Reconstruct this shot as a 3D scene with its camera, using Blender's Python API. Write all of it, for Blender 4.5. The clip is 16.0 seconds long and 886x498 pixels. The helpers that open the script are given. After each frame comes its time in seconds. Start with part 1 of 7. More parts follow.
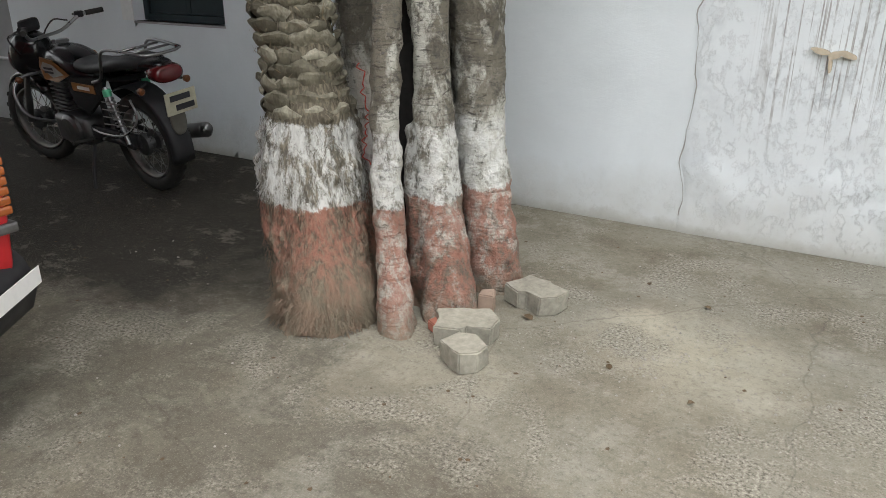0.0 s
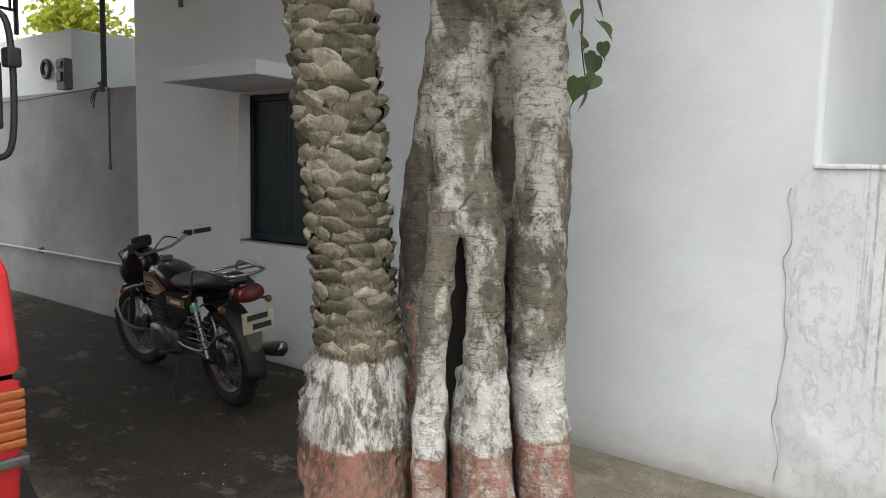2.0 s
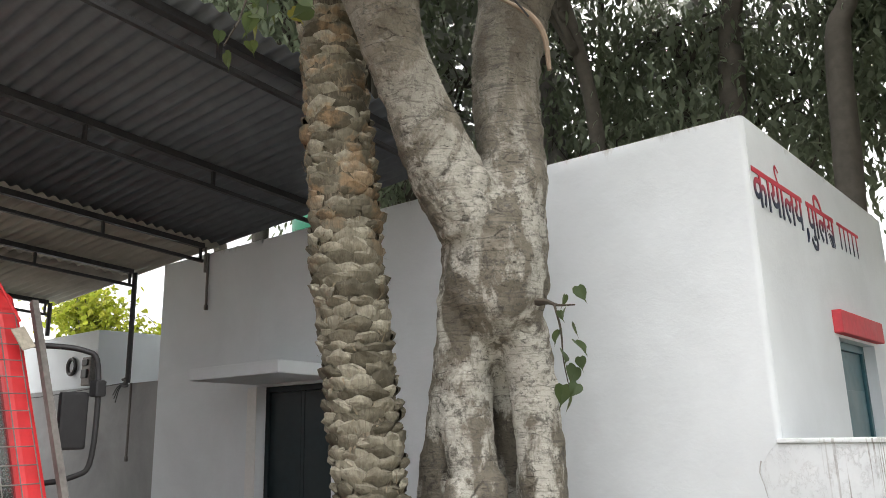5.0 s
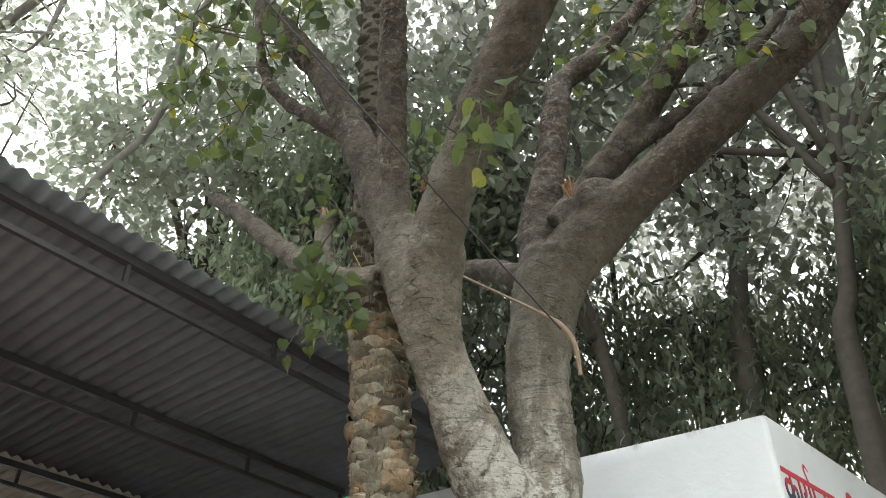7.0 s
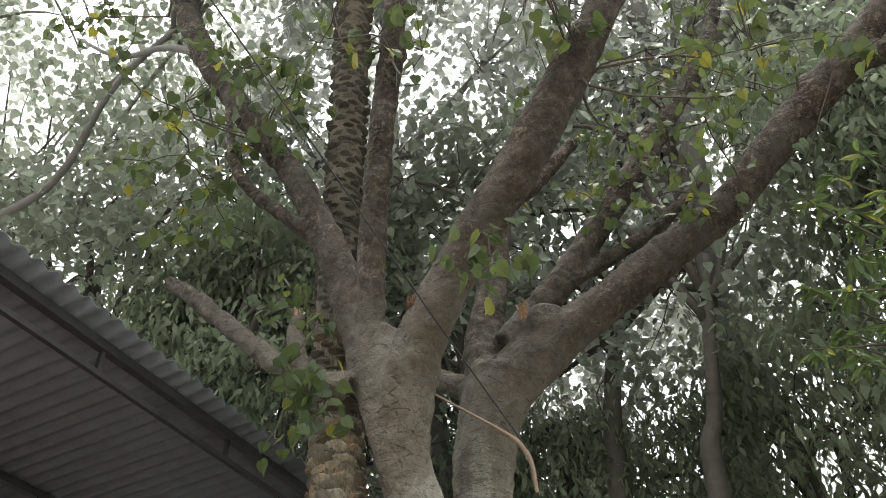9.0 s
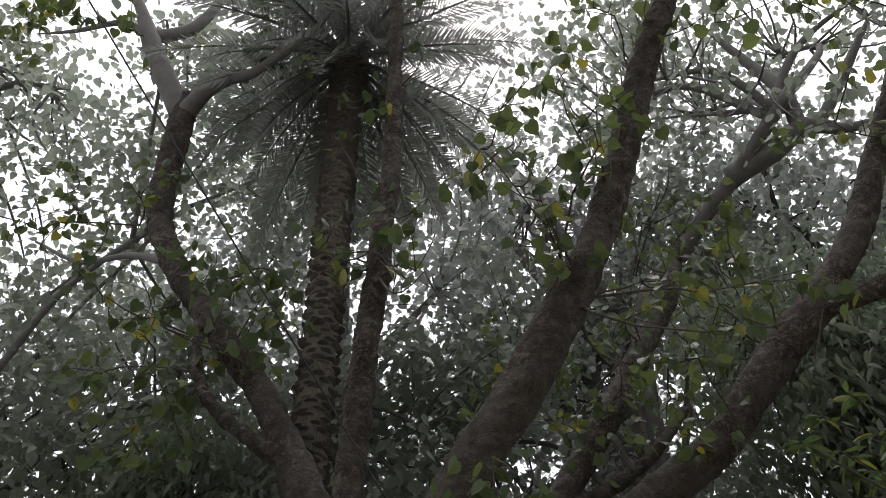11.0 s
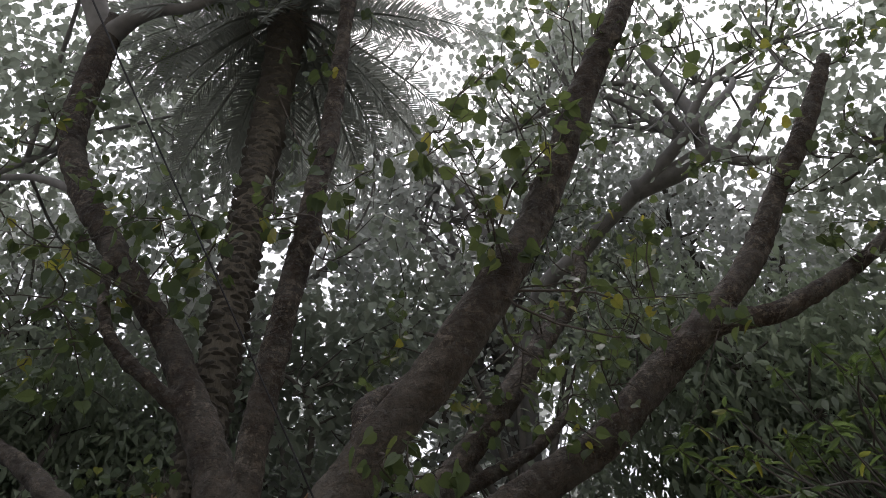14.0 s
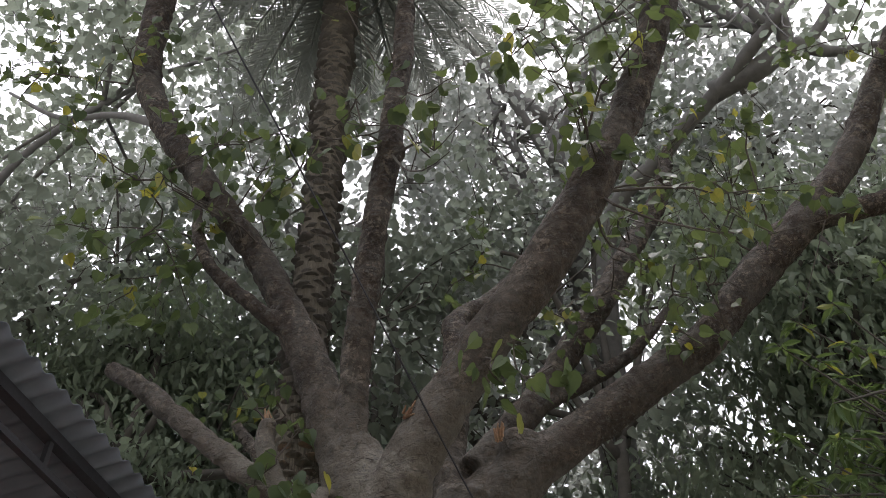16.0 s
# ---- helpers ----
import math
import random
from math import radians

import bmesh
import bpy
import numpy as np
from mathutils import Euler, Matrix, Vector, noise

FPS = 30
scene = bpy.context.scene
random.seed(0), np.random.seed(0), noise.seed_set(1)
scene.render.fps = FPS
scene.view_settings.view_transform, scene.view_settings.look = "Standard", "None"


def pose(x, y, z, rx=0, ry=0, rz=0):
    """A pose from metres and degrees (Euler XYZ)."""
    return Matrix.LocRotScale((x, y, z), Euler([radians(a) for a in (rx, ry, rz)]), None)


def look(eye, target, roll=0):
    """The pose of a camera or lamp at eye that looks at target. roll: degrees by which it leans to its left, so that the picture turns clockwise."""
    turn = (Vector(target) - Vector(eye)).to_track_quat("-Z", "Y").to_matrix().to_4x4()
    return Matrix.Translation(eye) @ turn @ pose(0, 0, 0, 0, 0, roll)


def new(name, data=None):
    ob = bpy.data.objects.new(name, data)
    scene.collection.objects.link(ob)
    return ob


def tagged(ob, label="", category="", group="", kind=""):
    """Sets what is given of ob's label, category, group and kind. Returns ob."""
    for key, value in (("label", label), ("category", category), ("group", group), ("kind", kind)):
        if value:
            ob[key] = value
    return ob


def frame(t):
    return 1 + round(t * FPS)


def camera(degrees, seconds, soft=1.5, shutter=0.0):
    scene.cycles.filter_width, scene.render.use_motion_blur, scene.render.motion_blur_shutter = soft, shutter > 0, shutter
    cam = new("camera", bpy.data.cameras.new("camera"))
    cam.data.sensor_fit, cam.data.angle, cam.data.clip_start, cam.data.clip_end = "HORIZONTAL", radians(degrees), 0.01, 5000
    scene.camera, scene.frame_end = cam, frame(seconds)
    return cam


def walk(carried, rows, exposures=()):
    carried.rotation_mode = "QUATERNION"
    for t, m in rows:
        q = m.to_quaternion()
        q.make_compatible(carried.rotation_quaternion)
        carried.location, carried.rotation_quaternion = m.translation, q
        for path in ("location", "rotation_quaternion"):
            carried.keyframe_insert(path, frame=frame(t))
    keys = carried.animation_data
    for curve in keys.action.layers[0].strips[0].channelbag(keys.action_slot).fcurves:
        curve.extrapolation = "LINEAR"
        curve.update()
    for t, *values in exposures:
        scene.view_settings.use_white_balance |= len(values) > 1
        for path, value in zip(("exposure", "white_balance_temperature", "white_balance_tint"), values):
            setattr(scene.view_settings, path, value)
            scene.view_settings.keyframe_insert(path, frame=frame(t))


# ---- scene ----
SKY, SUN = 0.1, 0.8
cam = camera(60.5, 16.0, 0.9)
PATH = [
    (0, (-0.103, 1.315, 1.489), (-1.013, 2.938, 0.755), 0.1),
    (0.5, (-0.173, 1.474, 1.532), (-1.147, 3.1, 0.893), 0.7),
    (1, (-0.123, 1.56, 1.555), (-1.203, 3.164, 1.047), 0.2),
    (1.5, (-0.032, 1.63, 1.583), (-1.225, 3.193, 1.219), 0.5),
    (2, (0.024, 1.642, 1.602), (-1.215, 3.197, 1.387), 1.3),
    (2.5, (0.026, 1.617, 1.617), (-1.191, 3.2, 1.498), 1.8),
    (3, (0.005, 1.55, 1.637), (-1.188, 3.155, 1.599), 1.3),
    (3.2, (-0.013, 1.498, 1.637), (-1.191, 3.114, 1.649), 1.0),
    (5.5, (0.424, 1.059, 1.773), (-0.797, 2.519, 2.387), -1.5),
    (6, (0.469, 0.996, 1.78), (-0.76, 2.367, 2.561), -0.9),
    (6.5, (0.498, 0.911, 1.797), (-0.677, 2.231, 2.734), -0.3),
    (7, (0.422, 0.8, 1.803), (-0.623, 2.105, 2.901), -0.3),
    (7.5, (0.251, 0.609, 1.792), (-0.705, 1.917, 2.966), 0.8),
    (8, (0.168, 0.429, 1.795), (-0.665, 1.799, 2.989), 2.1),
    (8.5, (0.108, 0.271, 1.799), (-0.593, 1.682, 3.03), 0.4),
    (9, (-0.044, 0.154, 1.816), (-0.676, 1.565, 3.084), -3.0),
    (9.5, (-0.279, 0.128, 1.896), (-0.811, 1.497, 3.254), -5.2),
    (10, (-0.351, 0.15, 1.96), (-0.787, 1.403, 3.457), -5.3),
    (10.2, (-0.351, 0.174, 1.97), (-0.753, 1.385, 3.511), -5.6),
    (12.5, (-0.589, 0.091, 2.001), (-0.731, 1.122, 3.708), -11.5),
    (13, (-0.582, 0.047, 1.987), (-0.706, 1.139, 3.657), -11.2),
    (13.5, (-0.593, 0.042, 1.978), (-0.618, 1.226, 3.59), -11.1),
    (14, (-0.641, 0.036, 1.977), (-0.66, 1.258, 3.56), -10.3),
    (14.5, (-0.713, 0.048, 1.987), (-0.828, 1.28, 3.558), -9.1),
    (15, (-0.755, 0.08, 1.983), (-0.92, 1.33, 3.536), -8.4),
    (15.5, (-0.784, 0.104, 1.98), (-0.978, 1.4, 3.49), -7.7),
    (16, (-0.82, 0.134, 1.973), (-1.043, 1.462, 3.452), -7.1),
]
EXPOSURES = [(0, 2.35, 6450, 10), (3, 2.5, 6650, 13), (5.5, 2.65, 6600, 12), (7, 2.75, 6500, 8), (9, 2.55, 6500, 10), (9.5, 2.5, 6450, 12), (10, 2.05, 6350, 14), (12.5, 0.7, 6150, 18), (14.5, 1.3, 6150, 18), (16, 1.8, 6200, 18)]
walk(cam, [(t, look(eye, target, roll)) for t, eye, target, roll in PATH], EXPOSURES)

# ---- world and light ----
world = bpy.data.worlds.new("hazy_sky")
scene.world = world
world.use_nodes = True
wn = world.node_tree
wn.nodes.clear()
sky = wn.nodes.new("ShaderNodeTexSky")
sky.sky_type = "NISHITA"
sky.sun_disc = False
sky.sun_elevation, sky.sun_rotation = radians(80), radians(45)
sky.air_density, sky.dust_density, sky.ozone_density = 1.2, 7.0, 0.6
mixw = wn.nodes.new("ShaderNodeMix")
mixw.data_type = "RGBA"
mixw.inputs[0].default_value = 0.75
mixw.inputs[7].default_value = (9.35, 9.3, 9.2, 1)      # bright overcast haze
bg = wn.nodes.new("ShaderNodeBackground")
bg.inputs[1].default_value = SKY
wo = wn.nodes.new("ShaderNodeOutputWorld")
wn.links.new(sky.outputs[0], mixw.inputs[6])
# an overcast sky: brightest overhead, duller down in the mist
wco = wn.nodes.new("ShaderNodeTexCoord")
wse = wn.nodes.new("ShaderNodeSeparateXYZ")
wra = wn.nodes.new("ShaderNodeValToRGB")
el = wra.color_ramp.elements
el[0].position, el[0].color = 0.0, (0.3, 0.305, 0.305, 1)
el[1].position, el[1].color = 1.0, (1.0, 1.0, 1.0, 1)
e2 = el.new(0.35)
e2.color = (0.5, 0.505, 0.505, 1)
e3 = el.new(0.75)
e3.color = (0.94, 0.94, 0.94, 1)
wmu = wn.nodes.new("ShaderNodeMix")
wmu.data_type, wmu.blend_type = "RGBA", "MULTIPLY"
wmu.inputs[0].default_value = 1.0
wn.links.new(wco.outputs["Generated"], wse.inputs[0])
wn.links.new(wse.outputs["Z"], wra.inputs[0])
wn.links.new(mixw.outputs[2], wmu.inputs[6])
wn.links.new(wra.outputs[0], wmu.inputs[7])
wn.links.new(wmu.outputs[2], bg.inputs[0])
wn.links.new(bg.outputs[0], wo.inputs[0])
sun_data = bpy.data.lights.new("sun", "SUN")
sun_data.energy, sun_data.angle, sun_data.color = SUN, radians(25), (1.0, 0.97, 0.92)
sun = new("sun", sun_data)
sun.matrix_world = look((2, 5, 16), (0, 3, 0))


# ---- node helpers ----
def hexmix(c, k):
    return tuple(min(1.0, v * k) for v in c[:3]) + (1,)


class Mat:
    """A node material that is built step by step."""

    def __init__(self, name, rough=0.8, metal=0.0, spec=0.4):
        self.m = bpy.data.materials.new(name)
        self.m.use_nodes = True
        self.t = self.m.node_tree
        self.b = self.t.nodes["Principled BSDF"]
        self.b.inputs["Roughness"].default_value = rough
        self.b.inputs["Metallic"].default_value = metal
        self.b.inputs["Specular IOR Level"].default_value = spec
        self.co = self.t.nodes.new("ShaderNodeTexCoord").outputs["Object"]
        self.geo = self.t.nodes.new("ShaderNodeNewGeometry")

    def n(self, kind, **kw):
        node = self.t.nodes.new(kind)
        return node

    def link(self, a, b):
        self.t.links.new(a, b)

    def mapped(self, scale=(1, 1, 1), rot=(0, 0, 0), world=False):
        mp = self.n("ShaderNodeMapping")
        self.link(self.geo.outputs["Position"] if world else self.co, mp.inputs[0])
        mp.inputs["Scale"].default_value = scale
        mp.inputs["Rotation"].default_value = rot
        return mp.outputs[0]

    def noise(self, scale, detail=6, rough=0.6, vec=None, dist=0.0):
        nd = self.n("ShaderNodeTexNoise")
        nd.inputs["Scale"].default_value = scale
        nd.inputs["Detail"].default_value = detail
        nd.inputs["Roughness"].default_value = rough
        nd.inputs["Distortion"].default_value = dist
        self.link(vec if vec is not None else self.mapped(world=True), nd.inputs["Vector"])
        return nd.outputs["Fac"]

    def n_color(self, scale, vec):
        nd = self.n("ShaderNodeTexNoise")
        nd.inputs["Scale"].default_value = scale
        nd.inputs["Detail"].default_value = 5
        self.link(vec, nd.inputs["Vector"])
        return nd.outputs["Color"]

    def voro(self, scale, vec=None, feature="F1", out="Distance", rand=1.0):
        nd = self.n("ShaderNodeTexVoronoi")
        nd.feature = feature
        nd.inputs["Scale"].default_value = scale
        nd.inputs["Randomness"].default_value = rand
        self.link(vec if vec is not None else self.mapped(world=True), nd.inputs["Vector"])
        return nd.outputs[out]

    def ramp(self, fac, *stops):
        r = self.n("ShaderNodeValToRGB")
        el = r.color_ramp.elements
        while len(el) < len(stops):
            el.new(0.5)
        for e, (p, c) in zip(el, stops):
            e.position = p
            e.color = (c, c, c, 1) if isinstance(c, (int, float)) else (*c[:3], 1)
        self.link(fac, r.inputs[0])
        return r.outputs[0]

    def mix(self, fac, a, b, mode="MIX"):
        nd = self.n("ShaderNodeMix")
        nd.data_type, nd.blend_type = "RGBA", mode
        for v, i in ((fac, 0), (a, 6), (b, 7)):
            if isinstance(v, (int, float)):
                nd.inputs[i].default_value = v
            elif isinstance(v, tuple):
                nd.inputs[i].default_value = (*v[:3], 1)
            else:
                self.link(v, nd.inputs[i])
        return nd.outputs[2]

    def math(self, op, a, b=0.0, clamp=False):
        nd = self.n("ShaderNodeMath")
        nd.operation, nd.use_clamp = op, clamp
        for v, i in ((a, 0), (b, 1)):
            if isinstance(v, (int, float)):
                nd.inputs[i].default_value = v
            else:
                self.link(v, nd.inputs[i])
        return nd.outputs[0]

    def flat(self, sx, sz):
        """A vector of world x and z alone, scaled."""
        x, y, z = self.xyz()
        c = self.n("ShaderNodeCombineXYZ")
        self.link(self.math("MULTIPLY", x, sx), c.inputs[0])
        self.link(self.math("MULTIPLY", z, sz), c.inputs[1])
        return c.outputs[0]

    def xyz(self):
        s = self.n("ShaderNodeSeparateXYZ")
        self.link(self.geo.outputs["Position"], s.inputs[0])
        return s.outputs

    def base(self, c):
        if isinstance(c, tuple):
            self.b.inputs["Base Color"].default_value = (*c[:3], 1)
        else:
            self.link(c, self.b.inputs["Base Color"])
        return self

    def rough(self, r):
        self.link(r, self.b.inputs["Roughness"])
        return self

    def bump(self, h, strength=0.5, dist=0.01):
        bp = self.n("ShaderNodeBump")
        bp.inputs["Strength"].default_value = strength
        bp.inputs["Distance"].default_value = dist
        self.link(h, bp.inputs["Height"])
        old = self.b.inputs["Normal"].links
        if old:
            self.link(old[0].from_socket, bp.inputs["Normal"])
        self.link(bp.outputs[0], self.b.inputs["Normal"])
        return self


def plain(name, c, rough=0.6, metal=0.0, vary=0.25, scale=30, bump=0.15, spec=0.4):
    """A surface of one colour with grain, dirt and fine relief."""
    m = Mat(name, rough, metal, spec)
    n1, n2 = m.noise(scale, 5), m.noise(scale * 0.15, 4)
    f = m.math("MULTIPLY", m.math("ADD", n1, n2), 0.5)
    m.base(m.ramp(f, (0.3, hexmix(c, 1 - vary)), (0.7, hexmix(c, 1 + vary))))
    m.rough(m.ramp(n2, (0.3, max(0.03, rough - 0.12)), (0.7, min(1, rough + 0.12))))
    m.bump(n1, bump, 0.003)
    return m.m


# ---- mesh helpers ----
def part(name, bm, material, parent=None, label="", smooth=False):
    """Links a bmesh as one mesh object, under a thing or a part if one is given."""
    me = bpy.data.meshes.new(name)
    if smooth:
        for f in bm.faces:
            f.smooth = True
    bm.to_mesh(me)
    bm.free()
    for mt in material if isinstance(material, (list, tuple)) else [material]:
        me.materials.append(mt)
    ob = new(name, me)
    ob.parent = parent
    if label:
        ob["label"] = label
    return ob


def empty(name, at=(0, 0, 0), rz=0.0):
    ob = new(name)
    ob.location, ob.rotation_euler = at, (0, 0, radians(rz))
    ob.empty_display_size = 0.1
    return ob


def box(bm, lo, hi, bevel=0.0, m=None, seg=2):
    lo, hi = Vector(lo), Vector(hi)
    mat = Matrix.LocRotScale((lo + hi) / 2, None, hi - lo)
    r = bmesh.ops.create_cube(bm, size=1, matrix=(m @ mat) if m else mat)
    if bevel:
        es = list({e for v in r["verts"] for e in v.link_edges})
        bmesh.ops.bevel(bm, geom=es, offset=bevel, segments=seg, affect="EDGES", profile=0.6)
    return bm


def boxed(lo, hi, bevel=0.0, m=None):
    return box(bmesh.new(), lo, hi, bevel, m)


def smooth_line(pts, n=6):
    """A Catmull-Rom line through rows of numbers (place and radius)."""
    p = [np.array(q, float) for q in pts]
    p = [2 * p[0] - p[1]] + p + [2 * p[-1] - p[-2]]
    out = []
    for a, b, c, d in zip(p, p[1:], p[2:], p[3:]):
        for k in range(n):
            t = k / n
            out.append(0.5 * (2 * b + (c - a) * t + (2 * a - 5 * b + 4 * c - d) * t ** 2 + (3 * b - a - 3 * c + d) * t ** 3))
    out.append(p[-2])
    return out


def tube(bm, pts, seg=10, n=5, rough=0.0, cap=True, seed=0, twist=0.0):
    """A tapered limb along rows of x, y, z, radius."""
    line = smooth_line(pts, n) if n > 1 else [np.array(q, float) for q in pts]
    rings, side = [], None
    for i, q in enumerate(line):
        d = Vector((line[min(i + 1, len(line) - 1)] - line[max(i - 1, 0)])[:3])
        d = d.normalized() if d.length > 1e-6 else Vector((0, 0, 1))
        if side is None:
            side = d.orthogonal().normalized()
        side = (side - d * side.dot(d)).normalized()
        up = d.cross(side)
        ring = []
        for k in range(seg):
            a = 2 * math.pi * k / seg + twist * i
            v = side * math.cos(a) + up * math.sin(a)
            r = max(0.0015, q[3])
            if rough:
                r *= 1 + rough * noise.noise(Vector(q[:3]) * 3.0 + v * 1.3 + Vector((seed, seed * 2.3, 0)))
            ring.append(bm.verts.new(Vector(q[:3]) + v * r))
        rings.append(ring)
    for a, b in zip(rings, rings[1:]):
        for k in range(seg):
            bm.faces.new((a[k], a[(k + 1) % seg], b[(k + 1) % seg], b[k]))
    if cap:
        bm.faces.new(rings[0][::-1])
        bm.faces.new(rings[-1])
    return bm


def bar(bm, a, b, r, seg=8):
    return tube(bm, [(*a, r), (*b, r)], seg, 1)


def beam(bm, a, b, w, h, up=(0, 0, 1), bevel=0.0):
    """A rectangular bar from a to b, w wide and h high."""
    a, b = Vector(a), Vector(b)
    d = (b - a).normalized()
    s = d.cross(Vector(up)).normalized()
    u = s.cross(d)
    m = Matrix((s, d, u)).transposed().to_4x4()
    m.translation = (a + b) / 2
    return box(bm, (-w / 2, -(b - a).length / 2, -h / 2), (w / 2, (b - a).length / 2, h / 2), bevel, m)


def lathe(bm, prof, seg=24, m=None):
    """A turned body round z from rows of radius, height."""
    m = m or Matrix()
    rings = []
    for r, z in prof:
        rings.append([bm.verts.new(m @ Vector((r * math.cos(2 * math.pi * k / seg), r * math.sin(2 * math.pi * k / seg), z))) for k in range(seg)])
    for a, b in zip(rings, rings[1:]):
        for k in range(seg):
            bm.faces.new((a[k], a[(k + 1) % seg], b[(k + 1) % seg], b[k]))
    bm.faces.new(rings[0][::-1])
    bm.faces.new(rings[-1])
    return bm


def ring_body(bm, R, r, seg=32, sec=10, m=None, squash=1.0):
    """A ring (tyre, rim) round z."""
    m = m or Matrix()
    rows = []
    for i in range(seg):
        a = 2 * math.pi * i / seg
        rows.append([bm.verts.new(m @ Vector(((R + r * math.cos(b)) * math.cos(a), (R + r * math.cos(b)) * math.sin(a), squash * r * math.sin(b)))) for b in [2 * math.pi * k / sec for k in range(sec)]])
    for i in range(seg):
        for k in range(sec):
            bm.faces.new((rows[i][k], rows[(i + 1) % seg][k], rows[(i + 1) % seg][(k + 1) % sec], rows[i][(k + 1) % sec]))
    return bm


def mesh_from(name, verts, faces, material, parent=None, smooth=False):
    me = bpy.data.meshes.new(name)
    me.from_pydata(verts, [], faces)
    me.materials.append(material)
    if smooth:
        me.polygons.foreach_set("use_smooth", [True] * len(me.polygons))
    ob = new(name, me)
    ob.parent = parent
    return ob


# ---- materials of the setting ----
def concrete():
    m = Mat("worn_concrete", 0.85, spec=0.22)
    v = m.mapped(world=True)
    x, y, z = m.xyz()
    big, mid, fine, grit = m.noise(0.9, 7, 0.68, v, 0.2), m.noise(3.4, 10, 0.78, v, 0.1), m.noise(38, 6, 0.75, v), m.noise(150, 3, 0.7, v)
    col = m.ramp(big, (0.36, (0.135, 0.118, 0.085)), (0.52, (0.2, 0.188, 0.148)), (0.66, (0.25, 0.242, 0.205)))
    # worn pale skin with sharp broken edges, and dark damp marks
    skin = m.noise(2.4, 11, 0.8, v, 0.1)
    col = m.mix(m.ramp(skin, (0.53, 0.0), (0.58, 0.4)), col, (0.31, 0.3, 0.255))
    col = m.mix(m.ramp(mid, (0.56, 0.0), (0.64, 0.5)), col, (0.12, 0.105, 0.078))
    cloud = m.noise(1.7, 5, 0.55, m.mapped((1.0, 1.6, 1), world=True), 0.4)
    col = m.mix(m.ramp(cloud, (0.54, 0.0), (0.68, 0.6)), col, (0.135, 0.115, 0.083))
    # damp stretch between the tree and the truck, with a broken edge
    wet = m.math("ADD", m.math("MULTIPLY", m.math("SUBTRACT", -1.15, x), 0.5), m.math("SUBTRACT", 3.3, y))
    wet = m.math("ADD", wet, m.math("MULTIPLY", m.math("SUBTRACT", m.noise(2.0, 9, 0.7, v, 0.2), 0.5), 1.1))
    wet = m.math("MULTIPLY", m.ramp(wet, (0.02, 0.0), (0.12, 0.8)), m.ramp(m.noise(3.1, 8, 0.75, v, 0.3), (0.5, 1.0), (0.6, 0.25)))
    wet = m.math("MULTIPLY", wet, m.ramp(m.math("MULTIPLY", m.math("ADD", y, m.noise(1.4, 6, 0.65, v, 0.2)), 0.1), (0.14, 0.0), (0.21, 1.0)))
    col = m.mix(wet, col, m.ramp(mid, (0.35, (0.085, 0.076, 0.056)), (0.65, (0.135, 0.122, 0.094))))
    # damp, oil-dark floor in the parking bay, darkened further for the roof's shade, with dry worn patches
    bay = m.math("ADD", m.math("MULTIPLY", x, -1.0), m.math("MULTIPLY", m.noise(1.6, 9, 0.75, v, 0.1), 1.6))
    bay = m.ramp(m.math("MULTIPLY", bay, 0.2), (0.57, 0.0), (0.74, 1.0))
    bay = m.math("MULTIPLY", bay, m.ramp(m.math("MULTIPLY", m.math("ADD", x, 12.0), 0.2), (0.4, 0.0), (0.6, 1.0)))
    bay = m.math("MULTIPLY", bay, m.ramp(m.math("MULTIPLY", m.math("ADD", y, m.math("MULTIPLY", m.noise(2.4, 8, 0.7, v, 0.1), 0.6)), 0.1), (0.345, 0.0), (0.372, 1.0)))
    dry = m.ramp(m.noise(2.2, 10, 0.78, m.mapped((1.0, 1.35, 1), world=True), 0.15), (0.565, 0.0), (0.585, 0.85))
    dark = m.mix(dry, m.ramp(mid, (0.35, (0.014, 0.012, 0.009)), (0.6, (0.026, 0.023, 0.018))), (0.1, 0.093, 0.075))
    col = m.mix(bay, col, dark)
    # trodden dust round the tree and out in the open
    for cx, cy, rad, amt, soft in ((-1.45, 3.48, 0.42, 0.22, 0.06), (-0.55, 4.1, 0.34, 0.55, 0.35), (-0.78, 4.28, 0.12, 0.5, 0.2)):
        dd = m.math("SQRT", m.math("ADD", m.math("POWER", m.math("SUBTRACT", x, cx), 2.0), m.math("POWER", m.math("SUBTRACT", y, cy), 2.0)))
        dd = m.math("ADD", m.math("MULTIPLY", dd, 0.5 / rad), m.math("MULTIPLY", m.math("SUBTRACT", m.noise(3.0, 10, 0.78, v), 0.5), 1.3))
        col = m.mix(m.ramp(dd, (0.45 - soft, amt), (0.45 + soft, 0.0)), col, (0.42, 0.385, 0.3))
    col = m.mix(m.ramp(fine, (0.36, 0.6), (0.48, 0.0)), col, m.mix(0.6, col, (0.05, 0.045, 0.035)))
    col = m.mix(m.ramp(fine, (0.56, 0.0), (0.7, 0.6)), col, m.mix(0.4, col, (0.5, 0.47, 0.4)))
    col = m.mix(m.ramp(grit, (0.56, 0.0), (0.68, 0.4)), col, (0.36, 0.34, 0.29))
    col = m.mix(m.ramp(grit, (0.32, 0.4), (0.42, 0.0)), col, (0.08, 0.07, 0.055))
    gravel = m.math("MULTIPLY", m.ramp(m.noise(2.0, 7, 0.7, v, 0.3), (0.5, 0.0), (0.6, 1.0)), m.math("SUBTRACT", 1.0, bay))
    stone = m.ramp(m.noise(75, 4, 0.7, v), (0.4, 0.0), (0.47, 0.5), (0.53, 0.5), (0.6, 1.0))
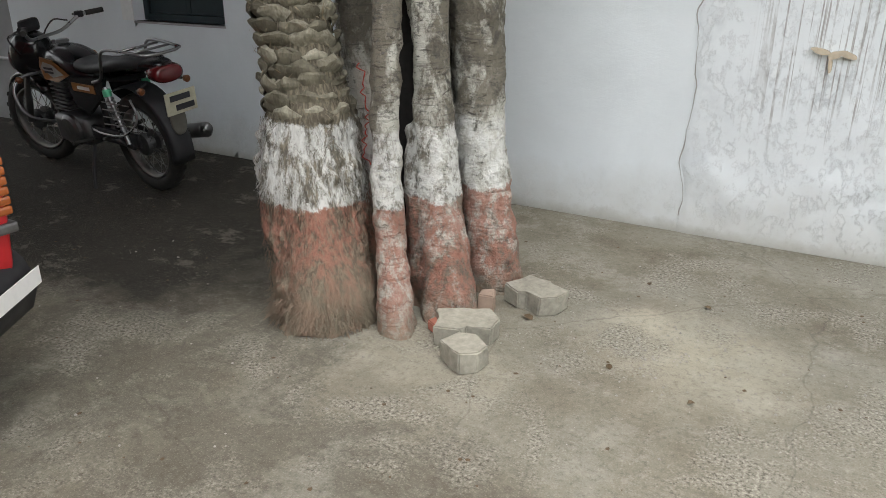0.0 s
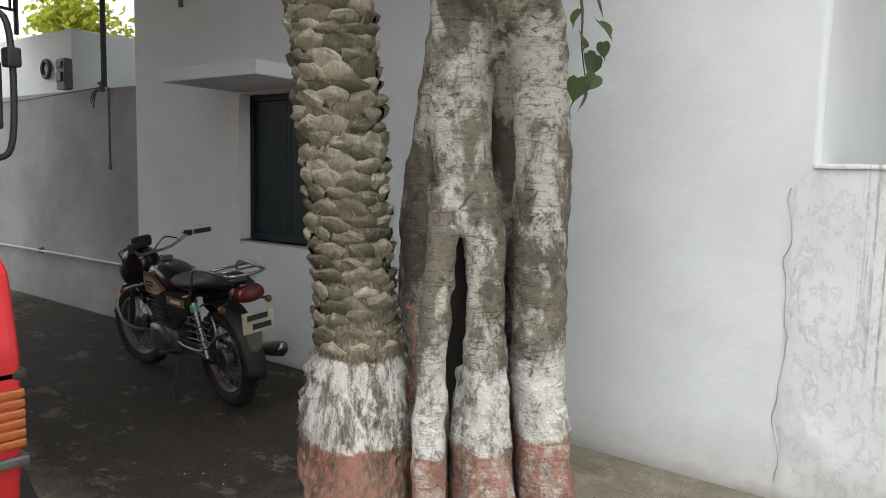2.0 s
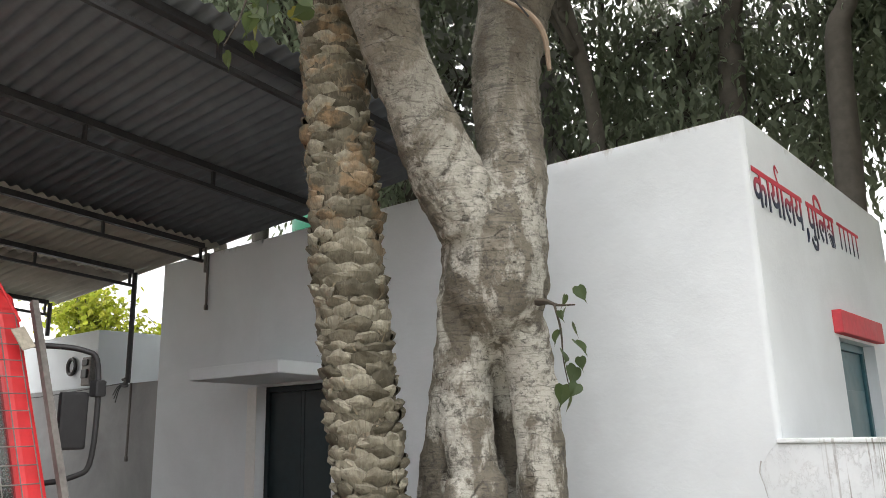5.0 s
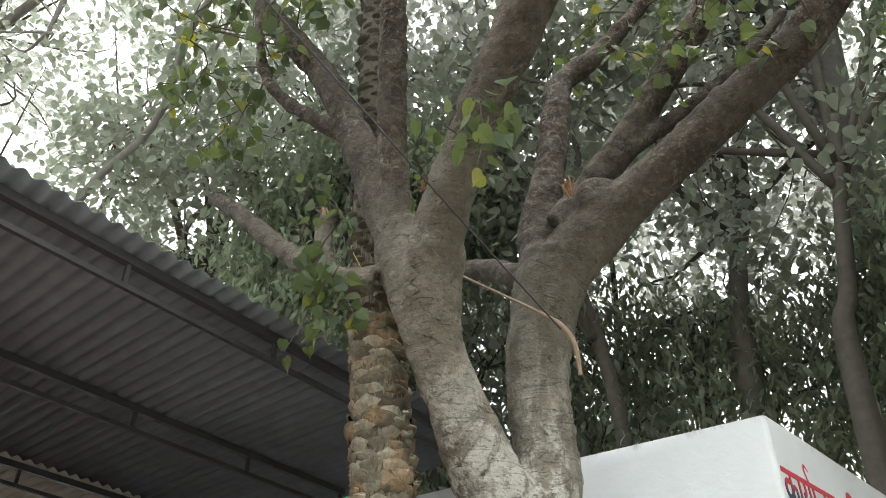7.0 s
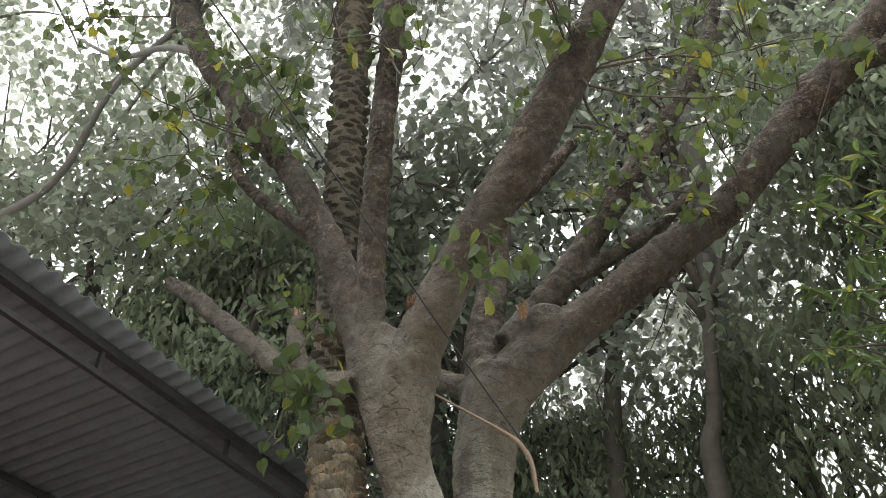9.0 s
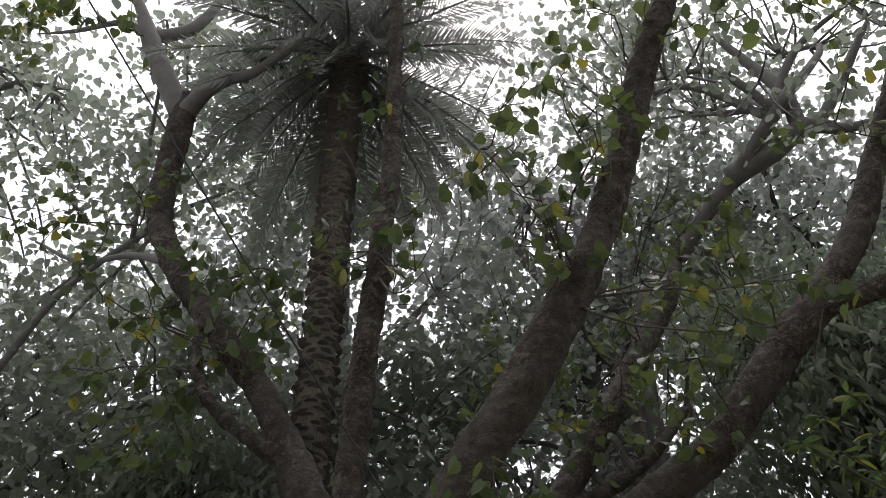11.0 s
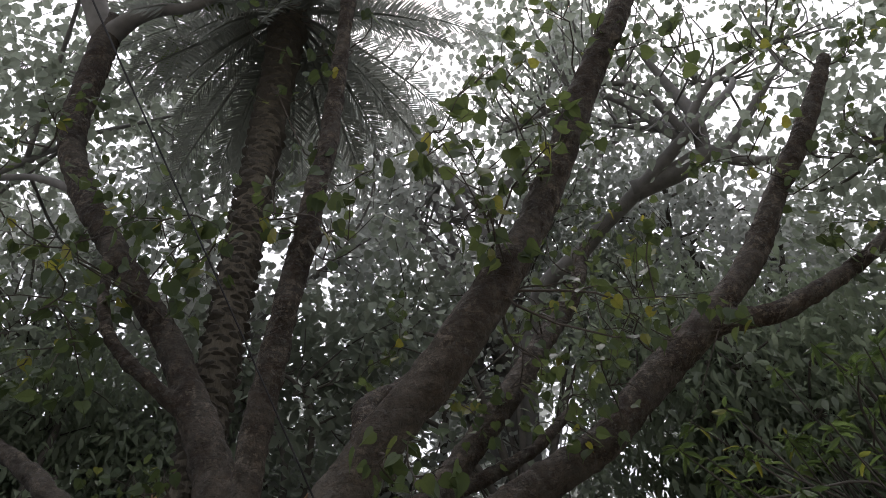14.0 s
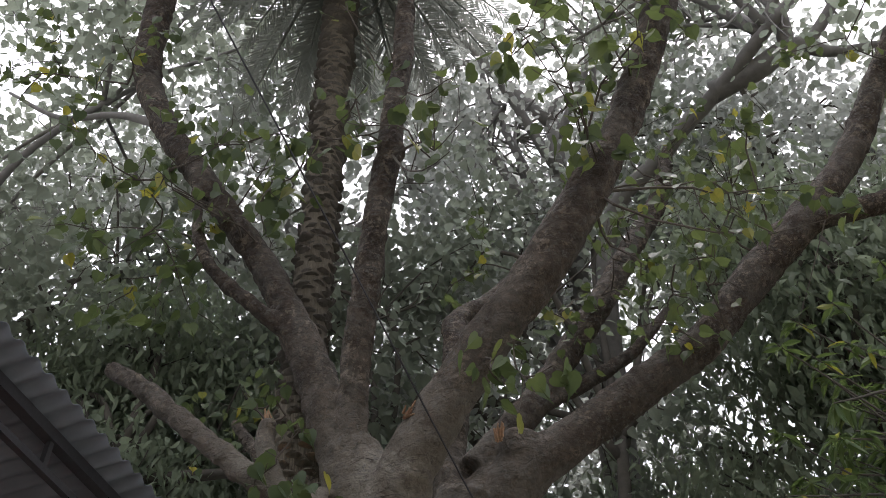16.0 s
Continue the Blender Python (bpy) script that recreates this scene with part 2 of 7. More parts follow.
    col = m.mix(m.math("MULTIPLY", gravel, 0.75), col, m.mix(stone, (0.075, 0.068, 0.052), (0.36, 0.34, 0.285)))
    crack = m.voro(0.7, m.mix(0.12, v, m.n_color(5.0, v)), "DISTANCE_TO_EDGE")
    col = m.mix(m.ramp(crack, (0.001, 0.35), (0.003, 0.0)), col, (0.07, 0.06, 0.05))
    specks = m.voro(17, v)
    col = m.mix(m.ramp(specks, (0.03, 0.7), (0.055, 0.0)), col, (0.06, 0.05, 0.038))
    m.base(col)
    m.rough(m.mix(bay, (0.86, 0.86, 0.86), (0.8, 0.8, 0.8)))
    m.bump(mid, 0.35, 0.02).bump(skin, 0.3, 0.015).bump(fine, 0.7, 0.007).bump(grit, 0.4, 0.003)
    return m.m


def limewash(name, c=(0.72, 0.765, 0.79), grime=0.5, streak=0.0, stain=0.0):
    """Old whitewashed plaster: bluish white, lumpy and flaking low down, rain streaks."""
    m = Mat(name, 0.92, spec=0.2)
    v = m.mapped(world=True)
    x, y, z = m.xyz()
    n1, n2, n3 = m.noise(1.1, 7, 0.62, v, 0.3), m.noise(9, 8, 0.68, v, 0.2), m.noise(45, 5, 0.65, v)
    col = m.ramp(n1, (0.3, hexmix(c, 0.9)), (0.7, hexmix(c, 1.03)))
    low = m.ramp(m.math("ADD", z, m.math("MULTIPLY", n1, 1.2)), (1.3, 1.0), (2.7, 0.0)) if streak else m.ramp(m.math("ADD", z, m.math("MULTIPLY", n1, 1.2)), (0.8, 1.0), (2.0, 0.0))
    # old flakes: small raised and broken bits of wash; dark rims and pale faces paint in their relief shading
    chips = m.noise(13, 9, 0.75, m.mapped((1.25, 1.25, 0.8), world=True), 0.1)
    flake = m.ramp(chips, (0.55, 0.0), (0.6, 1.0))
    pits = m.math("MULTIPLY", m.math("MULTIPLY", low, flake), grime)
    rim = m.math("MULTIPLY", m.ramp(chips, (0.53, 0.0), (0.545, 1.0), (0.575, 0.0)), low)
    col = m.mix(m.math("MULTIPLY", rim, grime * 0.42), col, (0.4, 0.4, 0.4))
    col = m.mix(m.math("MULTIPLY", pits, 0.3), col, (0.8, 0.82, 0.83))
    grey = m.ramp(m.noise(2.6, 8, 0.72, v, 0.1), (0.52, 0.0), (0.64, 0.4))
    col = m.mix(m.math("MULTIPLY", grey, low), col, (0.5, 0.535, 0.56))
    foot = m.ramp(m.math("ADD", z, m.math("MULTIPLY", n2, 0.12)), (0.06, 0.8), (0.13, 0.0))
    col = m.mix(foot, col, (0.3, 0.29, 0.26))
    splash = m.ramp(m.math("ADD", z, m.math("MULTIPLY", m.noise(3.0, 8, 0.7, v, 0.1), 0.5)), (0.26, 0.55), (0.62, 0.0))
    col = m.mix(splash, col, (0.5, 0.49, 0.44))
    nick = m.math("MULTIPLY", m.ramp(m.noise(24, 8, 0.74, m.mapped((1, 1, 0.6), world=True), 0.2), (0.69, 0.0), (0.72, 1.0)), low)
    col = m.mix(m.math("MULTIPLY", nick, grime * 0.4), col, (0.36, 0.35, 0.33))
    fleck = m.ramp(m.noise(34, 7, 0.75, v, 0.2), (0.69, 0.0), (0.72, 0.45))
    col = m.mix(fleck, col, (0.36, 0.35, 0.33))
    edge = m.ramp(m.math("ADD", m.math("SUBTRACT", z, 3.0), m.math("MULTIPLY", m.noise(9, 8, 0.75, m.mapped((1, 1, 0.25), world=True), 0.2), 0.5)), (0.75, 0.0), (0.82, 0.5))
    col = m.mix(edge, col, (0.3, 0.28, 0.25))
    if stain:
        damp = m.math("ADD", z, m.math("MULTIPLY", m.math("SUBTRACT", m.noise(1.6, 8, 0.7, v), 0.5), 0.7))
        col = m.mix(m.math("MULTIPLY", m.ramp(damp, (1.28, 1.0), (1.4, 0.0)), stain), col, m.ramp(n1, (0.3, (0.17, 0.18, 0.19)), (0.7, (0.32, 0.33, 0.34))))
    if streak:
        run = m.noise(1.0, 3, 0.55, m.flat(58, 0.7))
        wide = m.noise(1.0, 2, 0.5, m.flat(3.2, 0.0))
        st = m.ramp(m.math("ADD", m.math("MULTIPLY", run, 0.75), m.math("MULTIPLY", wide, 0.45)), (0.625, 0.0), (0.655, 1.0))
        ends = m.math("ADD", z, m.math("MULTIPLY", m.noise(1.0, 2, 0.5, m.flat(14, 0.0)), 1.5))
        reach = m.math("MULTIPLY", m.ramp(m.math("MULTIPLY", ends, 0.4), (0.56, 0.0), (0.66, 1.0)), m.ramp(m.math("ADD", m.math("MULTIPLY", x, 0.5), 0.7), (0.36, 0.0), (0.44, 1.0)))
        broken = m.ramp(m.noise(30, 5, 0.7, m.mapped((1, 1, 0.3), world=True)), (0.38, 0.25), (0.55, 1.0))
        col = m.mix(m.math("MULTIPLY", m.math("MULTIPLY", st, reach), m.math("MULTIPLY", broken, streak)), col, (0.2, 0.18, 0.155))
    m.base(col)
    m.bump(n2, 0.3, 0.012).bump(pits, 0.3, 0.003).bump(m.math("MULTIPLY", m.math("MULTIPLY", m.ramp(chips, (0.5, 0.0), (0.58, 1.0)), m.ramp(m.noise(2.0, 7, 0.72, v), (0.46, 0.15), (0.6, 1.0))), low), 0.42, 0.007).bump(n3, 0.3, 0.003)
    return m.m


CONCRETE = concrete()
WASH = limewash("whitewashed_plaster", grime=0.75)
WASH_WET = limewash("streaked_whitewash", (0.73, 0.77, 0.79), 1.0, 0.7)
CEMENT = plain("grey_cement", (0.33, 0.33, 0.32), 0.9, vary=0.3, scale=18, bump=0.4)
STEEL_BLACK = plain("black_painted_steel", (0.03, 0.03, 0.032), 0.5, 0.0, 0.4, 60)
# one roof sheet in two painted tones: shaded at the near edge, lit further in
SHEET_SHADED = plain("shaded_sheet", (0.135, 0.15, 0.168), 0.9, 0.0, 0.25, 6, 0.1, 0.1)
SHEET_LIT = plain("lit_beige_sheet", (0.4, 0.385, 0.34), 0.85, 0.0, 0.15, 5, 0.1, 0.15)
# blue-green of the shutters, darkened here for the shade they stand in
DARK_BLUE = plain("shaded_blue_green_paint", (0.01, 0.022, 0.027), 0.6, vary=0.3, scale=14)
BLUE = plain("dark_blue_green_paint", (0.035, 0.115, 0.14), 0.45, vary=0.25, scale=14)
RED_BAND = plain("red_painted_concrete", (0.56, 0.06, 0.075), 0.7, vary=0.2, scale=20)
GREEN_TANK = plain("green_plastic_tank", (0.02, 0.23, 0.13), 0.4, vary=0.15, scale=8)
IRON = plain("weathered_iron", (0.16, 0.15, 0.14), 0.6, 0.5, 0.4, 40)

# ---- ground ----
bm = bmesh.new()
bmesh.ops.create_grid(bm, x_segments=8, y_segments=8, size=400)
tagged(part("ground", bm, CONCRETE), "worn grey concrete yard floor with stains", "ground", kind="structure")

WALL = 5.5          # face of the long wall
CORNER = -0.83      # its outer corner
TOP = 3.5          # its roofline
LEFT = -6.79        # its far end


def rough_face(bm, x0, x1, z0, z1, y, amp, cell=0.05, holes=(), top=None):
    """An uneven plastered face in the plane y, looking towards -y."""
    nx, nz = max(2, int((x1 - x0) / cell)), max(2, int((z1 - z0) / cell))
    grid = {}
    for i in range(nx + 1):
        for k in range(nz + 1):
            x, z = x0 + (x1 - x0) * i / nx, z0 + (z1 - z0) * k / nz
            edge = 0.0 if i in (0, nx) or k in (0, nz) else 1.0
            low = 0.45 + 0.8 * max(0.0, 1.3 - z)
            d = amp * edge * (noise.fractal(Vector((x * 1.1, 3.7, z * 1.1)), 1.0, 2.0, 4) * 1.2 + low * noise.fractal(Vector((x * 7, 9.1, z * 7)), 1.0, 2.0, 3) * 0.5)
            grid[i, k] = bm.verts.new((x, y - abs(d) * 0.6 + d * 0.4, z))
    for i in range(nx):
        for k in range(nz):
            xc, zc = x0 + (x1 - x0) * (i + 0.5) / nx, z0 + (z1 - z0) * (k + 0.5) / nz
            if any(a < xc < b and c < zc < d for a, b, c, d in holes):
                continue
            bm.faces.new((grid[i, k], grid[i + 1, k], grid[i + 1, k + 1], grid[i, k + 1]))
    return bm


WIN = (-5.2, -4.25, 0.97, 2.15)    # window opening: x0, x1, z0, z1


def long_wall():
    x0, x1, z0, z1 = WIN
    bm = bmesh.new()
    for a, b, c, d in ((LEFT, x0, 0, TOP), (x1, CORNER - 0.032, 0, TOP), (x0, x1, 0, z0), (x0, x1, z1, TOP)):
        rough_face(bm, a, b, c, d, WALL, 0.012)
        box(bm, (a, WALL, c), (b, WALL + 0.3, d))
    ob = part("wall_front", bm, WASH, smooth=True)
    return tagged(ob, "long whitewashed plaster wall with flaking lower part", "wall", kind="structure")


long_wall()
# the softened outer corner and the side with the lettering
bm = bmesh.new()
prof = [(CORNER - 0.032 + 0.032 * math.sin(radians(10 * k)), WALL + 0.032 - 0.033 * math.cos(radians(10 * k))) for k in range(10)]
for (xa, ya), (xb, yb) in zip(prof, prof[1:]):
    q = [bm.verts.new(v) for v in ((xa, ya, 0), (xb, yb, 0), (xb, yb, TOP), (xa, ya, TOP))]
    bm.faces.new(q)
bmesh.ops.remove_doubles(bm, verts=bm.verts[:], dist=0.0005)
f = [bm.verts.new((x, y, TOP)) for x, y in prof + [(CORNER - 0.032, WALL + 0.032)]]
bm.faces.new(f)
tagged(part("wall_corner", bm, WASH, smooth=True), "rounded plastered corner of the office", "wall", kind="structure")
bm = bmesh.new()
DOOR_Y0, DOOR_Y1, DOOR_TOP = 6.95, 7.95, 2.3
SKEW = Matrix.Translation((CORNER, WALL, 0)) @ Matrix.Rotation(radians(-3.1), 4, "Z") @ Matrix.Translation((-CORNER, -WALL, 0))    # the side stands a little out of square, turned to fit the camera's view
for lo, hi in (((CORNER - 0.25, WALL + 0.032, 0), (CORNER, DOOR_Y0, TOP)), ((CORNER - 0.25, DOOR_Y1, 0), (CORNER, 8.9, TOP)), ((CORNER - 0.25, DOOR_Y0, DOOR_TOP), (CORNER, DOOR_Y1, TOP))):
    box(bm, lo, hi)
bm.transform(SKEW)
tagged(part("wall_side", bm, WASH), "white plastered side wall with painted lettering", "wall", kind="structure")
bm = bmesh.new()
box(bm, (LEFT, 8.7, 0), (CORNER - 0.25, 8.9, TOP))
box(bm, (LEFT, WALL + 0.3, 0), (LEFT + 0.25, 8.7, TOP))
tagged(part("wall_back", bm, WASH), "plain white back walls of the office", "wall", kind="structure")
tagged(part("ceiling", boxed((LEFT + 0.25, WALL + 0.3, TOP - 0.35), (CORNER - 0.25, 8.7, TOP - 0.2)), CEMENT), "flat concrete roof slab behind the parapet", "roof", kind="structure")

# low yard wall in front of the doorway
bm = bmesh.new()
rough_face(bm, CORNER - 0.1, 4.5, 0, 1.63, WALL - 0.008, 0.02, 0.03)
for v in bm.verts:
    near = max(0.0, 1 - (v.co.x - (CORNER - 0.1)) / 0.16)       # its edge runs ragged down the corner
    v.co.x += near * (0.035 * noise.fractal(Vector((2.0, 0, v.co.z * 3.2)), 1.0, 2.0, 4) + 0.06 * max(0.0, (v.co.z - 1.5) / 0.13) ** 2)
    v.co.y += 0.006 * near ** 8
box(bm, (CORNER + 0.01, WALL - 0.002, 0), (4.5, WALL + 0.16, 1.63))
tagged(part("yard_wall", bm, WASH_WET, smooth=True), "low plastered yard wall with dark rain streaks", "wall", kind="structure")
seam = bmesh.new()
tube(seam, [(CORNER - 0.103 + 0.035 * noise.fractal(Vector((2.0, 0, z * 3.2)), 1.0, 2.0, 4) + 0.004 * math.sin(z * 41) + 0.012 * noise.noise(Vector((0.5, 3.0, z * 9))), WALL - 0.008, z, 0.0022 + 0.0014 * math.sin(z * 17)) for z in [0.1 + 0.03 * k for k in range(49)]], 5, 1)
tagged(part("wall_crack", seam, plain("dark_crack", (0.36, 0.35, 0.33), 0.95, vary=0.3)), "ragged dark crack where the yard wall meets the corner", "crack", kind="structure")
bm = bmesh.new()
box(bm, (CORNER - 0.02, WALL - 0.028, 1.632), (4.5, WALL + 0.17, 1.655), 0.008)
tagged(part("wall_coping", bm, WASH_WET), "weathered cement coping on the yard wall", "coping", kind="structure")

# walls further along on the far side of the parking bay
bm = bmesh.new()
rough_face(bm, -16.0, LEFT - 0.002, 0, 2.3, WALL + 0.02, 0.012, 0.08)
box(bm, (-16.0, WALL + 0.02, 0), (LEFT - 0.002, WALL + 0.25, 2.3))
tagged(part("wall_low", bm, limewash("stained_whitewash", (0.66, 0.66, 0.61), 0.4, 0.0, 0.85)), "lower stained wall beside the parking bay", "wall", kind="structure")
bm = bmesh.new()
box(bm, (-16.0, WALL + 0.03, 2.302), (-8.1, WALL + 4.0, 2.95), 0.01)
tagged(part("wall_block", bm, WASH), "white upper block above the lower wall", "wall", kind="structure")

# ---- parking bay roof ----
EDGE = -2.8


def roof_z(y, x=EDGE):
    return 4.05 - 0.07 * (y - 1.5) + 0.055 * (x - EDGE)


def shed_roof():
    shed = empty("parking_shed", (-6, 3, 0))
    y0, y1, x0 = -3.6, 5.62, -9.3
    pitch, amp, per = 0.1, 0.014, 8
    n = int((y1 - y0) / pitch * per)
    for k, (xa, xb, mat, label) in enumerate(((x0, -7.6, SHEET_LIT, "beige corrugated sheets, lightened as if lit"), (-7.7, -5.95, SHEET_LIT, "beige corrugated sheets, lightened as if lit"), (-6.05, EDGE, SHEET_SHADED, "dark corrugated sheets, darkened for shade near the edge"))):
        verts, faces = [], []
        for i in range(n + 1):
            y = y0 + (y1 - y0) * i / n
            for x in (xa, (xa + xb) / 2, xb):
                verts.append((x + 6, y - 3, roof_z(y, x) + 0.006 * k + amp * math.sin(2 * math.pi * y / pitch)))
        for i in range(n):
            for c in range(2):
                faces.append((i * 3 + c, i * 3 + c + 1, (i + 1) * 3 + c + 1, (i + 1) * 3 + c))
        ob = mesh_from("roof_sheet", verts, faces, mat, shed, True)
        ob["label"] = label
        so = ob.modifiers.new("thickness", "SOLIDIFY")
        so.thickness = 0.003
    for x in (-2.95, -4.4, -6.0, -7.28, -9.2):
        bm = bmesh.new()
        ye, ys = 5.42, -3.4
        top = lambda y: roof_z(y, x) - 0.042
        beam(bm, (x + 6, ys - 3, top(ys)), (x + 6, ye - 3, top(ye)), 0.05, 0.05)
        beam(bm, (x + 6, ys - 3, top(ys) - 0.15), (x + 6, ye - 3, top(ye) - 0.15), 0.03, 0.03)
        y = ye - 0.03
        while y > ys:
            box(bm, (x + 5.988, y - 3.012, top(y) - 0.14), (x + 6.012, y - 2.988, top(y) - 0.02))
            y -= 1.0
        part("truss", bm, STEEL_BLACK, shed)
    for x, z0, r, mat in ((-6.0, 3.3, 0.014, IRON), (-7.28, 2.3, 0.028, STEEL_BLACK), (-9.2, 2.97, 0.028, STEEL_BLACK)):
        part("post", bar(bmesh.new(), (x + 6, 2.45, z0), (x + 6, 2.45, roof_z(5.4, x) - 0.05), r), mat, shed)
    for x in (-2.95, -6.05, -9.2):
        part("post", bar(bmesh.new(), (x + 6, -6.3, 0), (x + 6, -6.3, roof_z(-3.3, x) - 0.05), 0.04), STEEL_BLACK, shed)
    return tagged(shed, "parking shed roof of corrugated sheet on black steel trusses", "shed")


shed_roof()


# ---- bark and leaves ----
def paint_bands(m, col, zb, zt, z_low, v, stretch=0.7, bare=0.0):
    """Red and white bands of old paint with ragged, worn edges."""
    x, y, z = m.xyz()
    wob = m.noise(7, 10, 0.8, v, 0.1)
    zz = m.math("ADD", z, m.math("MULTIPLY", m.math("SUBTRACT", wob, 0.5), 0.16))
    worn = m.noise(20, 10, 0.78, m.mapped((1, 1, stretch), world=True), 0.15)
    if bare:
        gone = m.ramp(m.noise(3.4, 8, 0.7, m.mapped((1, 1, 0.45), world=True), 0.2), (0.5, 0.0), (0.6, bare))
        worn = m.math("SUBTRACT", worn, m.math("MULTIPLY", gone, 0.14))
    white = m.mix(m.ramp(worn, (0.43, 0.95), (0.54, 0.12)), (0.64, 0.64, 0.61), col)
    red = m.mix(m.ramp(worn, (0.42, 0.88), (0.55, 0.2)), (0.32, 0.145, 0.105), col)
    col = m.mix(m.ramp(zz, (zt - 0.006, 1.0), (zt + 0.006, 0.0)), col, white)
    col = m.mix(m.ramp(zz, (zb - 0.006, 1.0), (zb + 0.006, 0.0)), col, red)
    dust = m.mix(0.75, col, (0.2, 0.172, 0.125))
    return m.mix(m.ramp(zz, (z_low - 0.08, 0.95), (z_low + 0.12, 0.0)), col, dust)


def fig_bark():
    m = Mat("pale_fig_bark", 0.85, spec=0.25)
    v = m.mapped(world=True)
    n1, n2 = m.noise(2.2, 7, 0.65, v, 0.7), m.noise(26, 6, 0.65, v, 0.4)
    ringv = m.mapped((5, 5, 60), world=True)
    rings = m.noise(1.0, 5, 0.6, ringv, 0.5)
    col = m.ramp(n1, (0.34, (0.12, 0.107, 0.082)), (0.55, (0.185, 0.168, 0.134)), (0.75, (0.27, 0.25, 0.205)))
    pale = m.ramp(m.noise(3.8, 10, 0.7, m.mapped((1, 1, 0.6), world=True), 0.3), (0.475, 0.0), (0.545, 0.92))
    x, y, z = m.xyz()
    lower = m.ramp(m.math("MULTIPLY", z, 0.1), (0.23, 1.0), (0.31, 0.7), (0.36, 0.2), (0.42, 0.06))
    # boughs above 3.7 m get a dark brown that paints in their shade
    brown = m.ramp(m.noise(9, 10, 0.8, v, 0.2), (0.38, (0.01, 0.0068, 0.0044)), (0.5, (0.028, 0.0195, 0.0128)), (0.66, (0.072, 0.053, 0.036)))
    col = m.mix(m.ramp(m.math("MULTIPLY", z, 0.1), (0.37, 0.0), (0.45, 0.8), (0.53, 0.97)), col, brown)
    blotch = m.math("MULTIPLY", m.ramp(m.noise(19, 9, 0.78, v, 0.3), (0.52, 0.0), (0.57, 0.75)), m.ramp(m.noise(2.6, 6, 0.7, v), (0.44, 0.1), (0.58, 1.0)))
    col = m.mix(m.math("MULTIPLY", blotch, m.ramp(m.math("MULTIPLY", z, 0.1), (0.36, 0.0), (0.46, 1.0))), col, (0.175, 0.146, 0.108))
    col = m.mix(m.math("MULTIPLY", pale, lower), col, (0.49, 0.482, 0.425))
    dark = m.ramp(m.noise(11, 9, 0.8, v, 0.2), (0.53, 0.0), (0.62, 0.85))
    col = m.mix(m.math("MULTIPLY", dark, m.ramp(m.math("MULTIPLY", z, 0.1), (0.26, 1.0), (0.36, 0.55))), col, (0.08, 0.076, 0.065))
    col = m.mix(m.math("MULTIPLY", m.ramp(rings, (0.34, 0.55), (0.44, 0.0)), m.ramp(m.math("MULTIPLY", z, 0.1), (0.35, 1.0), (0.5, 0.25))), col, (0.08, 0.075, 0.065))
    dash = m.noise(1.0, 5, 0.68, m.mapped((22, 22, 75), world=True), 0.2)
    split = m.math("MULTIPLY", m.ramp(dash, (0.6, 0.0), (0.65, 1.0)), m.ramp(m.noise(4.5, 7, 0.72, v), (0.4, 0.15), (0.58, 0.9)))
    scab = m.ramp(m.noise(30, 7, 0.72, m.mapped((1, 1, 1.5), world=True)), (0.55, 0.0), (0.6, 0.7))
    col = m.mix(m.math("MULTIPLY", scab, m.ramp(m.noise(3.0, 6, 0.7, v), (0.42, 0.1), (0.55, 1.0))), col, (0.1, 0.098, 0.088))
    col = m.mix(split, col, (0.05, 0.045, 0.038))
    # plates parted by thin, mostly level cracks
    plate = m.voro(1.0, m.mix(0.35, m.mapped((4, 4, 19), world=True), m.n_color(7.0, v)), "DISTANCE_TO_EDGE")
    crack = m.math("MULTIPLY", m.ramp(plate, (0.008, 1.0), (0.03, 0.0)), m.ramp(m.noise(8, 6, 0.7, v), (0.5, 0.0), (0.62, 0.8)))
    col = m.mix(crack, col, (0.045, 0.04, 0.033))
    col = paint_bands(m, col, 0.48, 0.79, 0.03, v)
    m.base(col)
    m.bump(m.math("SUBTRACT", 1.0, split), 0.6, 0.014).bump(m.math("SUBTRACT", 1.0, crack), 0.6, 0.01).bump(n2, 1.0, 0.028).bump(rings, 0.45, 0.008).bump(m.noise(80, 4, 0.6, v), 0.3, 0.003)
    return m.m


def palm_bark(name, painted):
    m = Mat(name, 0.9, spec=0.2)
    v = m.mapped(world=True)
    fib = m.noise(1.0, 6, 0.65, m.mapped((70, 70, 10), world=True), 0.4)
    n1 = m.noise(7, 6, 0.6, v)
    col = m.ramp(n1, (0.3, (0.06, 0.052, 0.038)), (0.7, (0.13, 0.115, 0.086)))
    x, y, z = m.xyz()
    # pale fibre fades out with height, above about 4 m
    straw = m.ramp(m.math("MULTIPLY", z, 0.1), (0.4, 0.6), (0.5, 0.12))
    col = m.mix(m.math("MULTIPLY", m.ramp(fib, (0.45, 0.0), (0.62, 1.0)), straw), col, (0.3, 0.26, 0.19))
    if painted:
        col = paint_bands(m, col, 0.475, 0.81, 0.2, v, 0.28, 0.8)
    m.base(col)
    m.bump(fib, 0.8, 0.02).bump(n1, 0.4, 0.02)
    return m.m


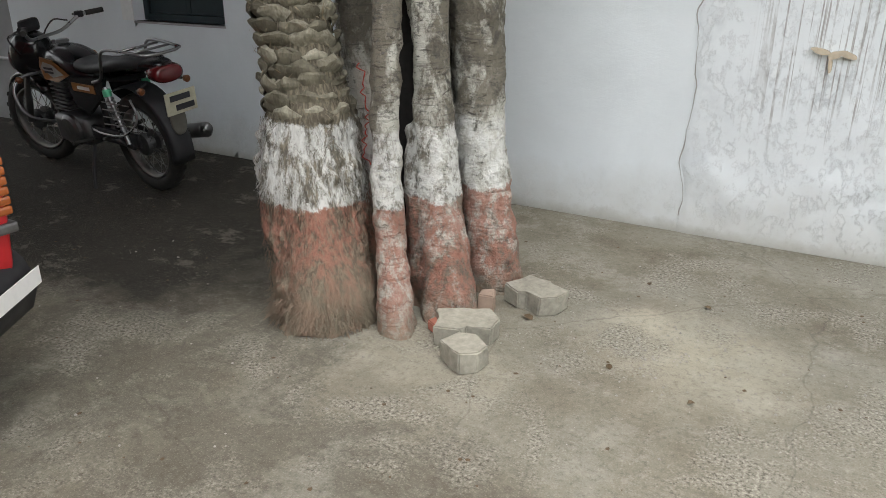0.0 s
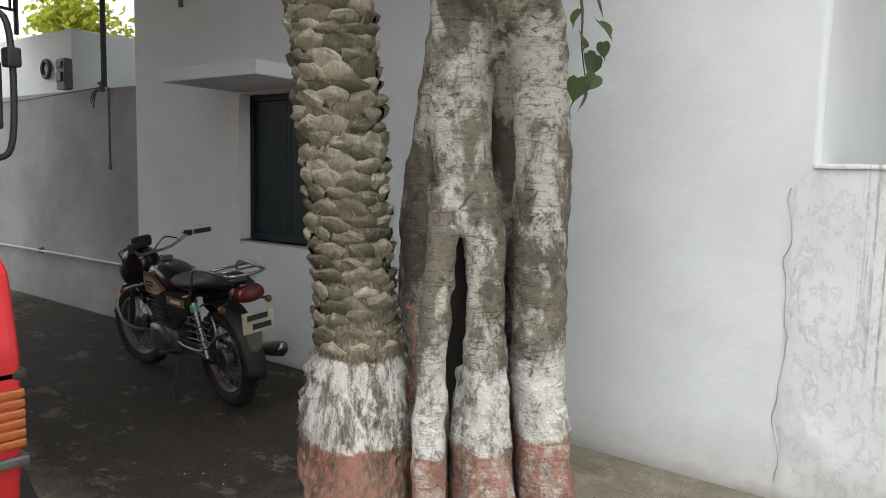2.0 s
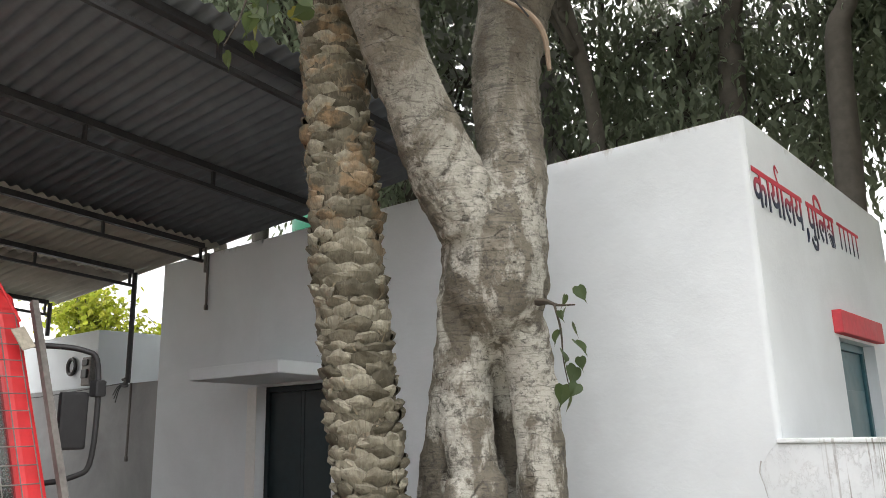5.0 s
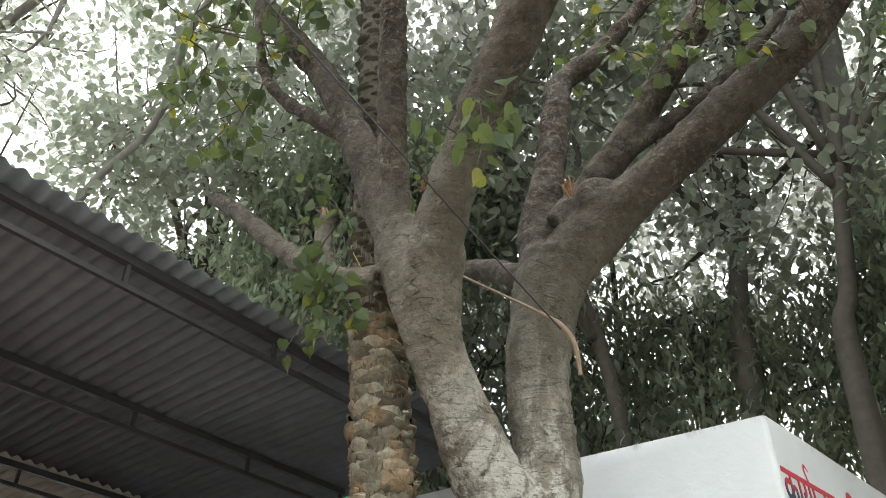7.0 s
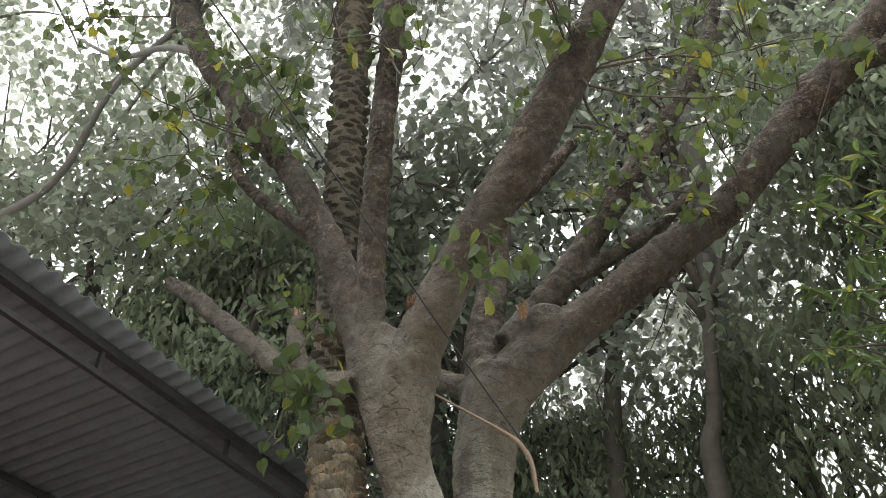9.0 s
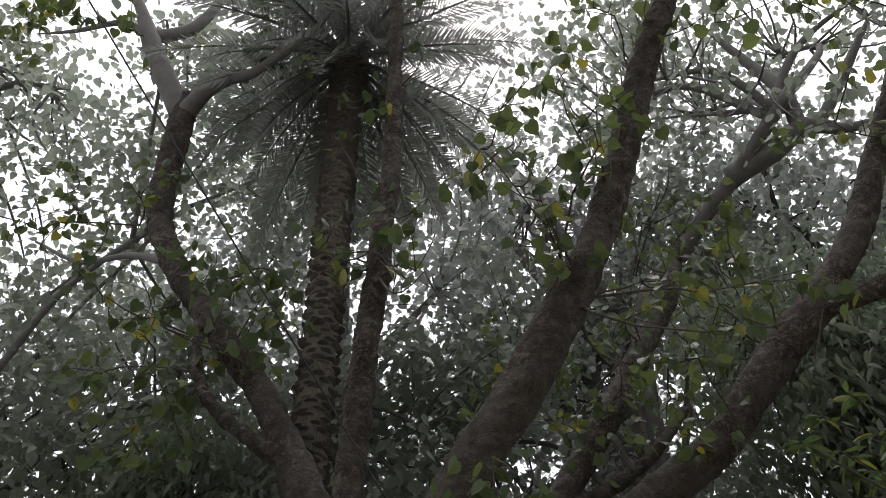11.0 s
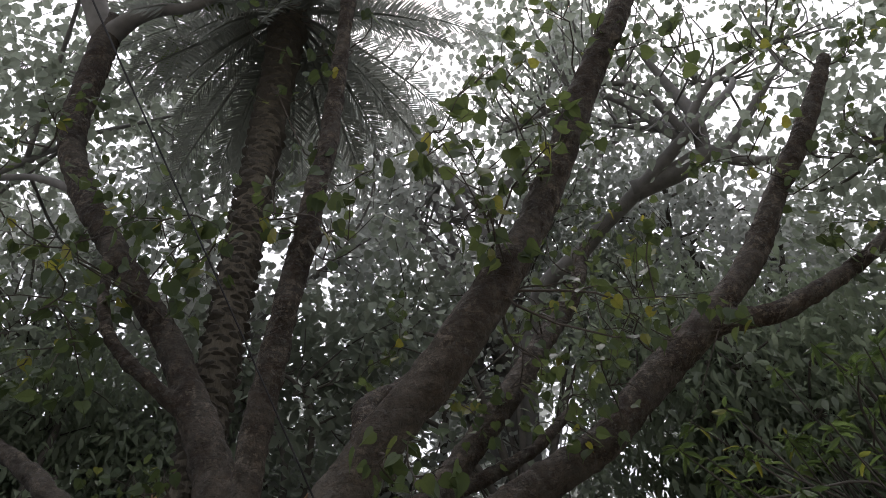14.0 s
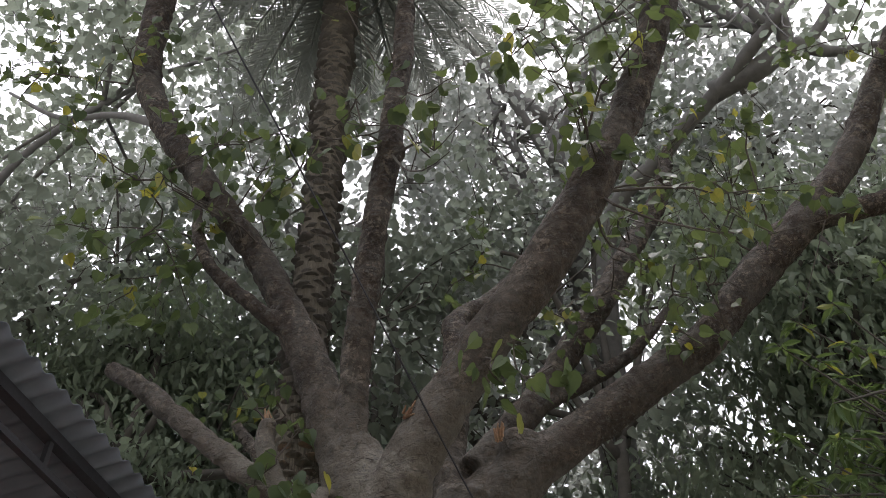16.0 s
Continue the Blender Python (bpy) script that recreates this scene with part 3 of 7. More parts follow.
def boot_bark():
    m = Mat("grey_palm_leaf_base", 0.85, spec=0.25)
    info = m.n("ShaderNodeObjectInfo")
    v = m.mapped(world=True)
    fib = m.noise(1.0, 5, 0.6, m.mapped((60, 60, 8), world=True), 0.3)
    n1 = m.noise(11, 6, 0.65, v)
    tone = m.math("ADD", m.math("MULTIPLY", n1, 0.6), m.math("MULTIPLY", info.outputs["Random"], 0.4))
    col = m.ramp(tone, (0.3, (0.08, 0.072, 0.05)), (0.52, (0.19, 0.175, 0.13)), (0.75, (0.36, 0.34, 0.265)))
    x, y, z = m.xyz()
    fresh = m.math("MULTIPLY", m.ramp(m.math("MULTIPLY", z, 0.1), (0.22, 0.0), (0.3, 1.0)), m.ramp(m.noise(6, 5, 0.6, v), (0.52, 0.0), (0.62, 0.6)))
    col = m.mix(fresh, col, (0.36, 0.235, 0.13))
    # leaf bases turn to a darker grey-brown above about 4.2 m
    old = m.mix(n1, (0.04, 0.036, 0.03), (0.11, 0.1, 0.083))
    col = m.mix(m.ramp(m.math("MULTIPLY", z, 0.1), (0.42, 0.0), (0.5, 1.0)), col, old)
    m.base(m.mix(m.ramp(fib, (0.4, 0.35), (0.55, 0.0)), col, (0.08, 0.07, 0.055)))
    m.bump(fib, 0.9, 0.012).bump(n1, 0.8, 0.016)
    return m.m


def leaf_mat(name, a, b, c, yellow=0.03, gloss=0.45, trans=0.45, glow=(0.3, 0.42, 0.06), lit=0.35):
    m = Mat(name, gloss, spec=0.35)
    rnd = m.geo.outputs["Random Per Island"]
    col = m.ramp(rnd, (0.0, a), (0.5, b), (0.97 - yellow, c), (1.0, (0.5, 0.42, 0.03) if yellow else c))
    m.base(m.mix(m.noise(30, 3), col, hexmix(b, 0.7), "MIX"))
    tr = m.n("ShaderNodeBsdfTranslucent")
    m.link(m.mix(lit, col, glow), tr.inputs["Color"])
    mx = m.n("ShaderNodeMixShader")
    mx.inputs[0].default_value = trans
    m.link(m.b.outputs[0], mx.inputs[1])
    m.link(tr.outputs[0], mx.inputs[2])
    m.link(mx.outputs[0], m.t.nodes["Material Output"].inputs["Surface"])
    return m.m


FIG = fig_bark()
TORN = plain("torn_tan_wood", (0.3, 0.19, 0.115), 0.9, vary=0.45, scale=45, bump=0.6)
STRAW = plain("dry_root_fibre", (0.2, 0.165, 0.11), 0.9, vary=0.5, scale=14)
DARK_WOOD = plain("near_black_wood", (0.018, 0.017, 0.016), 0.95, vary=0.5, scale=30, bump=0.9)
PALM = palm_bark("fibrous_palm_trunk", True)
BOOT = boot_bark()
TWIG = plain("grey_brown_twig", (0.06, 0.05, 0.038), 0.85, vary=0.3, scale=40)
# bark of high and distant limbs, made paler to carry the haze
FAR_BARK = plain("haze_pale_bark", (0.16, 0.155, 0.145), 0.9, vary=0.35, scale=9, bump=0.5)
TRUNK_BARK = plain("dull_brown_bark", (0.075, 0.068, 0.056), 0.9, vary=0.4, scale=9, bump=0.6)
LEAF = leaf_mat("fig_leaf", (0.028, 0.05, 0.02), (0.045, 0.074, 0.028), (0.095, 0.128, 0.042), 0.045, 0.5, 0.38, (0.28, 0.34, 0.1), 0.4)
# leaves of trees further off: haze is put into these pale, see-through colours
LEAF_FAR = leaf_mat("haze_pale_leaf", (0.1, 0.12, 0.085), (0.125, 0.145, 0.105), (0.16, 0.18, 0.13), 0.0, 0.6, 0.5, (0.38, 0.43, 0.34), 0.78)
LEAF_MIST = leaf_mat("haze_paler_leaf", (0.17, 0.185, 0.155), (0.2, 0.215, 0.18), (0.235, 0.25, 0.21), 0.0, 0.7, 0.55, (0.52, 0.55, 0.5), 0.87)
LEAF_DENSE = leaf_mat("haze_pale_mango_leaf", (0.11, 0.14, 0.09), (0.135, 0.168, 0.11), (0.175, 0.21, 0.145), 0.0, 0.5, 0.5, (0.38, 0.45, 0.3), 0.6)
LEAF_MANGO = leaf_mat("glossy_mango_leaf", (0.058, 0.1, 0.038), (0.088, 0.14, 0.052), (0.15, 0.21, 0.07), 0.02, 0.38, 0.4, (0.3, 0.41, 0.1), 0.45)
FROND = leaf_mat("palm_frond", (0.1, 0.11, 0.09), (0.12, 0.13, 0.105), (0.15, 0.16, 0.13), 0.0, 0.55, 0.5, (0.33, 0.35, 0.31), 0.8)

# a heart-shaped leaf with a drip tip, folded along its rib: 9 corners, 8 faces
HEART = np.array([(0, 0.04, 0), (0.2, -0.05, 0.02), (0.42, 0.06, 0.05), (0.5, 0.3, 0.06), (0.4, 0.56, 0.05), (0.2, 0.78, 0.03), (0.05, 0.94, 0.0), (0, 1.25, -0.05), (-0.05, 0.94, 0.0), (-0.2, 0.78, 0.03), (-0.4, 0.56, 0.05), (-0.5, 0.3, 0.06), (-0.42, 0.06, 0.05), (-0.2, -0.05, 0.02), (0, 0.42, -0.02)], float)
HEART_F = [(14, k, (k + 1) % 14) for k in range(14)]
LANCE = np.array([(0, 0, 0), (0.17, 0.35, 0.05), (0.13, 0.7, 0.04), (0, 1.05, -0.05), (-0.13, 0.7, 0.04), (-0.17, 0.35, 0.05)], float)
LANCE_F = [(0, 1, 5), (1, 2, 4, 5), (2, 3, 4)]
ROUND = np.array([(0, 0, 0), (0.34, 0.1, 0.03), (0.43, 0.4, 0.05), (0.24, 0.78, 0.03), (0, 1.1, -0.04), (-0.24, 0.78, 0.03), (-0.43, 0.4, 0.05), (-0.34, 0.1, 0.03)], float)
ROUND_F = [(0, 1, 2, 3, 4), (0, 4, 5, 6, 7)]


def leaves(name, places, sizes, material, parent, shape=HEART, faces=HEART_F, droop=0.6, rng=None, aim=None, flat=1.2):
    """Many leaves in one mesh; each hangs from its place and points mostly down and outwards."""
    rng = rng or np.random.default_rng(1)
    P = np.asarray(places, float)
    n = len(P)
    a = rng.uniform(0, 2 * math.pi, n)
    tip = np.stack([np.cos(a), np.sin(a), -droop * rng.uniform(0.2, 2.2, n)], 1)
    if aim is not None:
        tip += np.asarray(aim)
    tip /= np.linalg.norm(tip, axis=1)[:, None]
    rv = rng.normal(size=(n, 3)) + np.array([0, 0, flat])
    side = np.cross(tip, rv)
    side /= np.linalg.norm(side, axis=1)[:, None]
    nor = np.cross(side, tip)
    S = np.asarray(sizes, float)[:, None, None]
    bend = rng.uniform(-0.5, 1.6, n)[:, None]
    T = shape[None]
    z = T[..., 2] * rng.uniform(0.4, 2.0, n)[:, None] - 0.16 * bend * T[..., 1] ** 2
    V = P[:, None] + S * (T[..., 0, None] * side[:, None] + T[..., 1, None] * tip[:, None] + z[..., None] * nor[:, None])
    k = len(shape)
    F = []
    for f in faces:
        F.append((np.arange(n)[:, None] * k + np.array(f)[None]).tolist())
    me = bpy.data.meshes.new(name)
    me.from_pydata(V.reshape(-1, 3).tolist(), [], [q for g in F for q in g])
    me.materials.append(material)
    ob = new(name, me)
    ob.parent = parent
    return ob


# ---- the date palm ----
PALM_LINE = [(-2.0, 3.68, -0.05, 0.225), (-2.04, 3.72, 0.12, 0.21), (-2.13, 3.82, 0.3, 0.228), (-2.22, 3.89, 0.62, 0.218), (-2.23, 3.91, 0.84, 0.182), (-2.27, 3.92, 1.1, 0.158), (-2.36, 3.93, 1.7, 0.162), (-2.43, 3.88, 2.5, 0.168), (-2.39, 3.75, 3.3, 0.158), (-2.38, 3.66, 4.0, 0.142), (-2.37, 3.58, 4.8, 0.128), (-2.27, 3.44, 6.0, 0.125), (-2.11, 3.21, 7.5, 0.13), (-1.96, 2.99, 9.0, 0.14), (-1.87, 2.86, 9.8, 0.17), (-1.84, 2.82, 10.3, 0.2), (-1.83, 2.8, 10.6, 0.13)]


def palm_at(z):
    for a, b in zip(PALM_LINE, PALM_LINE[1:]):
        if a[2] <= z <= b[2]:
            t = (z - a[2]) / (b[2] - a[2])
            return [a[i] + (b[i] - a[i]) * t for i in range(4)]
    return list(PALM_LINE[-1])


def boot_mesh(seed):
    """One cut-off leaf base: a thick blunt shield that leans outwards."""
    rr = random.Random(seed)
    me = bpy.data.meshes.new("leaf_base")
    w, h, d = 0.08, 0.112, 0.048
    j = lambda s: rr.uniform(-s, s)
    lean = j(0.012)
    rows = [(0.0, 0.45, 0.1), (0.3, 0.84, 0.6), (0.58, 1.0, 1.0), (0.84, 0.9, 1.08), (1.0, 0.6, 0.7)]
    v, f = [], []
    for t, wide, deep in rows:
        for u in (-1.0, -0.62, 0.0, 0.62, 1.0):
            bow = math.sqrt(1 - 0.92 * u * u)
            rag = 0.005 + 0.01 * t
            v.append((w * wide * u + lean * t + j(rag * 0.6), d * deep * bow + j(rag * 0.7), h * (t - 0.5) - 0.018 * abs(u) * t + j(rag * 0.8)))
    for r in range(4):
        for c in range(4):
            k = r * 5 + c
            f.append((k, k + 1, k + 6, k + 5))
    n = len(v)
    v += [(-w * 0.5, -0.004, h * 0.2), (0, -0.004, h * 0.22), (w * 0.5, -0.004, h * 0.2)]
    f += [(20, 21, n), (21, 22, n + 1, n), (22, 23, n + 2, n + 1), (23, 24, n + 2)]
    me.from_pydata(v, [], f)
    for k, p in enumerate(me.polygons):
        p.use_smooth = k < 8
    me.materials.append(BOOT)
    return me


def date_palm():
    palm = empty("date_palm", (0, 0, 0))
    bm = bmesh.new()
    tube(bm, PALM_LINE, 40, 10, 0.12, seed=3)
    part("trunk", bm, PALM, palm, "fibrous trunk with white and red paint bands", True)
    # the swollen foot, matted and lumpy under old paint
    rr = random.Random(5)
    na, nz = 120, 70
    V, F = [], []
    for i in range(nz + 1):
        z = -0.03 + 0.93 * i / nz
        x, y, _z, r = palm_at(max(0.0, z))
        skirt = 1.0 if z < 0.84 else 1.0 - (z - 0.84) * 3
        for k in range(na):
            a = 2 * math.pi * k / na
            d = Vector((math.cos(a), math.sin(a), 0))
            q = Vector((d.x * 0.25, d.y * 0.25, z))
            lump = (0.034 + 0.05 * max(0.0, 0.2 - z)) * noise.fractal(q * 7 + Vector((3, 1, 0)), 0.8, 2.0, 3) + 0.022 * noise.fractal(Vector((q.x * 45, q.y * 45, q.z * 22)), 0.7, 2.0, 3)
            V.append(tuple(Vector((x, y, z)) + d * ((r + 0.004) * skirt + lump)))
    for i in range(nz):
        for k in range(na):
            k2 = (k + 1) % na
            F.append((i * na + k, i * na + k2, (i + 1) * na + k2, (i + 1) * na + k))
    mesh_from("foot", V, F, PALM, palm, True)["label"] = "matted foot with worn white and red paint"
    fb = bmesh.new()
    for _ in range(7000):
        z = 0.03 + 0.8 * rr.random() ** 1.25
        a = rr.uniform(0, 2 * math.pi)
        d = Vector((math.cos(a), math.sin(a), 0))
        if noise.noise(Vector((d.x * 2.2, d.y * 2.2, z * 5))) < (-0.05 if z > 0.25 else -0.6):
            continue
        x, y, _z, r = palm_at(z)
        p = Vector((x, y, z)) + d * (r + rr.uniform(0.0, 0.026))
        q = p + d * (rr.uniform(0.0, 0.06) if z < 0.13 else rr.uniform(0.0, 0.018)) + d.cross(Vector((0, 0, 1))) * rr.uniform(-0.03, 0.03) + Vector((0, 0, -rr.uniform(0.02, 0.06)))
        s = d.cross(Vector((0, 0, 1))) * rr.uniform(0.002, 0.006)
        vs = [fb.verts.new(c) for c in (p - s, p + s, q)]
        fb.faces.new(vs)
    ob = part("root_fibre", fb, PALM, palm, "matted root fibres under old paint")
    ob["kind"] = "stuff"
    fb = bmesh.new()
    for _ in range(450):
        z = rr.uniform(0.9, 4.3)
        x, y, _z, r = palm_at(z)
        a = rr.uniform(0, 2 * math.pi)
        d = Vector((math.cos(a), math.sin(a), 0))
        p = Vector((x, y, z)) + d * (r + rr.uniform(0.012, 0.03))
        q = p + d * rr.uniform(0.0, 0.03) + d.cross(Vector((0, 0, 1))) * rr.uniform(-0.03, 0.03) + Vector((0, 0, rr.uniform(-0.05, 0.06)))
        s = d.cross(Vector((0, 0, 1))) * rr.uniform(0.002, 0.007)
        fb.faces.new([fb.verts.new(c) for c in (p - s, p + s, q)])
    ob = part("root_fibre", fb, STRAW, palm, "dry straw-coloured root fibres")
    ob["kind"] = "stuff"
    # leaf bases in rising spirals
    meshes = [boot_mesh(k) for k in range(7)]
    rest_v, rest_f = [], []
    z, row, made = 0.86, 0, 0
    while z < 10.1:
        x, y, _z, r = palm_at(z)
        near = z < 3.9
        count = 9 if near else 7
        grow = 0.8 + 0.2 * min(1, max(0, (z - 0.86) / 0.5))
        for k in range(count):
            a = 2 * math.pi * (k + 0.5 * (row % 2)) / count + 0.07 * row + rr.uniform(-.08, .08)
            d = Vector((math.cos(a), math.sin(a), 0))
            p = Vector((x, y, z + rr.uniform(-.015, .015))) + d * (r * 0.935)
            s = grow * rr.uniform(0.8, 1.12) * r / (0.165 if near else 0.19)
            thick, tall = (rr.uniform(0.65, 1.1), rr.uniform(0.62, 0.88)) if near else (rr.uniform(0.5, 1.5), rr.uniform(0.3, 0.6))
            m = Matrix.Translation(p) @ Matrix.Rotation(a - math.pi / 2 + rr.uniform(-.15, .15), 4, "Z") @ Matrix.Rotation(rr.uniform(-0.1, 0.25), 4, "X") @ Matrix.Rotation(rr.uniform(-0.18, 0.18), 4, "Y") @ Matrix.Diagonal((s, s * thick, s * tall, 1))
            facing = d.dot(Vector((0.72, -0.69, 0)))
            me = meshes[rr.randrange(7)]
            if near and facing > -0.1 and made < 298:
                b = new("leaf_base", me)
                b.parent, b.matrix_local = palm, m
                made += 1
            else:
                o = len(rest_v)
                rest_v += [tuple(m @ vv.co) for vv in me.vertices]
                rest_f += [tuple(i + o for i in pp.vertices) for pp in me.polygons]
        z += 0.056 if near else 0.055
        row += 1
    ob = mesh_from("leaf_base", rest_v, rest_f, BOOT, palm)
    ob["kind"] = "stuff"
    # crown of feather fronds
    rng = np.random.default_rng(8)
    top = Vector((-1.84, 2.82, 10.4))
    count = 104
    for i in range(count):
        az, el = i * 2.399 + rng.uniform(-.2, .2), 1.35 - 2.35 * (i / count) ** 0.9 + rng.uniform(-.12, .12)
        L = rng.uniform(1.7, 2.3)
        pts, d = [], Vector((math.cos(az) * math.cos(el), math.sin(az) * math.cos(el), math.sin(el)))
        p = top + d * 0.12 - Vector((0, 0, 0.35 * i / count))
        bend = rng.uniform(0.05, 0.11)
        for k in range(15):
            pts.append(p.copy())
            p = p + d * (L / 14)
            d = (d + Vector((0, 0, -bend))).normalized()
        V, F = [], []
        for k in range(14):
            a, b = pts[k], pts[k + 1]
            ax = (b - a).normalized()
            sd = ax.cross(Vector((0, 0, 1)))
            sd = sd.normalized() if sd.length > 0.05 else Vector((1, 0, 0))
            up = sd.cross(ax)
            w0, w1 = 0.022 * (1 - k / 14) + 0.003, 0.022 * (1 - (k + 1) / 14) + 0.003
            o = len(V)
            V += [a - sd * w0, a + sd * w0, b + sd * w1, b - sd * w1, a - up * w0, b - up * w1]
            F += [(o, o + 1, o + 2, o + 3), (o, o + 3, o + 5, o + 4), (o + 1, o + 4, o + 5, o + 2)]
            if k < 2:
                continue
            for u in (0.0, 0.25, 0.5, 0.75):
                t = (k + u) / 14
                for sgn in (-1, 1):
                    q = a.lerp(b, u)
                    ll = 0.31 * math.sin(math.pi * (0.22 + 0.7 * t)) * rng.uniform(0.8, 1.15)
                    dd = (sd * sgn * (1.0 - 0.45 * t) + ax * (0.55 + 0.5 * t) + up * rng.uniform(-0.25, 0.5)).normalized()
                    e = dd.cross(up + sd * rng.uniform(-0.5, 0.5)).normalized() * 0.0105
                    o = len(V)
                    V += [q, q + dd * ll * 0.4 + e, q + dd * ll, q + dd * ll * 0.4 - e]
                    F.append((o, o + 1, o + 2, o + 3))
        mesh_from("frond", [tuple(v) for v in V], F, FROND, palm)
    return tagged(palm, "tall date palm, scaly trunk with red and white painted foot", "palm")


date_palm()


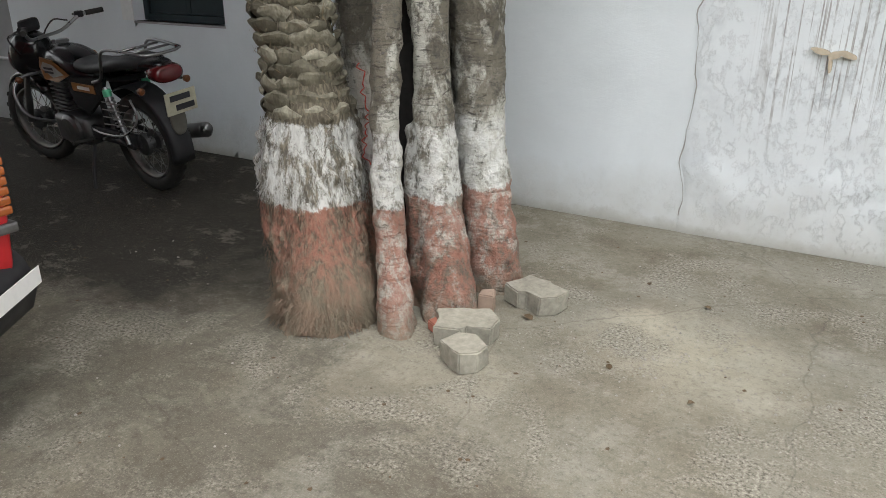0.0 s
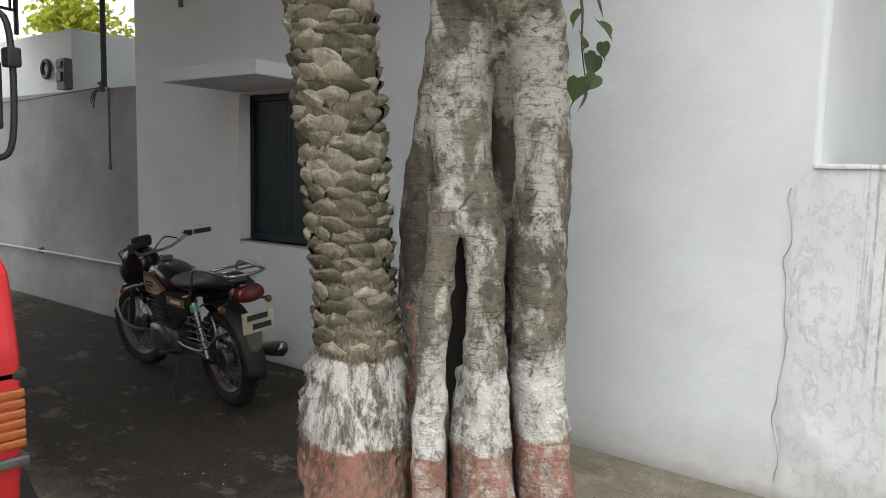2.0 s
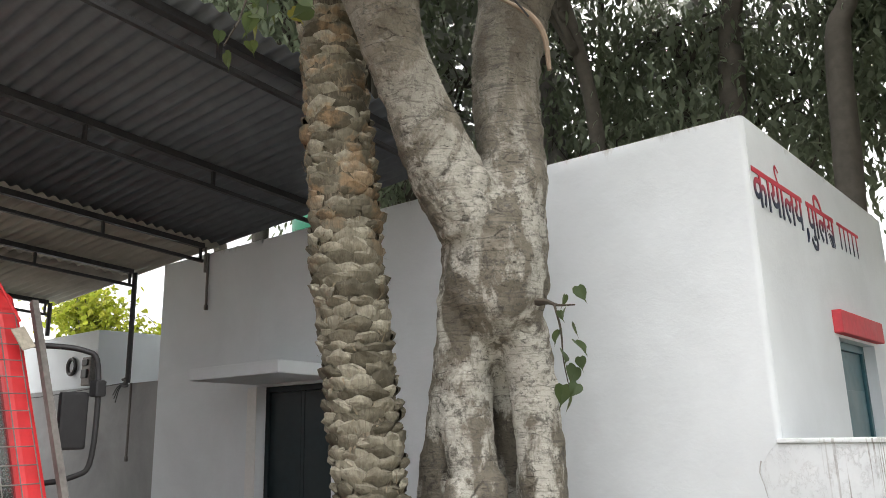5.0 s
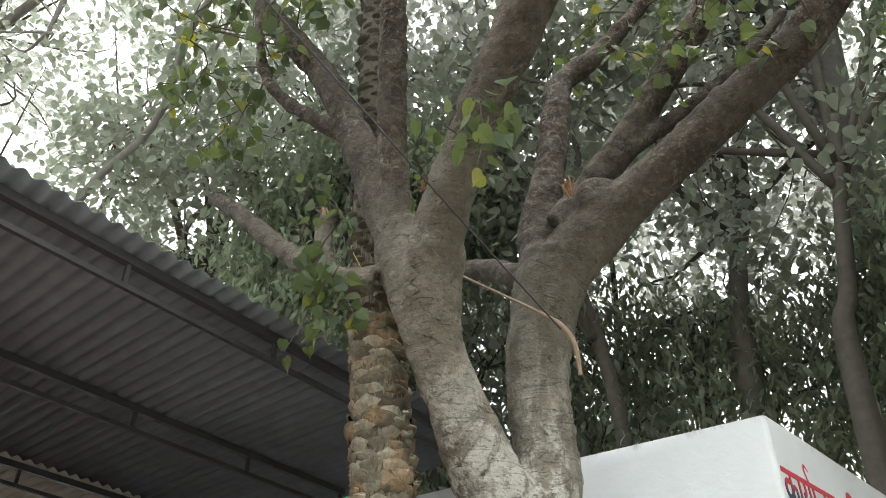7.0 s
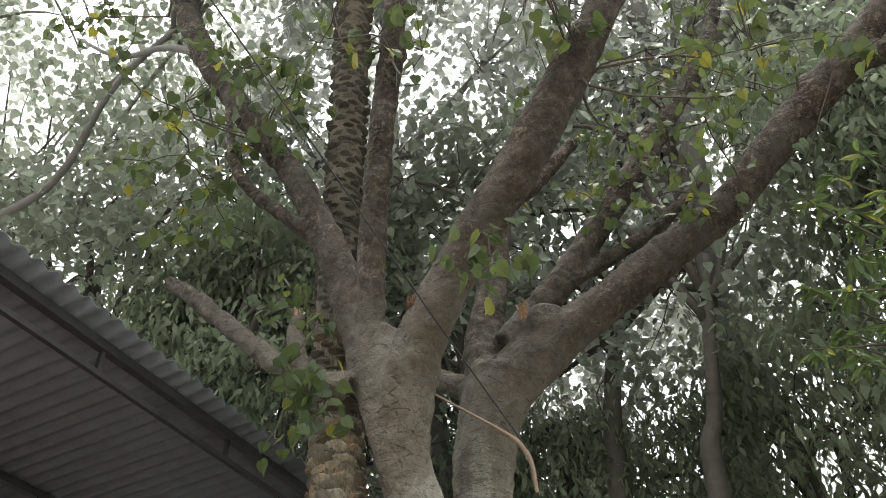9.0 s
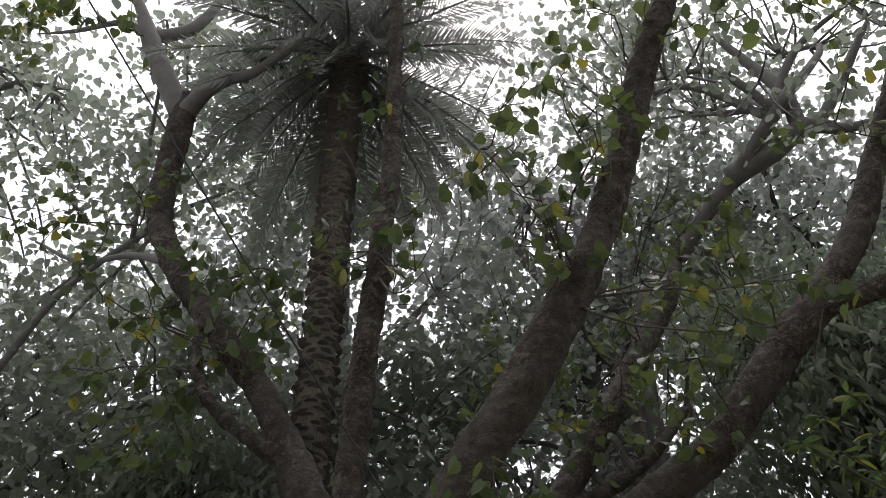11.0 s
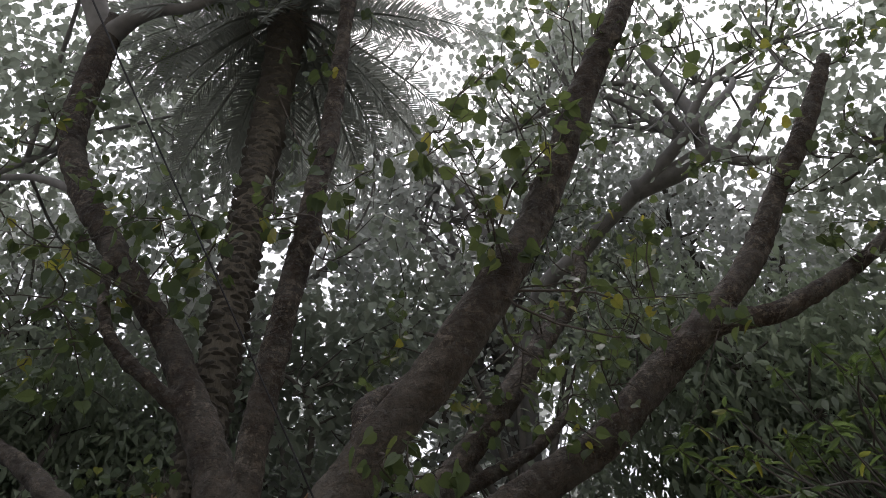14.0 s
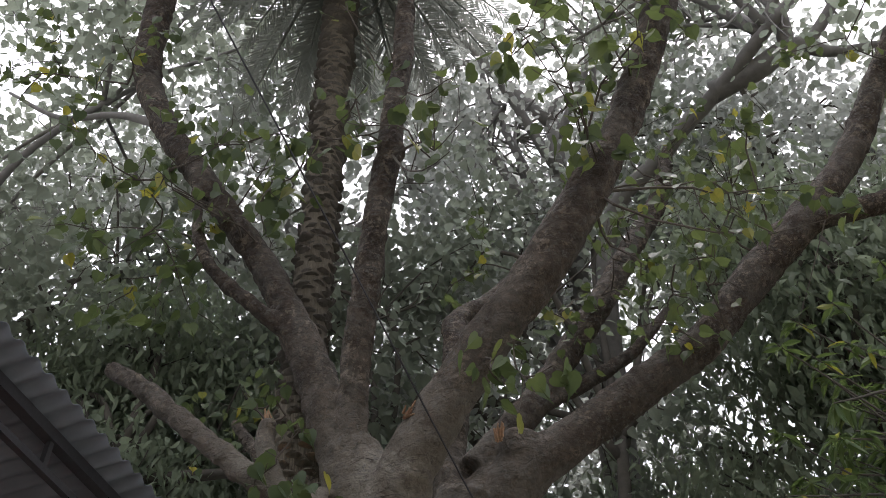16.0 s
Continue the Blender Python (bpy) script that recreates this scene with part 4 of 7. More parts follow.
# ---- the big fig tree ----
BOUGHS = {
    "core": [(-1.8, 4.56, -0.05, 0.15), (-1.86, 4.6, 0.6, 0.13), (-1.92, 4.62, 1.2, 0.12), (-1.92, 4.6, 1.8, 0.12), (-1.86, 4.45, 2.3, 0.15)],
    "buttress": [(-2.02, 4.3, -0.05, 0.17), (-2.12, 4.34, 0.5, 0.14), (-2.24, 4.36, 1.0, 0.13), (-2.24, 4.36, 1.35, 0.13), (-2.14, 4.34, 1.75, 0.14), (-2.04, 4.32, 2.1, 0.15), (-1.95, 4.3, 2.45, 0.16)],
    "web": [(-1.7, 4.03, -0.05, 0.1), (-1.77, 4.08, 0.4, 0.07), (-1.83, 4.14, 0.78, 0.045)],
    "thin_stem": [(-1.66, 3.7, -0.06, 0.1), (-1.72, 3.77, 0.15, 0.075), (-1.77, 3.83, 0.3, 0.068), (-1.84, 3.92, 0.64, 0.065), (-1.87, 3.975, 0.98, 0.064), (-1.9, 4.045, 1.26, 0.065), (-1.95, 4.15, 1.5, 0.075)],
    "mid_stem": [(-1.53, 3.93, -0.06, 0.14), (-1.6, 4.02, 0.2, 0.112), (-1.68, 4.1, 0.47, 0.1), (-1.738, 4.147, 0.83, 0.087), (-1.78, 4.19, 1.16, 0.084), (-1.86, 4.25, 1.42, 0.1), (-1.97, 4.27, 1.62, 0.13), (-2.02, 4.3, 1.95, 0.148), (-1.99, 4.3, 2.3, 0.155), (-1.92, 4.25, 2.65, 0.15)],
    "right_stem": [(-1.51, 4.34, -0.06, 0.155), (-1.54, 4.36, 0.15, 0.135), (-1.58, 4.38, 0.35, 0.122), (-1.65, 4.42, 0.7, 0.12), (-1.69, 4.47, 1.05, 0.122), (-1.7, 4.48, 1.4, 0.125), (-1.7, 4.48, 1.75, 0.122), (-1.715, 4.43, 2.1, 0.127), (-1.74, 4.33, 2.4, 0.15), (-1.76, 4.28, 2.75, 0.16)],
    "trunk": [(-1.84, 4.5, 2.05, 0.1), (-1.82, 4.42, 2.2, 0.15), (-1.8, 4.33, 2.4, 0.26), (-1.78, 4.28, 2.7, 0.27), (-1.75, 4.3, 2.95, 0.2)],
    "left_limb": [(-1.82, 4.15, 2.75, 0.2), (-1.89, 3.98, 3.05, 0.182), (-1.92, 3.82, 3.35, 0.162), (-1.93, 3.67, 3.6, 0.158), (-1.95, 3.56, 3.86, 0.175), (-1.97, 3.48, 4.08, 0.19), (-2.02, 3.45, 4.28, 0.16)],
    "bough_west": [(-2.0, 3.47, 4.1, 0.13), (-2.09, 3.43, 4.36, 0.125), (-2.17, 3.36, 4.7, 0.12), (-2.26, 3.3, 4.98, 0.115), (-2.47, 3.2, 5.54, 0.1), (-2.68, 3.06, 5.94, 0.096), (-2.98, 2.88, 6.49, 0.098), (-3.3, 2.83, 7.11, 0.105), (-3.58, 2.75, 7.85, 0.115), (-3.64, 2.66, 8.59, 0.125), (-3.58, 2.47, 9.71, 0.13), (-3.55, 2.44, 9.9, 0.09)],
    "bough_upright": [(-2.0, 3.42, 4.19, 0.1), (-1.94, 3.3, 4.58, 0.088), (-1.81, 3.12, 5.07, 0.086), (-1.64, 2.92, 5.68, 0.082), (-1.54, 2.83, 6.0, 0.086), (-1.46, 2.74, 6.4, 0.076), (-1.36, 2.65, 6.8, 0.073), (-1.22, 2.45, 7.75, 0.066), (-1.02, 2.1, 8.8, 0.055), (-0.9, 1.95, 9.9, 0.04)],
    "bough_leaning": [(-1.92, 3.72, 3.45, 0.1), (-1.88, 3.6, 3.7, 0.14), (-1.78, 3.47, 3.93, 0.155), (-1.62, 3.34, 4.12, 0.145), (-1.46, 3.25, 4.25, 0.135), (-1.13, 3.1, 4.54, 0.126), (-0.83, 2.98, 4.76, 0.128), (-0.57, 2.9, 5.04, 0.132), (-0.36, 2.86, 5.3, 0.115), (-0.17, 2.83, 5.58, 0.108), (0.14, 2.72, 6.1, 0.104), (0.52, 2.5, 6.75, 0.1), (0.95, 2.3, 7.4, 0.085), (1.25, 2.2, 8.0, 0.06)],
    "stub": [(-2.12, 3.36, 3.95, 0.085), (-2.29, 3.2, 3.97, 0.07), (-2.5, 3.1, 4.13, 0.062), (-2.79, 3.05, 4.41, 0.06), (-3.06, 3.0, 4.68, 0.058), (-3.28, 3.0, 4.86, 0.05)],
    "stump": [(-2.3, 3.2, 4.0, 0.05), (-2.38, 3.2, 4.25, 0.053), (-2.38, 3.2, 4.4, 0.05)],
    "side_twig_limb": [(-2.3, 3.26, 5.02, 0.065), (-2.51, 3.1, 5.21, 0.05), (-2.74, 3.0, 5.47, 0.046), (-2.84, 2.9, 5.73, 0.04), (-2.9, 2.85, 6.13, 0.03), (-3.0, 2.8, 6.6, 0.015)],
    "right_limb": [(-1.72, 4.32, 2.75, 0.2), (-1.7, 4.36, 3.0, 0.185), (-1.75, 4.42, 3.3, 0.182), (-1.78, 4.45, 3.6, 0.19), (-1.75, 4.45, 3.9, 0.2), (-1.66, 4.45, 4.2, 0.22), (-1.55, 4.45, 4.42, 0.23)],
    "bough_east": [(-1.5, 4.45, 4.36, 0.2), (-1.1, 4.45, 4.58, 0.165), (-0.71, 4.45, 4.77, 0.138), (-0.32, 4.45, 4.98, 0.132), (0.12, 4.42, 5.17, 0.126), (0.5, 4.4, 5.5, 0.128), (0.8, 4.38, 5.74, 0.135), (1.13, 4.34, 5.98, 0.135), (1.45, 4.3, 6.25, 0.115), (1.76, 4.25, 6.55, 0.11), (2.15, 4.1, 7.05, 0.1), (2.75, 3.8, 7.75, 0.09), (3.2, 3.6, 8.4, 0.06)],
    "bough_east_side": [(1.0, 4.34, 5.9, 0.1), (1.25, 4.3, 5.96, 0.1), (1.52, 4.3, 5.95, 0.088), (1.82, 4.3, 5.99, 0.082), (2.6, 4.2, 6.3, 0.06), (3.4, 4.0, 6.9, 0.03)],
    "bough_middle": [(-1.5, 4.42, 4.6, 0.13), (-1.04, 4.5, 5.09, 0.108), (-0.73, 4.55, 5.48, 0.104), (-0.41, 4.6, 5.9, 0.1), (-0.02, 4.7, 6.5, 0.095), (0.39, 4.8, 7.13, 0.085), (0.7, 4.9, 7.9, 0.05)],
    "bough_middle_side": [(-1.0, 4.52, 5.05, 0.06), (-0.66, 4.6, 5.22, 0.055), (-0.3, 4.7, 5.45, 0.05), (0.1, 4.85, 5.9, 0.035)],
    "bough_back": [(-1.65, 4.48, 4.4, 0.16), (-1.72, 4.5, 4.7, 0.14), (-1.63, 4.6, 5.27, 0.116), (-1.58, 4.7, 5.87, 0.11), (-1.56, 4.8, 6.25, 0.1), (-1.3, 4.95, 6.5, 0.085), (-0.9, 5.2, 7.1, 0.06)],
    "cross_limb": [(-1.7, 4.48, 4.3, 0.09), (-1.89, 4.5, 4.42, 0.085), (-2.23, 4.6, 4.66, 0.08), (-2.54, 4.65, 4.8, 0.075), (-3.1, 4.8, 5.2, 0.06), (-3.6, 5.0, 5.9, 0.04)],
}


# the fork that the western bough runs up to
UPPER = (
    [(-3.6, 2.5, 9.55, 0.11), (-3.27, 2.37, 9.63, 0.085), (-2.94, 2.32, 9.53, 0.06), (-2.68, 2.34, 9.5, 0.05), (-2.17, 2.25, 9.54, 0.042), (-1.93, 2.2, 9.6, 0.03), (-1.7, 2.14, 9.76, 0.012)],
    [(-3.6, 2.5, 9.55, 0.12), (-3.77, 2.17, 10.16, 0.115), (-3.94, 1.89, 10.81, 0.105), (-4.05, 1.68, 11.3, 0.07), (-4.15, 1.49, 11.67, 0.055), (-4.26, 1.12, 12.32, 0.035), (-4.3, 0.9, 13.0, 0.012)],
    [(-3.94, 1.89, 10.8, 0.08), (-3.8, 2.0, 11.0, 0.08), (-3.6, 2.1, 11.32, 0.075), (-3.37, 2.07, 11.83, 0.06), (-3.22, 1.99, 12.51, 0.04), (-3.0, 1.9, 13.2, 0.012)],
    [(-3.92, 1.92, 10.7, 0.05), (-4.26, 1.71, 11.16, 0.038), (-5.0, 1.64, 11.52, 0.026), (-5.54, 1.53, 11.72, 0.01)],
    [(-3.33, 2.83, 7.15, 0.04), (-3.8, 2.8, 7.5, 0.03), (-4.4, 2.8, 7.75, 0.022), (-5.0, 2.7, 8.3, 0.014)],
)


def fig_tree():
    fig = empty("fig_tree")
    bm = bmesh.new()
    for k, pts in enumerate(BOUGHS.values()):
        tube(bm, pts, 14, 5, 0.12, seed=k)
    # swellings where the stems have grown together
    rr = random.Random(4)
    for x, y, z, r in ((-1.62, 4.24, 2.5, 0.1), (-1.53, 2.82, 6.02, 0.098), (0.95, 4.36, 5.86, 0.15), (-1.2, 4.36, 4.66, 0.14)):
        s = bmesh.ops.create_icosphere(bm, subdivisions=2, radius=r)
        for v in s["verts"]:
            v.co = v.co * (1 + 0.25 * noise.noise(v.co * 9 + Vector((x, y, z)) * 5)) + Vector((x, y, z))
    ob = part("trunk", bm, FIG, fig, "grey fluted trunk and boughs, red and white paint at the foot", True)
    for pts in UPPER:
        part("upper_bough", tube(bmesh.new(), pts, 10, 5, 0.12, seed=len(pts)), FAR_BARK, fig, "forked bough high in the crown, paled to suggest haze", True)
    # a near-black tube fills the gap between the stems
    hb = tube(bmesh.new(), [(-1.88, 4.28, -0.04, 0.13), (-1.92, 4.31, 0.4, 0.1), (-1.96, 4.33, 0.9, 0.1), (-2.0, 4.35, 1.38, 0.07)], 14, 5, 0.3, seed=9)
    part("hollow", hb, DARK_WOOD, fig, "near-black wood inside the split trunk", True)
    # torn pale wood where limbs have broken off
    rr = random.Random(12)
    for cx, cy, cz, lean, s in ((-2.38, 3.2, 4.38, (0, -0.2, 1), 0.6), (-1.3, 4.2, 4.66, (0.2, -0.8, 0.5), 0.6), (-1.62, 3.22, 4.25, (0.5, -0.7, -0.1), 0.5)):
        tw = bmesh.new()
        ax = Vector(lean).normalized()
        for _ in range(16):
            o = Vector((rr.uniform(-1, 1), rr.uniform(-1, 1), rr.uniform(-1, 1))) * 0.045 * s
            p = Vector((cx, cy, cz)) + o
            q = p + (ax + Vector((rr.uniform(-.35, .35), rr.uniform(-.35, .35), rr.uniform(-.35, .35)))) * rr.uniform(0.06, 0.16) * s
            tube(tw, [(*p, 0.016 * s), (*((p + q) / 2), 0.012 * s), (*q, 0.003)], 5, 1)
        part("torn_wood", tw, TORN, fig, "torn tan wood at a broken limb")
    rm = ob.modifiers.new("grown_together", "REMESH")
    rm.mode, rm.voxel_size, rm.use_smooth_shade = "VOXEL", 0.018, True
    sm = ob.modifiers.new("softened", "SMOOTH")
    sm.factor, sm.iterations = 0.5, 4
    tex = bpy.data.textures.new("bark_lumps", "CLOUDS")
    tex.noise_scale, tex.noise_depth = 0.09, 5
    dm = ob.modifiers.new("lumps", "DISPLACE")
    dm.texture, dm.strength, dm.mid_level, dm.texture_coords = tex, 0.04, 0.5, "GLOBAL"
    return fig


FIG_TREE = tagged(fig_tree(), "old fig tree with several fused grey stems", "tree")


# ---- foliage of the fig tree ----
def spray(bm, root, tip, rng, r=0.006, sag=0.1, branch=3):
    """A bending twig with side shoots; returns points along it where leaves hang."""
    root, tip = np.array(root, float), np.array(tip, float)
    L = np.linalg.norm(tip - root)
    pts, spots = [], []
    kink = rng.normal(size=(2, 3)) * 0.09 * L
    for t in np.linspace(0, 1, 7):
        p = root + (tip - root) * t + kink[0] * math.sin(math.pi * t) + kink[1] * math.sin(2 * math.pi * t) + np.array([0, 0, -sag * L * t * t])
        pts.append((*p, r * (1 - 0.75 * t)))
        if t > 0.3:
            spots.append(p)
    tube(bm, pts, 5, 1)
    for _ in range(branch):
        k = rng.integers(2, 6)
        a = np.array(pts[k][:3])
        d = (tip - root) / L + rng.normal(size=3) * 0.8
        b = a + d / np.linalg.norm(d) * L * rng.uniform(0.25, 0.5)
        tube(bm, [(*a, r * 0.5), (*((a + b) / 2 + rng.normal(size=3) * 0.03), r * 0.4), (*b, r * 0.2)], 4, 1)
        spots += [a + (b - a) * t for t in (0.4, 0.7, 1.0)]
    return spots


REACH = {"west": 1.06, "upright": 1.09, "leaning": 1.13, "east": 1.09}    # height factors that move each group's twig tips to fit the camera's view


def fig_foliage():
    rng = np.random.default_rng(21)
    groups = {
        # where the twigs start, where they reach, twigs, leaves on each, size, scatter
        "west": [((-2.84, 2.9, 5.7), [(-3.13, 2.9, 5.25), (-3.42, 2.8, 5.65), (-2.88, 2.9, 4.9), (-3.3, 2.7, 5.4), (-3.6, 2.8, 5.9), (-2.7, 2.75, 5.2), (-3.2, 3.0, 5.0)], 16, 0.105),
                 ((-2.79, 3.05, 5.95), [(-2.68, 2.9, 5.5), (-2.3, 2.9, 6.0), (-2.06, 2.95, 5.5), (-2.4, 2.7, 6.05), (-2.2, 2.8, 5.7), (-2.6, 2.8, 6.3)], 15, 0.1),
                 ((-3.1, 2.8, 6.45), [(-3.0, 2.8, 6.1), (-3.4, 2.6, 6.2), (-3.6, 2.4, 6.6), (-2.8, 2.5, 6.7), (-3.3, 2.3, 7.0)], 16, 0.1),
                 ((-3.68, 2.66, 7.7), [(-4.2, 2.3, 7.2), (-3.3, 2.2, 7.3), (-4.1, 2.3, 7.8), (-3.2, 2.4, 7.7), (-4.5, 2.4, 7.5), (-3.9, 2.0, 8.0)], 18, 0.1)],
        "upright": [((-1.54, 2.83, 6.0), [(-1.62, 2.6, 5.4), (-1.85, 2.6, 5.6), (-1.2, 2.55, 5.7), (-0.95, 2.3, 5.0)], 9, 0.11),
                    ((-1.36, 2.65, 6.8), [(-1.4, 2.6, 6.2), (-1.7, 2.5, 6.9), (-1.0, 2.5, 7.0)], 8, 0.11),
                    ((-1.22, 2.45, 7.75), [(-1.53, 2.4, 7.8), (-1.14, 2.4, 7.4), (-1.6, 2.2, 8.2), (-0.8, 2.2, 8.0)], 9, 0.11),
                    ((-0.95, 2.0, 9.4), [(-1.4, 1.8, 9.4), (-0.4, 1.8, 9.6), (-1.2, 1.5, 10.1), (-0.6, 2.3, 10.2)], 14, 0.1)],
        "leaning": [((-0.36, 2.86, 5.3), [(-0.38, 2.3, 4.95), (-0.44, 2.4, 4.7), (-0.45, 2.3, 5.4), (-0.1, 2.4, 5.2), (-0.75, 2.3, 5.1), (-0.3, 2.2, 5.5)], 11, 0.115),
                    ((0.0, 2.78, 5.85), [(-0.02, 2.3, 5.8), (-0.04, 2.4, 5.3), (0.24, 2.4, 5.65), (-0.25, 2.3, 5.9), (0.33, 2.55, 5.4), (0.1, 2.2, 6.2)], 11, 0.115),
                    ((0.52, 2.5, 6.75), [(0.2, 2.2, 6.7), (0.8, 2.3, 6.4), (1.1, 2.4, 6.1), (0.5, 2.0, 7.1), (1.37, 2.4, 6.0), (1.5, 2.5, 5.75)], 12, 0.11),
                    ((1.1, 2.25, 7.7), [(0.8, 2.0, 7.9), (1.5, 2.1, 7.6), (1.8, 2.3, 7.0), (1.2, 1.8, 8.4), (1.9, 2.5, 6.2)], 14, 0.11)],
        "east": [((-0.41, 4.6, 5.9), [(-0.63, 4.3, 5.25), (-0.23, 4.2, 5.15), (-0.75, 4.1, 5.1), (-0.14, 4.0, 5.7), (-0.5, 4.2, 4.85), (0.05, 4.2, 5.4)], 15, 0.095),
                 ((-0.02, 4.7, 6.5), [(0.42, 4.0, 5.8), (0.19, 3.8, 5.8), (0.3, 4.4, 6.4), (-0.3, 4.3, 6.5), (0.6, 4.2, 6.7)], 14, 0.095),
                 ((0.12, 4.42, 5.17), [(-0.05, 4.1, 4.7), (0.16, 3.7, 4.9), (0.06, 3.3, 5.0), (0.45, 4.0, 5.0), (-0.3, 4.0, 4.75)], 13, 0.1),
                 ((0.8, 4.38, 5.74), [(0.64, 3.6, 5.75), (0.55, 3.6, 5.35), (0.35, 3.4, 5.45), (0.99, 3.6, 5.05), (1.02, 3.6, 4.85), (0.7, 3.8, 6.1)], 13, 0.105),
                 ((0.5, 4.85, 7.4), [(0.2, 4.6, 7.6), (0.9, 4.6, 7.3), (0.6, 5.2, 8.3), (1.2, 4.9, 7.9), (0.1, 5.0, 8.2)], 18, 0.1)],
        "outer": [((2.3, 4.05, 7.2), [(1.9, 3.6, 7.2), (2.7, 3.6, 7.0), (2.2, 3.4, 7.7), (3.0, 3.9, 7.6), (1.6, 3.9, 7.6)], 18, 0.1),
                  ((2.6, 4.2, 6.3), [(2.4, 3.8, 5.9), (3.0, 3.8, 6.2), (2.9, 4.3, 6.8), (2.2, 4.0, 6.5), (3.3, 3.7, 6.6)], 18, 0.1),
                  ((3.1, 3.65, 8.3), [(2.6, 3.3, 8.5), (3.6, 3.4, 8.3), (3.0, 3.0, 8.9), (3.7, 3.8, 9.0)], 22, 0.1),
                  ((-1.0, 5.15, 7.0), [(-1.5, 5.2, 7.3), (-0.7, 5.4, 7.4), (-1.0, 5.6, 6.8), (-1.8, 5.3, 6.7), (-1.2, 5.0, 7.8)], 20, 0.1),
                  ((-3.4, 4.95, 5.6), [(-3.9, 5.0, 5.7), (-3.2, 5.3, 6.0), (-3.7, 5.4, 6.4), (-3.0, 4.7, 6.2), (-4.2, 5.2, 6.2)], 20, 0.1)],
        # mostly out of view: leaves added above the camera to cut the skylight
        "overhead": [((-0.92, 1.98, 9.7), [(-1.6, 1.0, 10.2), (-0.3, 0.6, 10.4), (-1.0, 0.0, 11.0), (-2.2, 0.6, 10.6), (0.4, 1.2, 10.4)], 60, 0.12),
                     ((1.2, 2.2, 7.95), [(1.6, 1.2, 9.0), (2.4, 0.8, 9.2), (1.0, 0.4, 9.6), (2.0, 0.0, 10.0), (0.6, 1.4, 9.4)], 60, 0.12),
                     ((-3.94, 1.89, 10.8), [(-4.6, 1.2, 10.6), (-3.6, 0.9, 11.0), (-4.9, 0.6, 11.2), (-3.2, 0.6, 11.6), (-5.3, 1.6, 10.9), (-3.4, 1.6, 11.8), (-4.4, 2.4, 11.6)], 60, 0.12),
                     ((-2.68, 2.34, 9.5), [(-2.6, 2.2, 10.2), (-3.2, 2.9, 10.3), (-2.3, 1.9, 10.6), (-2.9, 1.8, 10.8)], 40, 0.12)],
        "stub_end": [((-2.35, 3.2, 4.0), [(-2.05, 3.0, 3.56), (-2.24, 2.97, 3.56), (-2.0, 3.02, 3.7), (-2.13, 3.0, 3.55), (-2.12, 3.0, 3.82), (-2.24, 3.02, 3.86), (-2.02, 3.05, 3.92), (-2.3, 3.05, 4.15), (-2.1, 3.1, 4.25)], 8, 0.1),
                     ((-2.38, 3.2, 4.4), [(-2.2, 3.1, 4.55), (-2.5, 3.1, 4.6), (-2.35, 3.3, 4.7)], 6, 0.08)],
        "knot_shoot": [((-0.42, 2.85, 5.3), [(-0.08, 2.06, 5.74), (-0.43, 2.27, 5.43), (-0.63, 2.07, 5.68), (-0.38, 1.92, 5.85), (-0.28, 2.17, 5.48), (-0.7, 2.2, 5.61), (0.0, 2.21, 5.52), (-0.55, 2.48, 5.3), (-0.16, 1.86, 5.96)], 7, 0.098)],
        "upright_shoot": [((-1.5, 2.75, 5.84), [(-1.1, 2.39, 5.28), (-1.0, 2.28, 5.36), (-1.28, 2.28, 5.32), (-1.6, 2.11, 5.4), (-1.51, 2.11, 5.72), (-1.75, 2.3, 5.55)], 5, 0.1)],
        "west_shoot": [((-2.62, 3.1, 5.74), [(-2.7, 2.19, 5.58), (-2.49, 2.21, 5.67), (-2.03, 2.22, 5.49), (-1.84, 2.24, 5.44), (-1.9, 2.37, 5.36), (-2.17, 2.46, 5.28), (-2.8, 2.31, 5.45), (-3.13, 2.6, 5.3), (-2.77, 2.93, 5.13), (-2.15, 2.6, 5.1), (-3.23, 2.46, 5.48)], 9, 0.1)],
        "long_twig": [((-0.4, 2.9, 5.2), [(1.11, 3.34, 5.25), (0.84, 3.23, 5.34), (0.59, 2.82, 5.75), (0.54, 2.95, 5.55)], 9, 0.085),
                      ((-0.42, 3.0, 5.15), [(-0.28, 3.28, 4.9), (0.09, 2.98, 5.36), (0.28, 3.16, 5.28), (0.17, 3.39, 4.95), (-0.08, 3.4, 5.0), (0.0, 3.7, 4.8), (-0.24, 3.62, 4.8), (0.4, 3.25, 5.15)], 9, 0.085)],
        "low_clump": [((-1.2, 3.12, 4.4), [(-1.06, 2.77, 4.0), (-0.95, 2.75, 3.95), (-1.15, 2.75, 4.1), (-0.85, 2.8, 4.05), (-1.0, 2.85, 4.25)], 7, 0.105)],
    }
    for name, rows in groups.items():
        bm, spots = bmesh.new(), []
        for root, tips, n, size in rows:
            grown = []
            for order, tip in enumerate(tips):
                if name in REACH:
                    tip = (tip[0] * 1.06, tip[1], tip[2] * REACH[name])
                start, girth = root, 0.009
                if order > 1:                   # later twigs branch off those that have grown
                    start, girth = min(grown, key=lambda p: np.linalg.norm(p - np.array(tip))), 0.006
                s = spray(bm, start, tip, rng, girth, branch=2)
                grown += s[:4]
                pick = rng.integers(0, len(s), max(4, int(n * 0.88)))
                for k in pick:
                    spots.append((*(s[k] + rng.normal(size=3) * 0.055), size * rng.uniform(0.6, 1.08)))
        part("twig", bm, TWIG, FIG_TREE, "thin dark brown twigs")["kind"] = "stuff"
        A = np.array(spots)
